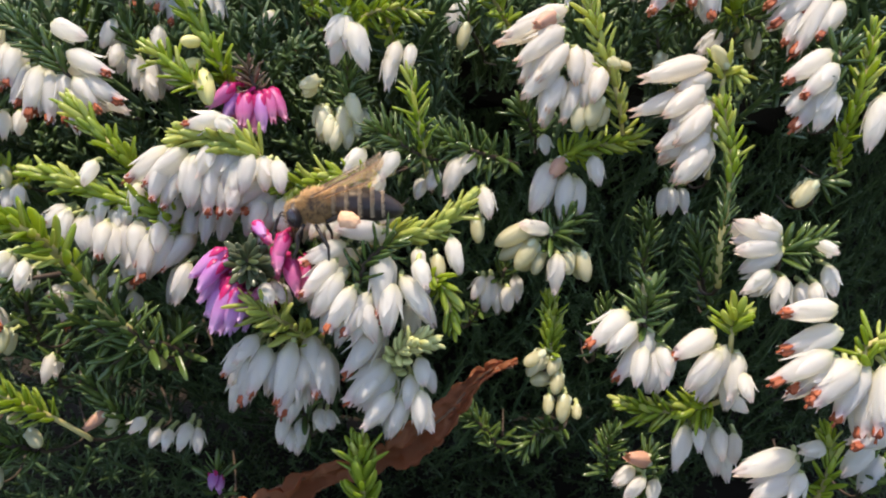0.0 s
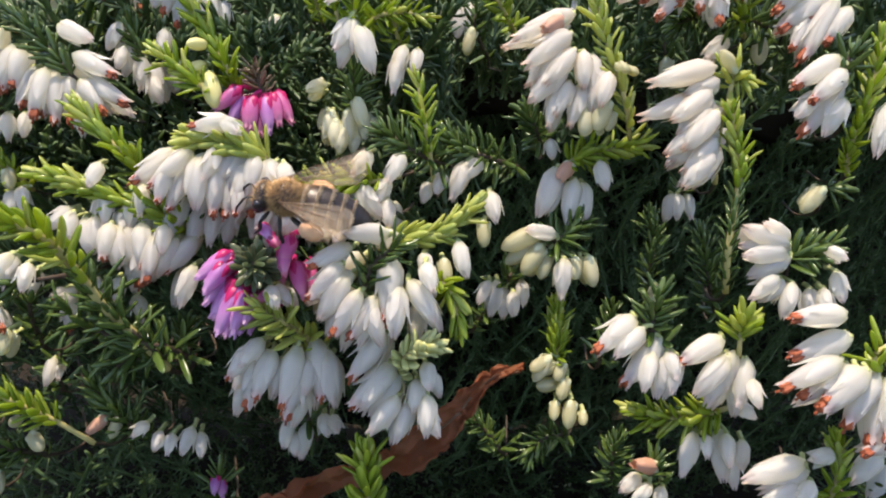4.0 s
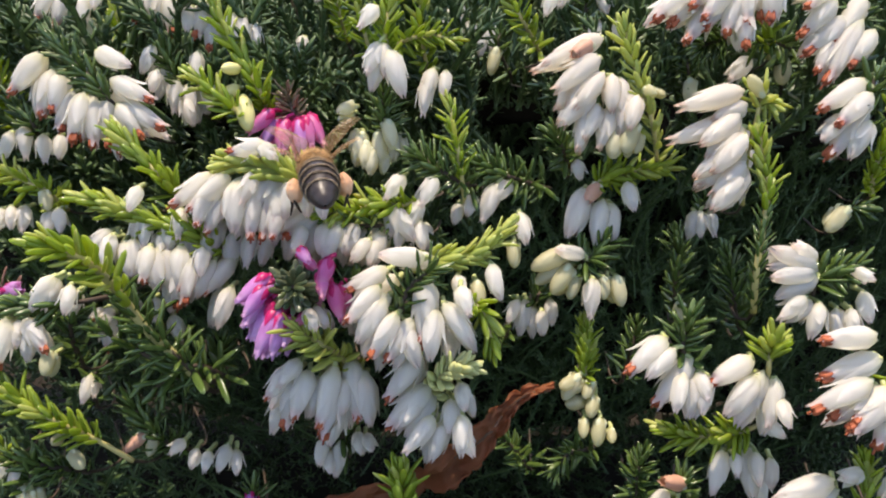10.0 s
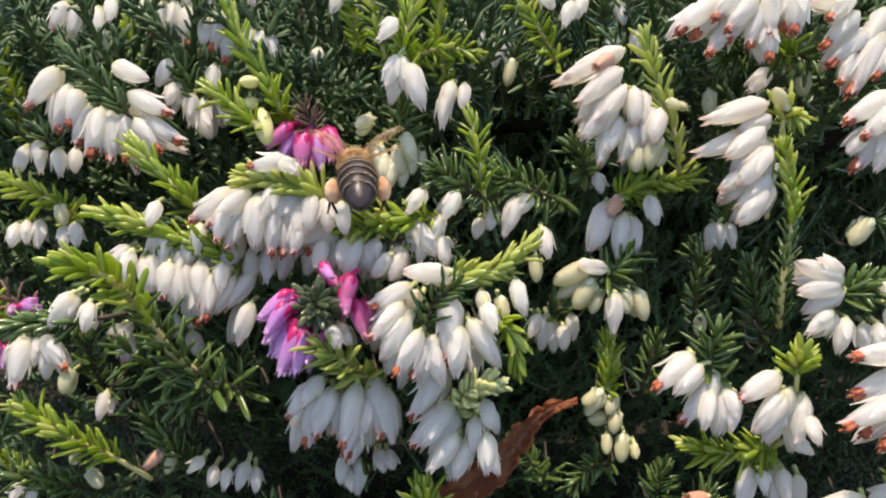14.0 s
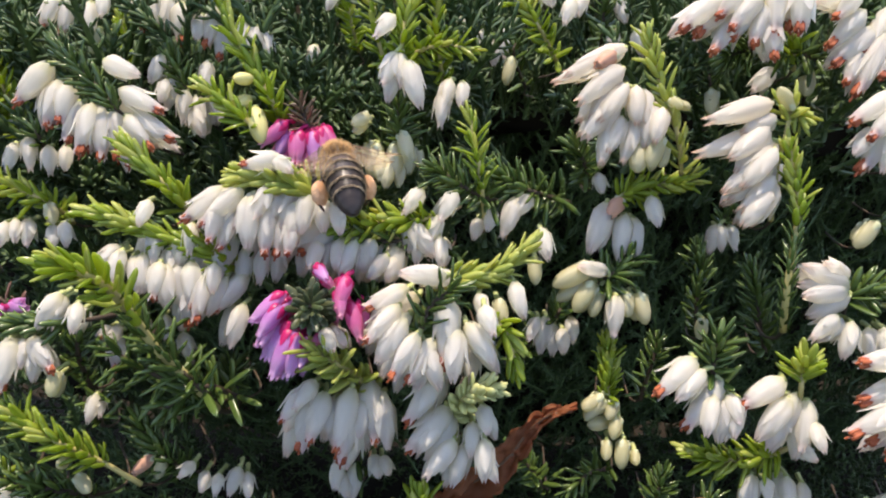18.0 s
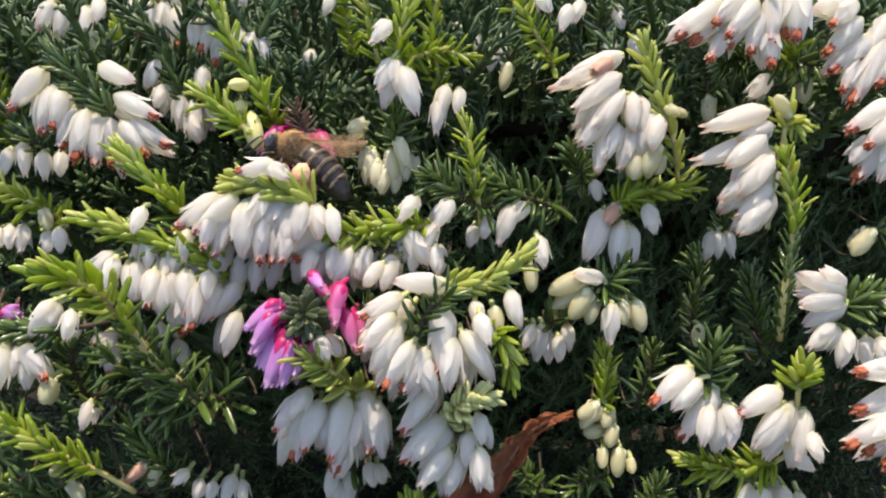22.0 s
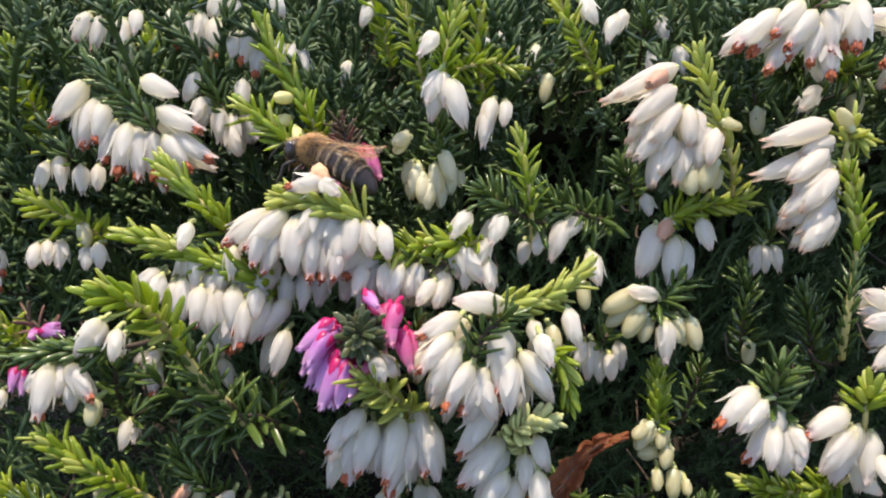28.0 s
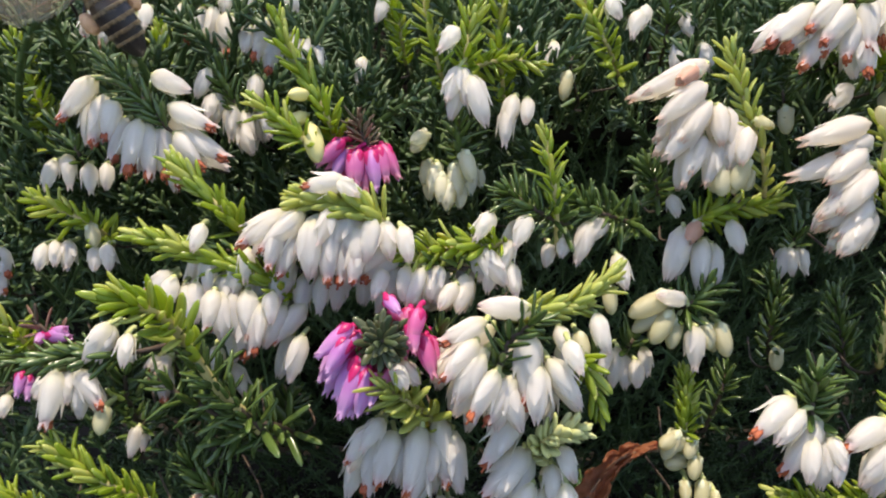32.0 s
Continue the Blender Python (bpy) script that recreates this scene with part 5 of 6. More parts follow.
flowers(s, "nnnnn", [(-11.7, -10.6, -21.1, -12.3, -13.6, -22.4), (-9.9, -10.2, -21.9, -10.4, -13.5, -24.3), (-7.9, -10.5, -20.3, -7.4, -13.4, -20.9), (-11.4, -11.0, -22.5, -10.8, -13.9, -23.3), (-7.0, -10.9, -20.2, -5.8, -13.4, -20.2)])
s = sprig("bright green leafy heath shoot in sunlight", [(-2.7, -17.5, -19.1), (-2.4, -18.6, -20.9), (-2.3, -19.9, -22.9), (-2.4, -19.3, -27.1)], leaf='young', needles=36, opens=48, size=1.15)
s = sprig("upright green heath shoot with cream buds below it", [(18.8, -0.4, -12.2), (18.9, -1.8, -14.5), (18.8, -3.5, -17.4), (19.3, -1.9, -22.4)], leaf='young', needles=70, opens=45, reach=(0, 0.75), size=0.8)
flowers(s, "ccccccccc", [(18.0, -3.8, -17.1, 15.8, -6.6, -18.9), (18.8, -4.8, -20.5, 16.2, -6.4, -19.6), (19.8, -5.4, -19.1, 18.9, -8.0, -20.4), (20.4, -7.0, -21.1, 19.7, -9.9, -23.1), (21.8, -7.1, -22.9, 21.6, -9.3, -22.9), (17.4, -4.4, -17.4, 15.4, -6.4, -17.2), (18.5, -4.0, -18.2, 16.6, -6.0, -18.1), (19.6, -4.2, -17.8, 18.4, -6.6, -18.7), (18.6, -6.8, -21.5, 18.1, -9.3, -22.3)])
s = sprig("bright green leafy heath shoot in sunlight", [(-45.7, -12.1, -12.3), (-43.0, -13.0, -14.0), (-39.9, -13.9, -15.5), (-36.9, -12.9, -19.0), (-33.5, -12.3, -23.1)], leaf='young', needles=50, opens=48, reach=(0, 0.8))
s = sprig("dark green shaded heath shoot", [(-50.3, -12.3, -21.3), (-46.5, -13.0, -22.4), (-42.7, -13.3, -23.0), (-39.8, -11.1, -26.2)], leaf='old', needles=40, opens=60)
flowers(s, "ccnn", [(-41.3, -11.9, -20.0, -41.0, -13.7, -19.0), (-40.3, -12.2, -21.9, -38.1, -14.5, -22.1), (-47.4, -13.8, -22.5, -47.3, -16.1, -22.0), (-46.5, -13.4, -23.3, -45.5, -15.8, -22.8)])
s = sprig("dark green shaded heath shoot", [(-35.2, -6.3, -19.5), (-33.5, -7.5, -21.7), (-31.5, -8.5, -23.4), (-30.2, -6.1, -27.8)], leaf='old', needles=36, opens=50)
flowers(s, "fcnnnnn", [(-33.4, -8.5, -22.6, -35.0, -10.9, -23.0), (-32.2, -7.9, -23.0, -32.7, -10.6, -24.3), (-28.6, -9.1, -23.0, -29.7, -11.5, -22.9), (-27.4, -9.1, -24.4, -27.3, -11.9, -24.8), (-25.6, -10.0, -23.9, -25.6, -12.8, -24.3), (-23.5, -9.1, -23.7, -24.4, -12.1, -25.0), (-22.8, -8.9, -24.7, -22.0, -11.9, -25.8)])
s = sprig("dark green shaded heath shoot", [(-42.5, 2.5, -21.5), (-43.6, 1.7, -22.8), (-45.5, 3.8, -29.5)], leaf='old', needles=16)
flowers(s, "nn", [(-43.8, 1.7, -22.2, -43.9, -1.6, -24.3), (-43.4, 2.0, -23.0, -42.8, -0.9, -23.7)])
s = sprig("dark green shaded heath shoot", [(-29.7, -10.8, -13.6), (-27.3, -9.9, -12.0), (-24.8, -9.6, -11.4), (-22.9, -6.9, -15.3)], leaf='old', needles=20, opens=75, size=1.2)
s = sprig("dark green shaded heath shoot", [(-24.2, -2.9, -13.6), (-24.9, -3.9, -15.3), (-26.8, -2.3, -21.1)], leaf='old', needles=24, opens=60)
s = sprig("dark green shaded heath shoot", [(-39.5, -3.8, -6.5), (-40.2, -5.7, -9.8), (-41.2, -3.6, -16.5)], leaf='old', needles=22, opens=60)
s = sprig("bright green leafy heath shoot in sunlight", [(9.2, 32.4, 21.7), (10.7, 30.5, 18.5), (12.6, 29.0, 15.8), (15.5, 33.9, 10.5)], leaf='young', needles=36, opens=60)
flowers(s, "nn", [(12.2, 32.1, 21.8, 13.5, 28.5, 19.5), (16.5, 31.6, 19.7, 15.0, 28.0, 17.2)])
s = sprig("bright green leafy heath shoot in sunlight", [(22.7, 41.3, 20.0), (22.3, 38.9, 15.7), (23.2, 43.2, 9.5)], leaf='old', needles=24, opens=60)
flowers(s, "nnnn", [(19.4, 40.1, 18.6, 18.2, 36.5, 16.3), (24.0, 38.4, 14.2, 22.9, 34.6, 11.1), (26.7, 37.3, 14.4, 27.5, 33.6, 11.4), (24.4, 40.1, 17.8, 25.2, 36.5, 15.5)])
s = sprig("pure white heath bells drooping from a green sprig", [(7.2, 56.8, 12.3), (6.3, 55.3, 9.8), (7.7, 61.0, 2.4)], leaf='old', needles=20)
flowers(s, "nnnnn", [(2.5, 55.9, 11.6, 1.0, 52.2, 8.3), (6.3, 55.7, 9.8, 5.3, 51.7, 6.1), (9.1, 54.6, 10.0, 9.4, 50.7, 6.4), (7.7, 54.9, 9.0, 7.7, 50.7, 5.0), (4.3, 55.7, 12.6, 3.3, 52.0, 9.8)])
s = sprig("bright green leafy heath shoot in sunlight", [(-15.7, 46.2, 19.8), (-14.4, 43.2, 14.6), (-13.9, 47.5, 8.3)], leaf='young', needles=34, opens=50)
flowers(s, "nn", [(-19.5, 40.7, 11.0, -20.0, 37.1, 8.7), (-16.6, 45.7, 18.3, -17.2, 42.0, 15.8)])
s = sprig("bright green leafy heath shoot in sunlight", [(-67.0, 38.5, 6.5), (-65.3, 36.4, 2.8), (-66.5, 40.7, -3.5)], leaf='young', needles=34, opens=50)
s = sprig("bright green leafy heath shoot in sunlight", [(-50.0, 47.6, 13.6), (-49.6, 45.4, 9.8), (-51.5, 49.4, 3.0)], leaf='young', needles=30, opens=50)
flowers(s, "c", [(-50.3, 44.8, 9.5, -50.4, 42.0, 8.5)])
s = sprig("dark green shaded heath shoot", [(5.7, 8.1, 5.4), (7.7, 7.4, 4.2), (10.4, 6.9, 3.4), (14.4, 10.3, 0.6)], leaf='old', needles=44, opens=65)
flowers(s, "nnnnnc", [(8.0, 6.3, 3.0, 6.2, 2.7, 0.0), (9.7, 7.0, 2.8, 7.2, 4.1, 1.9), (5.3, 5.3, 2.0, 4.3, 2.2, 0.9), (3.7, 5.4, 0.8, 3.0, 2.3, -0.2), (10.6, 4.0, 0.4, 11.5, 0.6, -1.9), (10.0, 3.0, -2.8, 10.0, -0.0, -4.8)])
s = sprig("dark green shaded heath shoot", [(-1.5, 4.5, 7.7), (0.4, 3.8, 6.6), (2.9, 3.0, 5.3), (5.7, 6.4, 2.5)], leaf='old', needles=36, opens=65)
s = sprig("dark green shaded heath shoot", [(15.3, 15.4, 6.0), (16.7, 14.3, 4.1), (18.2, 16.8, -0.2)], leaf='old', needles=30, opens=60)
flowers(s, "n", [(18.4, 13.2, 2.9, 18.5, 10.0, 1.9)])
s = sprig("dark green shaded heath shoot", [(12.3, 13.1, -20.3), (11.6, 12.3, -21.7), (9.6, 14.8, -27.6)], leaf='old', needles=20, opens=60)
s = sprig("dark green shaded heath shoot", [(29.0, 12.3, -21.7), (28.2, 10.7, -24.4), (27.9, 12.3, -31.9)], leaf='old', needles=20, opens=60)
s = sprig("dark green shaded heath shoot", [(17.1, 2.0, -39.5), (19.5, 3.2, -37.4), (23.7, 7.4, -40.6)], leaf='old', needles=26, opens=60)
s = sprig("dark green shaded heath shoot", [(9.2, 4.8, -34.7), (11.6, 3.6, -36.7), (14.6, 5.7, -43.4)], leaf='old', needles=30, opens=60)
s = sprig("dark green shaded heath shoot", [(29.8, 3.2, -37.4), (29.0, 1.6, -40.2), (30.4, 3.6, -47.0)], leaf='old', needles=30, opens=60)
s = sprig("bright green leafy heath shoot in sunlight", [(-64.6, 33.6, 15.5), (-63.0, 31.5, 11.9), (-60.7, 29.3, 7.9), (-61.1, 32.3, 2.7)], leaf='young', needles=40, opens=55)
s = sprig("pure white heath bells drooping from a green sprig", [(-33.9, 41.7, 21.1), (-34.6, 41.0, 19.7), (-36.5, 46.4, 15.3)], leaf='old', needles=14)
flowers(s, "nnn", [(-37.3, 41.0, 20.4, -37.7, 37.3, 17.8), (-35.1, 41.3, 19.6, -34.8, 37.8, 17.7), (-29.7, 40.9, 20.9, -27.8, 37.3, 18.2)])
s = sprig("white heath flowers with rust-brown tips on a needled sprig", [(-61.5, 5.7, -16.6), (-58.7, 6.2, -15.7), (-54.6, 6.5, -15.1), (-54.6, 10.2, -17.3)], leaf='old', needles=30, opens=55)
flowers(s, "ppn", [(-57.8, 5.1, -17.0, -57.7, 2.0, -18.4), (-57.5, 5.4, -17.7, -56.5, 2.3, -19.1), (-59.4, 3.4, -19.2, -59.1, 0.5, -20.2)])
s = sprig("bright green leafy heath shoot in sunlight", [(-58.1, 3.7, -8.1), (-55.8, 2.8, -9.8), (-55.9, 5.3, -14.0)], leaf='young', needles=20, opens=45)
s = sprig("bright green leafy heath shoot in sunlight", [(-53.9, -9.8, -21.3), (-51.7, -10.5, -22.5), (-51.5, -8.0, -26.9)], leaf='young', needles=24, opens=45)
s = sprig("white heath flowers with rust-brown tips on a needled sprig", [(-67.2, 17.5, -9.8), (-65.0, 17.2, -10.4), (-66.4, 20.1, -15.7)], leaf='old', needles=12)
flowers(s, "ww", [(-65.5, 17.3, -9.6, -63.0, 14.0, -11.8), (-65.2, 18.9, -8.0, -63.0, 15.6, -10.2)])
s = sprig("dark green shaded heath shoot", [(-31.5, -8.0, -3.6), (-29.4, -9.5, -6.1), (-27.0, -10.8, -8.5), (-24.8, -10.2, -12.5)], leaf='old', needles=20, opens=72, size=1.3)
s = sprig("dark green shaded heath shoot", [(-35.9, -7.4, -7.7), (-33.4, -8.3, -9.3), (-30.3, -9.1, -10.6), (-28.4, -7.5, -14.8)], leaf='old', needles=15, opens=70, size=1.2)
s = sprig("pure white heath bells drooping from a green sprig", [(-20.6, 4.6, 2.0), (-16.0, 4.0, 0.8), (-10.7, 4.0, 0.8), (-5.5, 3.8, 0.5), (-3.0, 6.7, -3.0)], leaf='old', needles=20, opens=60)
flowers(s, "nnnnnnnnnnnn", [(-17.2, 3.6, 1.0, -17.9, -0.0, -2.1), (-15.5, 3.6, -0.5, -16.4, -0.1, -3.6), (-13.6, 2.4, -0.5, -14.3, -1.4, -3.9), (-9.4, 3.3, -0.3, -9.9, -0.7, -4.0), (-7.7, 2.1, -0.4, -7.9, -1.5, -3.4), (-5.5, 3.0, -0.1, -5.1, -0.6, -3.3), (-20.0, 4.3, 0.7, -20.3, 0.6, -2.5), (-12.0, 3.8, 2.0, -13.5, 0.7, 0.4), (-21.6, 3.3, -0.3, -21.8, -0.2, -2.8), (-10.6, 3.0, 1.3, -9.1, -0.2, -0.2), (-18.5, 2.7, -0.7, -18.9, -1.0, -3.8), (-16.4, 4.6, 1.2, -17.3, 1.3, -0.7)])
s = sprig("pure white heath bells drooping from a green sprig", [(-7.7, -3.6, -3.6), (-8.4, -4.8, -5.8), (-8.5, -3.3, -11.7)], leaf='old', needles=14, opens=60)
flowers(s, "nnnnnn", [(-5.8, -3.9, -3.4, -7.9, -7.2, -6.0), (-7.1, -4.5, -6.0, -8.2, -7.9, -8.5), (-4.0, -6.9, -8.1, -5.1, -10.7, -11.3), (-0.6, -6.1, -7.9, -1.5, -10.1, -11.8), (2.8, -6.9, -7.3, 2.5, -10.6, -10.5), (-5.8, -6.4, -7.7, -7.1, -9.6, -9.8)])
s = sprig("pure white heath bells drooping from a green sprig", [(-31.3, 2.8, 1.4), (-26.1, 2.2, 0.3), (-21.6, 1.5, -0.8), (-17.9, 4.9, -3.5)], leaf='old', needles=24, opens=60)
flowers(s, "nnnnnnnnnnnnnn", [(-29.2, 2.0, 0.8, -29.1, -1.5, -1.8), (-27.4, 2.3, -0.1, -27.5, -1.2, -2.9), (-24.7, 1.2, -0.0, -24.6, -2.4, -2.8), (-22.2, 1.5, -0.8, -22.4, -2.0, -3.7), (-31.9, 1.6, 1.4, -31.7, -1.9, -1.0), (-23.7, 1.9, 0.5, -23.8, -1.5, -1.3), (-26.2, 1.8, -1.0, -26.2, -1.7, -3.7), (-30.4, 0.9, -0.5, -30.1, -2.5, -2.8), (-20.3, 1.5, -0.8, -20.4, -2.0, -3.6), (-28.0, 1.9, 1.9, -27.8, -1.5, -0.1), (-23.0, 3.1, -3.2, -23.2, 0.1, -5.9), (-34.9, 5.8, -1.4, -35.0, 2.9, -4.0), (-25.4, 3.8, -1.2, -25.7, 1.2, -3.4), (-27.6, 3.0, -2.8, -27.7, 0.0, -5.6)])
flowers(s, "nn", [(-33.1, 4.9, -4.0, -33.0, 2.1, -6.6), (-27.9, 4.6, 0.1, -27.9, 1.9, -2.2)])
s = sprig("pure white heath bells drooping from a green sprig", [(-14.3, 1.4, 0.7), (-9.2, 1.1, 0.2), (-4.1, 1.1, 0.2), (-0.3, 4.5, -2.5)], leaf='old', needles=24, opens=60)
flowers(s, "nnnnnnnnnnnn", [(-12.7, 1.0, 0.6, -13.2, -2.4, -1.4), (-10.5, 1.3, -0.1, -11.2, -2.1, -2.5), (-8.2, 0.7, 0.8, -8.6, -2.8, -1.5), (-2.8, 1.7, 1.3, -3.1, -1.8, -1.1), (-0.9, 0.5, 1.2, -0.6, -2.9, -0.8), (-5.4, 0.5, -0.2, -5.9, -3.0, -2.5), (-4.4, 2.4, 1.7, -3.7, -1.0, -0.1), (-14.4, 4.5, -1.7, -15.0, 1.8, -4.0), (-9.1, 4.1, -1.3, -9.6, 1.2, -4.0), (-0.4, 5.0, -1.5, -0.1, 2.3, -3.6), (-6.6, 3.9, -2.0, -7.2, 0.9, -4.8), (-4.6, 5.8, -0.6, -4.0, 3.3, -2.5)])
s = sprig("small purple heath flower low in the shade", [(-21.9, -8.3, -31.8), (-21.7, -9.2, -33.3), (-22.3, -7.6, -39.2)], leaf='old', needles=10)
flowers(s, "pp", [(-22.0, -8.8, -32.0, -21.9, -11.5, -32.2), (-21.6, -8.6, -33.0, -20.9, -11.2, -33.2)])
s = sprig("pale cream heath buds clustered under a green shoot", [(-44.6, -13.3, -22.9), (-44.7, -14.3, -24.5), (-46.6, -12.5, -30.1)], leaf='old', needles=16)
flowers(s, "ccc", [(-45.2, -14.7, -24.6, -44.7, -17.3, -25.5), (-44.1, -14.3, -25.3, -42.8, -17.0, -26.4), (-44.4, -15.2, -24.8, -43.4, -17.9, -25.9)])

# ---- the fallen leaf caught in the sprigs ----
def fallen_leaf(spine_mm, half_mm):
    """A crumpled dead leaf along a spine; half_mm: its half width at each place of the spine. One rim is rolled over."""
    spine = smooth_path([spot(p) for p in spine_mm], 12)
    halves = [q.x for q in smooth_path([Vector((h, 0, 0)) for h in half_mm], 12)]
    root = new("fallen_leaf")
    root.location = spine[-1]
    tagged(root, "curled brown dead leaf caught among heath sprigs", "leaf")
    n, across = len(spine), 22
    verts, faces, rib = [], [], []
    for i, p in enumerate(spine):
        t = i / (n - 1)
        way = (spine[min(i + 1, n - 1)] - spine[max(i - 1, 0)]).normalized()
        side = way.cross(Vector((0.1, -0.80, 0.60))).normalized()
        side = Matrix.Rotation(radians(-22 + 30 * math.sin(t * 5.0 + 0.6) + 38 * max(0.0, 1 - t * 3.5)), 3, way) @ side
        face = side.cross(way)
        half = halves[i] * MM
        for k in range(across + 1):
            s = 2 * k / across - 1
            rag = 1 + 0.34 * noise.noise(Vector((t * 26, s * 1.3, 2.0))) + 0.20 * noise.noise(Vector((t * 80, s * 2, 5.0)))
            roll = max(0.0, -s - 0.45) / 0.55  # the rim that is rolled over towards the light
            across_by = s + 0.42 * roll ** 2
            lift = 0.62 * math.sin(roll * 2.0) + 0.22 * max(0.0, s - 0.3) - 0.10 * math.cos(s * 5) + 0.13 * math.sin(s * 8 + t * 11) + 0.06 * math.sin(s * 19 - t * 23)
            q = p + side * across_by * half * rag + face * half * lift * (0.8 + 0.4 * math.sin(t * 17))
            q = q + face * (0.0022 * noise.noise(q * 300) + 0.0009 * noise.noise(q * 900) + 0.0004 * noise.noise(q * 2100)) + way * 0.0004 * noise.noise(q * 600)
            verts.append(q - root.location)
        rib.append(p - face * (0.0004 + 0.25 * half) - root.location)
    for i in range(n - 1):
        for k in range(across):
            a = i * (across + 1) + k
            faces.append((a, a + 1, a + across + 2, a + across + 1))
    blade = part("blade", mesh_of("blade", verts, faces, DRY_LEAF), root)
    mod = blade.modifiers.new("thickness", "SOLIDIFY")
    mod.thickness = 0.00014
    part("midrib", mesh_of("midrib", *tube(rib, [0.00016 + 0.0002 * i / n for i in range(n)]), LEAF_RIB), root)

fallen_leaf([(14.2, -7.6, -16.1), (11.4, -8.5, -15.9), (9.1, -9.6, -17.6), (7.0, -12.0, -19.1), (4.0, -13.3, -21.2), (0.1, -14.0, -23.3), (-5.6, -14.6, -26.0), (-10.2, -14.8, -27.9), (-16.2, -15.7, -31.0), (-20.3, -16.6, -34.2)],
            [0.5, 1.15, 1.3, 1.7, 2.2, 2.1, 1.9, 2.0, 1.9, 1.0])

# ---- the honey bee ----
FUR = shader("tan_fur", (0.07, 0.038, 0.018), (0.60, 0.37, 0.16), 0.7, 2500, 0.15, None, 0.0, by="island", vary=0.9)
DARK_SHELL = shader("dark_shell", (0.010, 0.008, 0.008), (0.034, 0.026, 0.022), 0.36, 1800, 0.0, None, 0.3, spec=0.26)
BROWN_SHELL = shader("brown_shell", (0.03, 0.019, 0.011), (0.075, 0.045, 0.024), 0.4, 1800, 0.0, None, 0.25, spec=0.4)
BAND = shader("pale_band", (0.36, 0.25, 0.14), (0.62, 0.47, 0.30), 0.6, 2500, 0.2, None, 0.0, by="island", vary=0.9)
EYE = shader("bee_eye", (0.012, 0.010, 0.010), (0.03, 0.02, 0.02), 0.18, 6000, 0.0, None, 0.3, spec=0.7)
POLLEN = shader("pollen", (0.76, 0.46, 0.27), (0.66, 0.37, 0.19), 0.8, 2600, 0.1, None, 0.8)


def wing_skin():
    m = bpy.data.materials.new("wing_membrane")
    m.use_nodes = True
    n, l = m.node_tree.nodes, m.node_tree.links
    b = n["Principled BSDF"]
    b.inputs["Base Color"].default_value = (0.78, 0.66, 0.50, 1)
    b.inputs["Roughness"].default_value = 0.25
    b.inputs["Specular IOR Level"].default_value = 0.35
    clear = n.new("ShaderNodeBsdfTransparent")
    clear.inputs[0].default_value = (0.95, 0.88, 0.78, 1)
    let = n.new("ShaderNodeBsdfTranslucent")
    let.inputs[0].default_value = (0.62, 0.42, 0.24, 1)
    film = n.new("ShaderNodeMixShader")
    film.inputs[0].default_value = 0.5
    l.new(b.outputs[0], film.inputs[1])
    l.new(let.outputs[0], film.inputs[2])
    cells = n.new("ShaderNodeTexNoise")
    cells.inputs["Scale"].default_value = 700
    tex = n.new("ShaderNodeTexCoord")
    l.new(tex.outputs["Object"], cells.inputs["Vector"])
    ramp = n.new("ShaderNodeMapRange")
    ramp.inputs["To Min"].default_value, ramp.inputs["To Max"].default_value = 0.12, 0.26
    l.new(cells.outputs["Fac"], ramp.inputs["Value"])
    mix = n.new("ShaderNodeMixShader")
    l.new(ramp.outputs[0], mix.inputs[0])
    l.new(clear.outputs[0], mix.inputs[1])
    l.new(film.outputs[0], mix.inputs[2])
    l.new(mix.outputs[0], n["Material Output"].inputs["Surface"])
    return m


WING = wing_skin()
VEIN = shader("wing_vein", (0.10, 0.055, 0.03), (0.16, 0.09, 0.05), 0.5, 2000, 0.0, None, 0.0)


def ball(radii, rings=12, sides=18, ripple=0.0):
    verts, faces = [], []
    for i in range(rings + 1):
        a = math.pi * i / rings
        for k in range(sides):
            b = 2 * math.pi * k / sides
            p = Vector((math.cos(a), math.sin(a) * math.cos(b), math.sin(a) * math.sin(b)))
            s = 1 + ripple * noise.noise(p * 2.3)
            verts.append((p.x * radii[0] * s * MM, p.y * radii[1] * s * MM, p.z * radii[2] * s * MM))
    for i in range(rings):
        for k in range(sides):
            j = (k + 1) % sides
            faces.append((i * sides + k, i * sides + j, (i + 1) * sides + j, (i + 1) * sides + k))
    return verts, faces


def hairs(count, radii, length, seed, keep=lambda p: True, back=0.25):
    r = random.Random(seed)
    verts, faces = [], []
    while len(faces) < count * 3:
        p = Vector((r.gauss(0, 1), r.gauss(0, 1), r.gauss(0, 1))).normalized()
        if not keep(p):
            continue
        at = Vector((p.x * radii[0], p.y * radii[1], p.z * radii[2])) * 0.97
        d = (p + Vector((-back, 0, 0)) + Vector((r.uniform(-1, 1), r.uniform(-1, 1), r.uniform(-1, 1))) * 0.35).normalized()
        u = d.cross(Vector((0.3, 0.5, 0.81))).normalized() * 0.034
        v = d.cross(u).normalized() * 0.034
        n0 = len(verts)
        tip = at + d * length * r.uniform(0.5, 1.1)
        verts += [(at + u) * MM, (at - u * 0.5 + v * 0.87) * MM, (at - u * 0.5 - v * 0.87) * MM, tip * MM]
        faces += [(n0, n0 + 1, n0 + 3), (n0 + 1, n0 + 2, n0 + 3), (n0 + 2, n0, n0 + 3)]
    return verts, faces


def shift(vf, x, y, z):
    return [(a + x * MM, b + y * MM, c + z * MM) for a, b, c in vf[0]], vf[1]


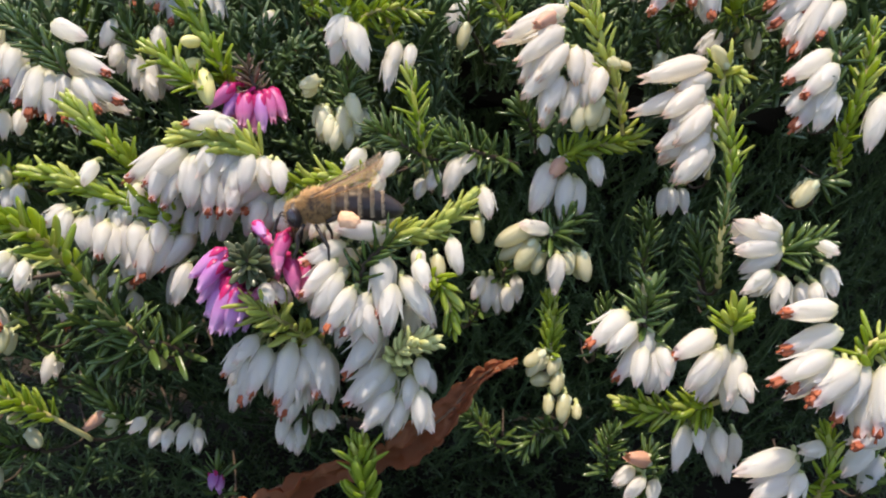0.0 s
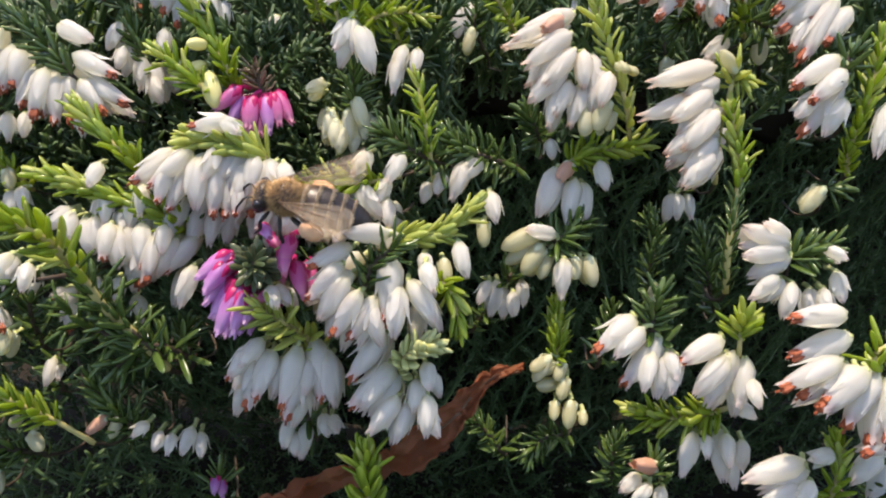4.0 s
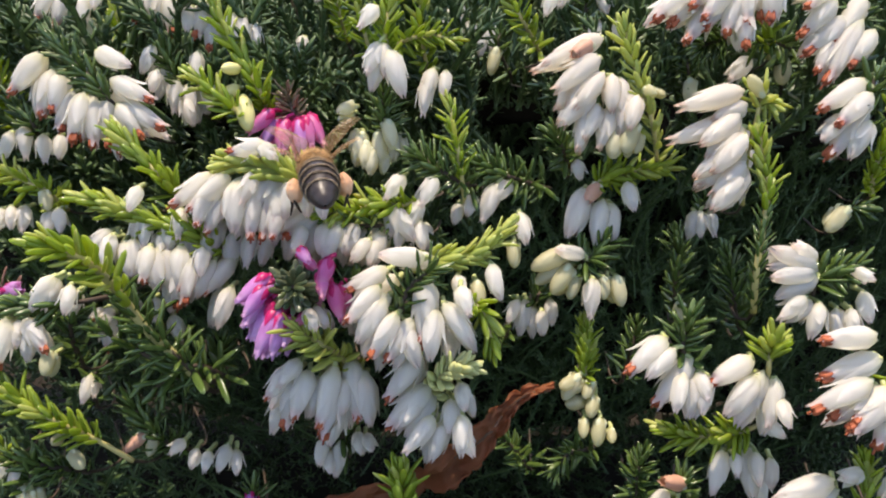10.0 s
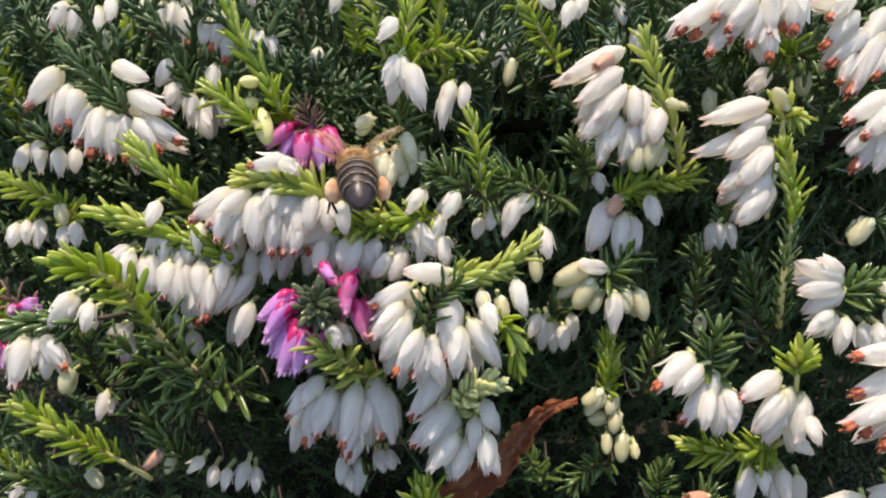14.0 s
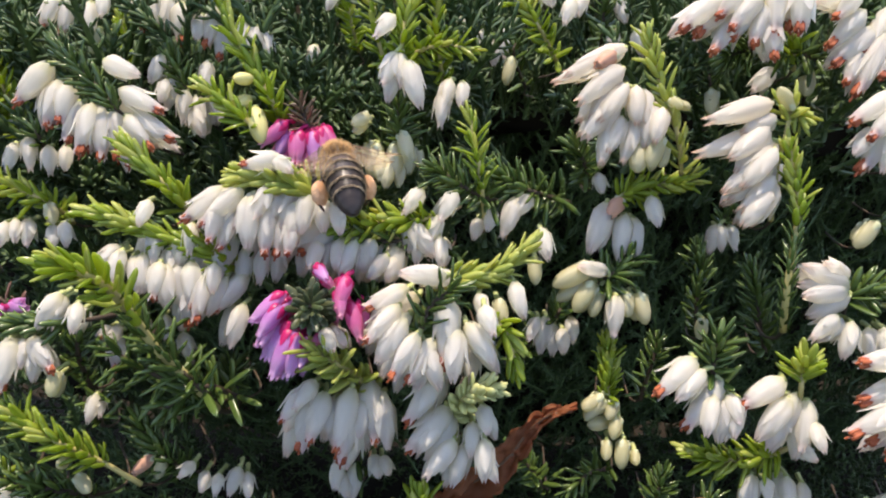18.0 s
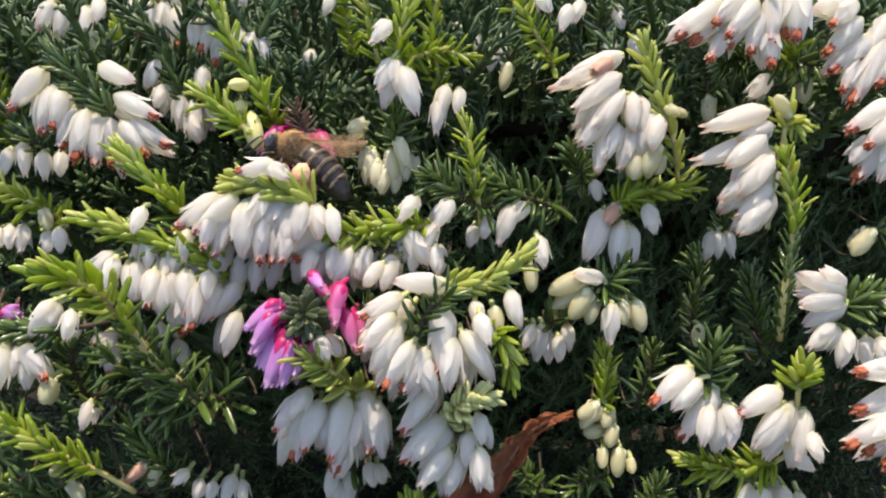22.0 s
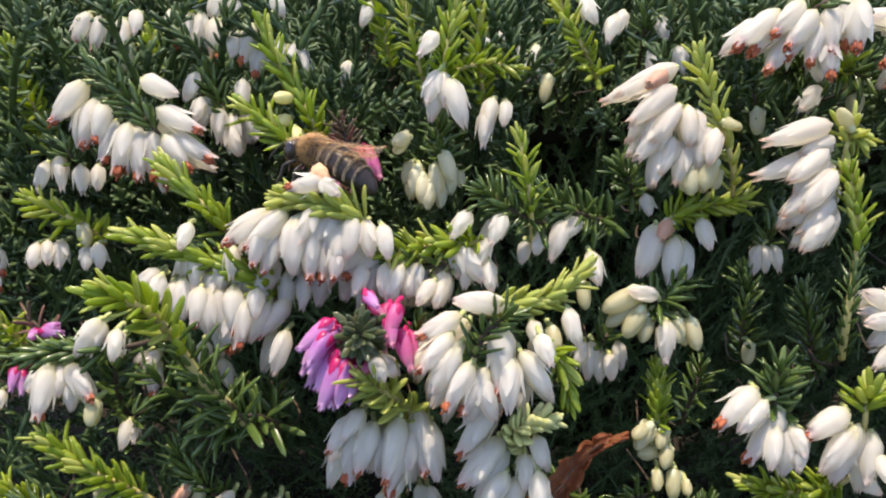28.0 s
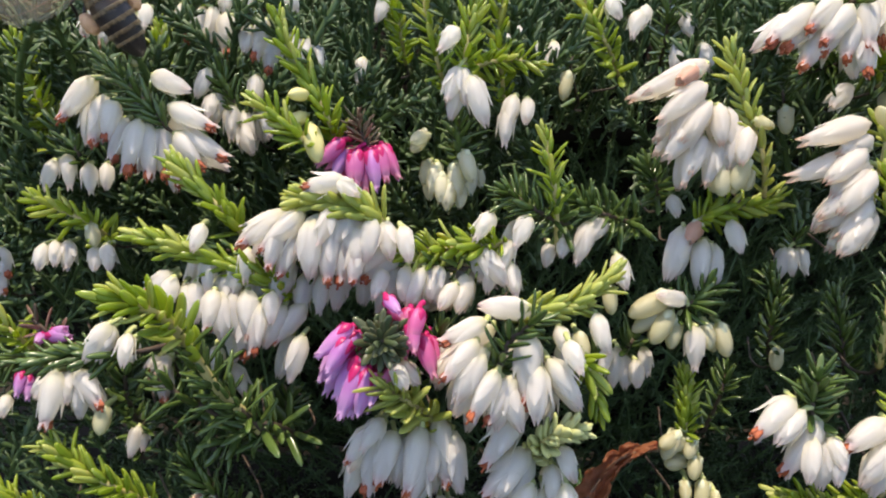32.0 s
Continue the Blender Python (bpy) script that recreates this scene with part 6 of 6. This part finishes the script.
def belly(x):
    """Half width, half height and middle height of the hind body at x millimetres."""
    t = (1.3 - x) / 7.45
    w = 2.12 * (math.sin(math.pi * min(1, 0.17 + 0.83 * t)) ** 0.45) * (1 - 0.16 * t)
    return w, w * 0.9, 0.25 - 0.9 * t * t


def hind_ring(x0, x1, swell0, swell1, steps=4, sides=24):
    verts, faces = [], []
    for i in range(steps + 1):
        s = i / steps
        x = x0 + (x1 - x0) * s
        w, h, mid = belly(x)
        g = swell0 + (swell1 - swell0) * s
        for k in range(sides):
            a = 2 * math.pi * k / sides
            verts.append((x * MM, w * g * math.cos(a) * MM, (mid + h * g * math.sin(a)) * MM))
    for i in range(steps):
        for k in range(sides):
            j = (k + 1) % sides
            faces.append((i * sides + k, i * sides + j, (i + 1) * sides + j, (i + 1) * sides + k))
    return verts, faces


def band_hairs(x0, x1, count, seed, length=0.42):
    """Short pale hairs that lie back along the front of a segment, thickest at its front edge."""
    r = random.Random(seed)
    verts, faces = [], []
    for _ in range(count):
        x = x0 + (x1 - x0) * r.random() ** 1.7
        w, h, mid = belly(x)
        a = r.uniform(-0.6, math.pi + 0.6)
        at = Vector((x, w * 1.005 * math.cos(a), mid + h * 1.005 * math.sin(a)))
        out = Vector((0, math.cos(a), math.sin(a)))
        along = Vector((0, -math.sin(a), math.cos(a)))
        tip = at + Vector((-1, 0, 0)) * length * r.uniform(0.6, 1.2) + out * r.uniform(0.05, 0.14) + along * r.uniform(-0.12, 0.12)
        n0 = len(verts)
        verts += [(at + along * 0.035) * MM, (at - along * 0.035) * MM, (at + out * 0.05) * MM, tip * MM]
        faces += [(n0, n0 + 1, n0 + 3), (n0 + 1, n0 + 2, n0 + 3), (n0 + 2, n0, n0 + 3)]
    return verts, faces


def wing_shape(length, width, side):
    """A wing that points back from its hinge, with its membrane and its veins."""
    outline = [(0, 0.04), (0.1, 0.22), (0.3, 0.55), (0.55, 0.86), (0.78, 1.0), (0.92, 0.86), (1.0, 0.45)]
    verts, faces, across = [], [], 6
    for t, w in outline:
        lead = 0.10 * math.sin(math.pi * t) + (0.28 * max(0, t - 0.8) / 0.2)
        for k in range(across + 1):
            s = k / across
            y = lead * width * 0.5 - s * w * width + (0.02 if k else 0)
            z = 0.10 * width * math.sin(3.1 * s) * (0.4 + t) + 0.03 * width * math.cos(k * 3.1)
            verts.append((-t * length * MM, side * -y * MM * -1, z * MM))
    for i in range(len(outline) - 1):
        for k in range(across):
            a = i * (across + 1) + k
            faces.append((a, a + 1, a + across + 2, a + across + 1))
    veins, vf = [], []
    for k in (0, 2, 4):
        line = [Vector(verts[i * (across + 1) + k]) + Vector((0, 0, 0.00003)) for i in range(len(outline) - (0 if k == 0 else 1))]
        tv, tf = tube(line, [0.00004 - 0.000004 * i for i in range(len(line))], 5)
        n0 = len(veins)
        veins += tv
        vf += [tuple(n0 + q for q in g) for g in tf]
    for i in (2, 3, 4):
        line = [Vector(verts[i * (across + 1) + k]) for k in (0, 2, 4)]
        tv, tf = tube(line, [0.000016] * 3, 4)
        n0 = len(veins)
        veins += tv
        vf += [tuple(n0 + q for q in g) for g in tf]
    return (verts, faces), (veins, vf)


bee = tagged(new("honey_bee"), "brown banded honey bee with peach pollen loads visiting heath flowers", "bee")
bee.empty_display_size, bee.scale = 0.005, (1.0, 1.0, 1.0)
thorax = part("thorax", mesh_of("thorax", *shift(ball((1.75, 1.58, 1.55)), 2.6, 0, 0.25), BROWN_SHELL), bee)
part("fur", mesh_of("fur", *shift(hairs(3600, (1.75, 1.58, 1.55), 0.7, 21), 2.6, 0, 0.25), FUR), thorax, label="tan fur of the thorax")
head = part("head", mesh_of("head", *shift(ball((0.95, 1.68, 1.4)), 4.9, 0, -0.35), DARK_SHELL), bee)
part("fur", mesh_of("fur", *shift(hairs(500, (0.95, 1.6, 1.45), 0.5, 22, lambda p: abs(p.y) < 0.7, 0.0), 4.9, 0, -0.35), FUR), head)
for s in (1, -1):
    part("eye", mesh_of("eye", *shift(ball((0.52, 0.42, 0.95), 10, 14), 5.05, s * 1.40, -0.25), EYE), head, label="glossy black compound eye")
    part("antenna", mesh_of("antenna", *tube([Vector(p) * MM for p in ((5.6, s * 0.4, -0.2), (6.3, s * 0.8, 0.1), (6.6, s * 0.9, -0.2), (7.3, s * 1.2, -1.5), (7.4, s * 1.3, -2.1))],
                                             [0.00011, 0.0001, 0.00012, 0.00012, 0.00009], 7), DARK_SHELL), head)
part("tongue", mesh_of("tongue", *tube([Vector(p) * MM for p in ((5.3, 0, -1.5), (5.5, 0, -2.4), (5.3, 0, -3.1))], [0.0003, 0.0002, 0.0001], 6), BROWN_SHELL), head)
abdomen = part("abdomen", None, bee)
WAIST = Vector((1.2, 0, 0.2)) * MM
edges = (1.1, -0.2, -1.5, -2.7, -3.8, -4.9, -6.02)
for i in range(6):
    seg = part("segment", mesh_of("segment", *hind_ring(edges[i], edges[i + 1] - 0.12, 0.97, 1.0), DARK_SHELL if i > 0 else BROWN_SHELL), abdomen)
    if i < 5:
        part("hair_band", mesh_of("hair_band", *band_hairs(edges[i] - 0.02, edges[i] - (0.34 if i < 4 else 0.24), 560 if i < 4 else 320, 40 + i, 0.3), BAND), abdomen)
part("fur", mesh_of("fur", *shift(hairs(260, (1.0, 1.75, 1.6), 0.6, 23, lambda p: p.x > -0.3), 0.7, 0, 0.2), FUR), abdomen)
WINGS = []
for s in (1, -1):
    for name, length, width, hinge in (("fore_wing", 8.0, 3.3, (2.9, s * 1.55, 1.35)), ("hind_wing", 5.6, 2.4, (1.7, s * 1.6, 1.1))):
        skin, veins = wing_shape(length, width, s)
        wing = part(name, mesh_of(name, *skin, WING), bee, Matrix.Translation(Vector(hinge) * MM))
        part("vein_net", mesh_of("vein_net", *veins, VEIN), wing)
        WINGS.append((wing, s, Vector(hinge) * MM, 0 if name == "fore_wing" else 1))
LEGS = []
for s in (1, -1):
    for name, hip, knee, ankle, foot in (
        ("fore_leg", (4.1, 1.0, -1.2), (4.9, 2.0, -1.9), (5.1, 2.0, -3.2), (5.9, 2.1, -4.2)),
        ("middle_leg", (3.0, 1.2, -1.4), (2.6, 2.8, -2.0), (2.3, 2.9, -3.6), (2.7, 3.2, -4.9)),
        ("hind_leg", (1.8, 1.2, -1.3), (0.3, 2.4, -1.1), (-0.9, 2.7, -3.0), (-0.2, 2.2, -4.2)),
    ):
        o = Vector((hip[0], s * hip[1], hip[2])) * MM
        pts = [Vector((p[0], s * p[1], p[2])) * MM - o for p in (hip, knee, ankle, foot)]
        line = [pts[0], pts[0].lerp(pts[1], 0.5), pts[1], pts[1].lerp(pts[2], 0.5), pts[2], pts[2].lerp(pts[3], 0.4), pts[3]]
        thick = 1.25 if name == "hind_leg" else 1.0
        leg = part(name, mesh_of(name, *tube(line, [q * thick * MM for q in (0.16, 0.23, 0.16, 0.23, 0.16, 0.13, 0.09)], 8), DARK_SHELL), bee, Matrix.Translation(o))
        if name == "hind_leg":
            load = ball((1.0, 0.85, 1.32), 12, 16, 0.18)
            mid = pts[1].lerp(pts[2], 0.55) + Vector((0, s * -0.05, 0.15)) * MM
            part("pollen_load", mesh_of("pollen_load", *load, POLLEN), leg, Matrix.Translation(mid) @ Matrix.Rotation(radians(24), 4, "Y"),
                 label="peach-orange pollen load on the hind leg")
        LEGS.append((leg, s, o, name))


def wing_pose(side, hinge, hind, spread, lift):
    """The pose of a wing: spread outwards and lifted, in degrees; the hind wing lies a little lower."""
    return (Matrix.Translation(hinge) @ Matrix.Rotation(radians(-side * (spread + 8 * hind)), 4, "Z")
            @ Matrix.Rotation(radians(lift - 6 * hind), 4, "Y") @ Matrix.Rotation(radians(side * max(4, 24 - 0.7 * spread)), 4, "X"))


def motions():
    walk(bee, [
        (0, pose(-0.00400, -0.00701, 0.25422, 15.5, 8.3, -172.7)),
        (0.5, pose(-0.00300, -0.00665, 0.25387, 17.7, 6.8, -185.5)),
        (1, pose(-0.00217, -0.00638, 0.25396, 16.4, -5.8, -206.3)),
        (1.5, pose(-0.00223, -0.00662, 0.25525, 8.4, -15.7, -191.3)),
        (2, pose(-0.00328, -0.00746, 0.25501, 5.7, -18.7, -186.6)),
        (2.5, pose(-0.00403, -0.00820, 0.25532, 1.6, -15.1, -184.7)),
        (3, pose(-0.00500, -0.00704, 0.25509, -5.8, -6.0, -181.2)),
        (3.5, pose(-0.00634, -0.00915, 0.25503, -31.9, -6.8, -181.2)),
        (5.5, pose(-0.00922, -0.00489, 0.25640, 1.1, -23.0, -198.2)),
        (6, pose(-0.01022, -0.00330, 0.25614, 5.7, -18.1, -188.1)),
        (6.5, pose(-0.01087, -0.00203, 0.25684, 13.7, 14.7, -208.0)),
        (7, pose(-0.01007, -0.00211, 0.25743, 6.2, 18.6, -222.3)),
        (7.5, pose(-0.01076, -0.00128, 0.25713, -6.1, -7.2, -232.7)),
        (8, pose(-0.01009, -0.00193, 0.25749, -8.2, -9.0, -234.8)),
        (8.5, pose(-0.01107, -0.00343, 0.25841, -10.2, -7.7, -237.7)),
        (9, pose(-0.01131, -0.00444, 0.25849, -4.9, 2.4, -260.9)),
        (10, pose(-0.01093, -0.00438, 0.25906, -1.3, 8.9, -255.5)),
        (11, pose(-0.01077, -0.00415, 0.25989, 0.9, 6.7, -253.4)),
        (12, pose(-0.00988, -0.00383, 0.26014, 3.0, 8.0, -263.4)),
        (13, pose(-0.01007, -0.00357, 0.25990, 1.1, 12.0, -260.6)),
        (14, pose(-0.00939, -0.00293, 0.26017, 1.2, 9.5, -260.9)),
        (16.5, pose(-0.00979, -0.00152, 0.25997, -0.5, 8.4, -260.3)),
        (17, pose(-0.01007, -0.00142, 0.25991, -0.8, 10.9, -260.0)),
        (18, pose(-0.01077, -0.00038, 0.25930, -0.2, -2.5, -253.5)),
        (18.5, pose(-0.01112, 0.00273, 0.25868, 20.9, 9.9, -226.9)),
        (19, pose(-0.01140, 0.00613, 0.25750, 31.4, -0.0, -212.0)),
        (20, pose(-0.01175, 0.00624, 0.25790, 31.4, -16.3, -193.4)),
        (21, pose(-0.01334, 0.00678, 0.25802, 34.7, -13.5, -190.9)),
        (22, pose(-0.01438, 0.00772, 0.25811, 37.5, -14.7, -194.0)),
        (23, pose(-0.01438, 0.00767, 0.25832, 43.9, -19.2, -192.1)),
        (24, pose(-0.01488, 0.00787, 0.25868, 43.9, -18.1, -192.5)),
        (25, pose(-0.01582, 0.00763, 0.25888, 42.0, -21.3, -190.4)),
        (25.5, pose(-0.01558, 0.00784, 0.25880, 43.9, -15.3, -194.0)),
        (27.5, pose(-0.01716, 0.00585, 0.26102, 27.4, 12.1, -212.4)),
        (28, pose(-0.01714, 0.00609, 0.26030, 22.9, -3.7, -209.6)),
        (29, pose(-0.01638, 0.00661, 0.25968, 29.8, 3.6, -211.5)),
        (29.5, pose(-0.01693, 0.00759, 0.26003, 24.4, -0.6, -218.2)),
        (30, pose(-0.01685, 0.00793, 0.26028, 21.9, 0.7, -218.8)),
        (30.3, pose(-0.01679, 0.00779, 0.25994, 12.5, -9.6, -217.4)),
        (30.6, pose(-0.01714, 0.00795, 0.25970, 0.3, -14.8, -214.3)),
        (30.8, pose(-0.01667, 0.00770, 0.26057, -17.6, -36.1, -158.3)),
        (31, pose(-0.01827, 0.00825, 0.26105, -31.1, -43.9, -161.9)),
        (31.2, pose(-0.01960, 0.00997, 0.26202, -41.6, -36.1, -166.2)),
        (31.4, pose(-0.02161, 0.01134, 0.26353, -51.7, -42.1, -180.0)),
        (31.6, pose(-0.02638, 0.01189, 0.26663, -54.7, -45.1, -187.8)),
        (31.7, pose(-0.02954, 0.01317, 0.26802, -47.2, -45.2, -193.6)),
        (31.8, pose(-0.03272, 0.01277, 0.26963, -37.8, -50.0, -195.4)),
        (32, pose(-0.04319, 0.01507, 0.27361, -41.5, -52.3, -201.8)),
    ])
    beats = (
        (0, 6, 17), (0.5, 3, 17), (1, 21, 17), (1.5, 33, 11), (2, 36, 14), (2.5, 33, 11), (3, 33, 5), (3.5, 27, 11), (5.5, 27, 20), (6, 45, 35),
        (6.5, 39, 26), (7, 30, 17), (7.5, 21, 44), (8, 18, 47), (8.5, 24, 40), (9, 24, 36), (10, 24, 34), (11, 24, 32), (12, 24, 32), (13, 26, 32),
        (14, 24, 28), (16.5, 22, 20), (17, 20, 15), (18, 26, 11), (18.5, 0, 2), (19, 0, 2), (20, 3, 5), (21, 0, 11), (22, 0, 17), (23, 0, 11),
        (24, 0, 14), (25, 0, 14), (25.5, 0, 14), (27.5, 0, 2), (28, 0, 8), (29, 0, -1), (29.5, 0, 11), (30, 0, 11), (30.3, 0, 17), (30.5, 86, 45),
        (30.7, 105, 20), (30.9, 110, 25), (31, 120, 14), (31.1, 105, 0), (31.2, 90, 40), (31.3, 105, 20), (31.4, 115, 0), (31.5, 90, 45), (31.6, 105, 20), (31.7, 115, 0),
        (31.8, 90, 45), (31.9, 105, 20), (32, 110, -5),
    )
    bends = (
        (0, 10.0), (0.5, 3.8), (1, 5.5), (1.5, 11.2), (2, 1.8), (2.5, 4.6), (3, 12.2), (3.5, 2.1), (5.5, 24.0), (6, 23.0), (6.5, 34.2), (7, 42.0),
        (7.5, 13.3), (8, 11.9), (8.5, 7.2), (9, 6.0), (10, 5.4), (11, 9.7), (12, 7.7), (13, 5.2), (14, 8.4), (16.5, 8.0), (17, 5.5), (18, 10.1),
        (18.5, 25.6), (19, 29.4), (20, 27.4), (21, 25.4), (22, 21.2), (23, 29.5), (24, 26.2), (25, 26.0), (25.5, 32.5), (27.5, 19.4), (28, 9.9), (29, 30.1),
        (29.5, 12.6), (30, 15.9), (30.3, 8.3), (30.6, 6.6), (30.8, 14.5), (31, 3.9), (31.2, 11.5), (31.4, 12.0), (31.6, 1.4), (31.7, 13.1), (31.8, 10.0), (32, 14.8),
    )
    for wing, side, hinge, hind in WINGS:
        walk(wing, [(t, wing_pose(side, hinge, hind, spread, lift)) for t, spread, lift in beats])
    walk(abdomen, [(t, Matrix.Translation(WAIST) @ Matrix.Rotation(radians(-bend), 4, "Y") @ Matrix.Translation(-WAIST)) for t, bend in bends])
    lifts = ((0, 15), (2, 25), (3, 18), (3.5, 30), (5.5, 32), (6, 28), (6.5, 0), (7, -14), (8, 2), (9, 16), (11, 22), (13, 22), (14, 8), (17, -6), (18, -4),
             (19, -36), (20, -46), (21, -27), (22, -18), (23, 32), (24, 28), (25.5, 34), (27.5, 5), (29, 15), (30, -5), (32, -5))  # of the hind legs
    for n, (leg, side, hip, kind) in enumerate(LEGS):
        rows = []
        for k in range(65):
            t, swing = k * 0.5, (3 if kind == "hind_leg" else 8) * math.sin(k * 1.7 + n * 2.1)
            if kind == "hind_leg":
                swing += float(np.interp(t, [a for a, _ in lifts], [b for _, b in lifts]))
            tuck = max(0.0, min(1.0, (t - 30.4) / 0.6)) * 25
            rows.append((t, Matrix.Translation(hip) @ Matrix.Rotation(radians(swing + tuck), 4, "Y")))
        walk(leg, rows)


motions()
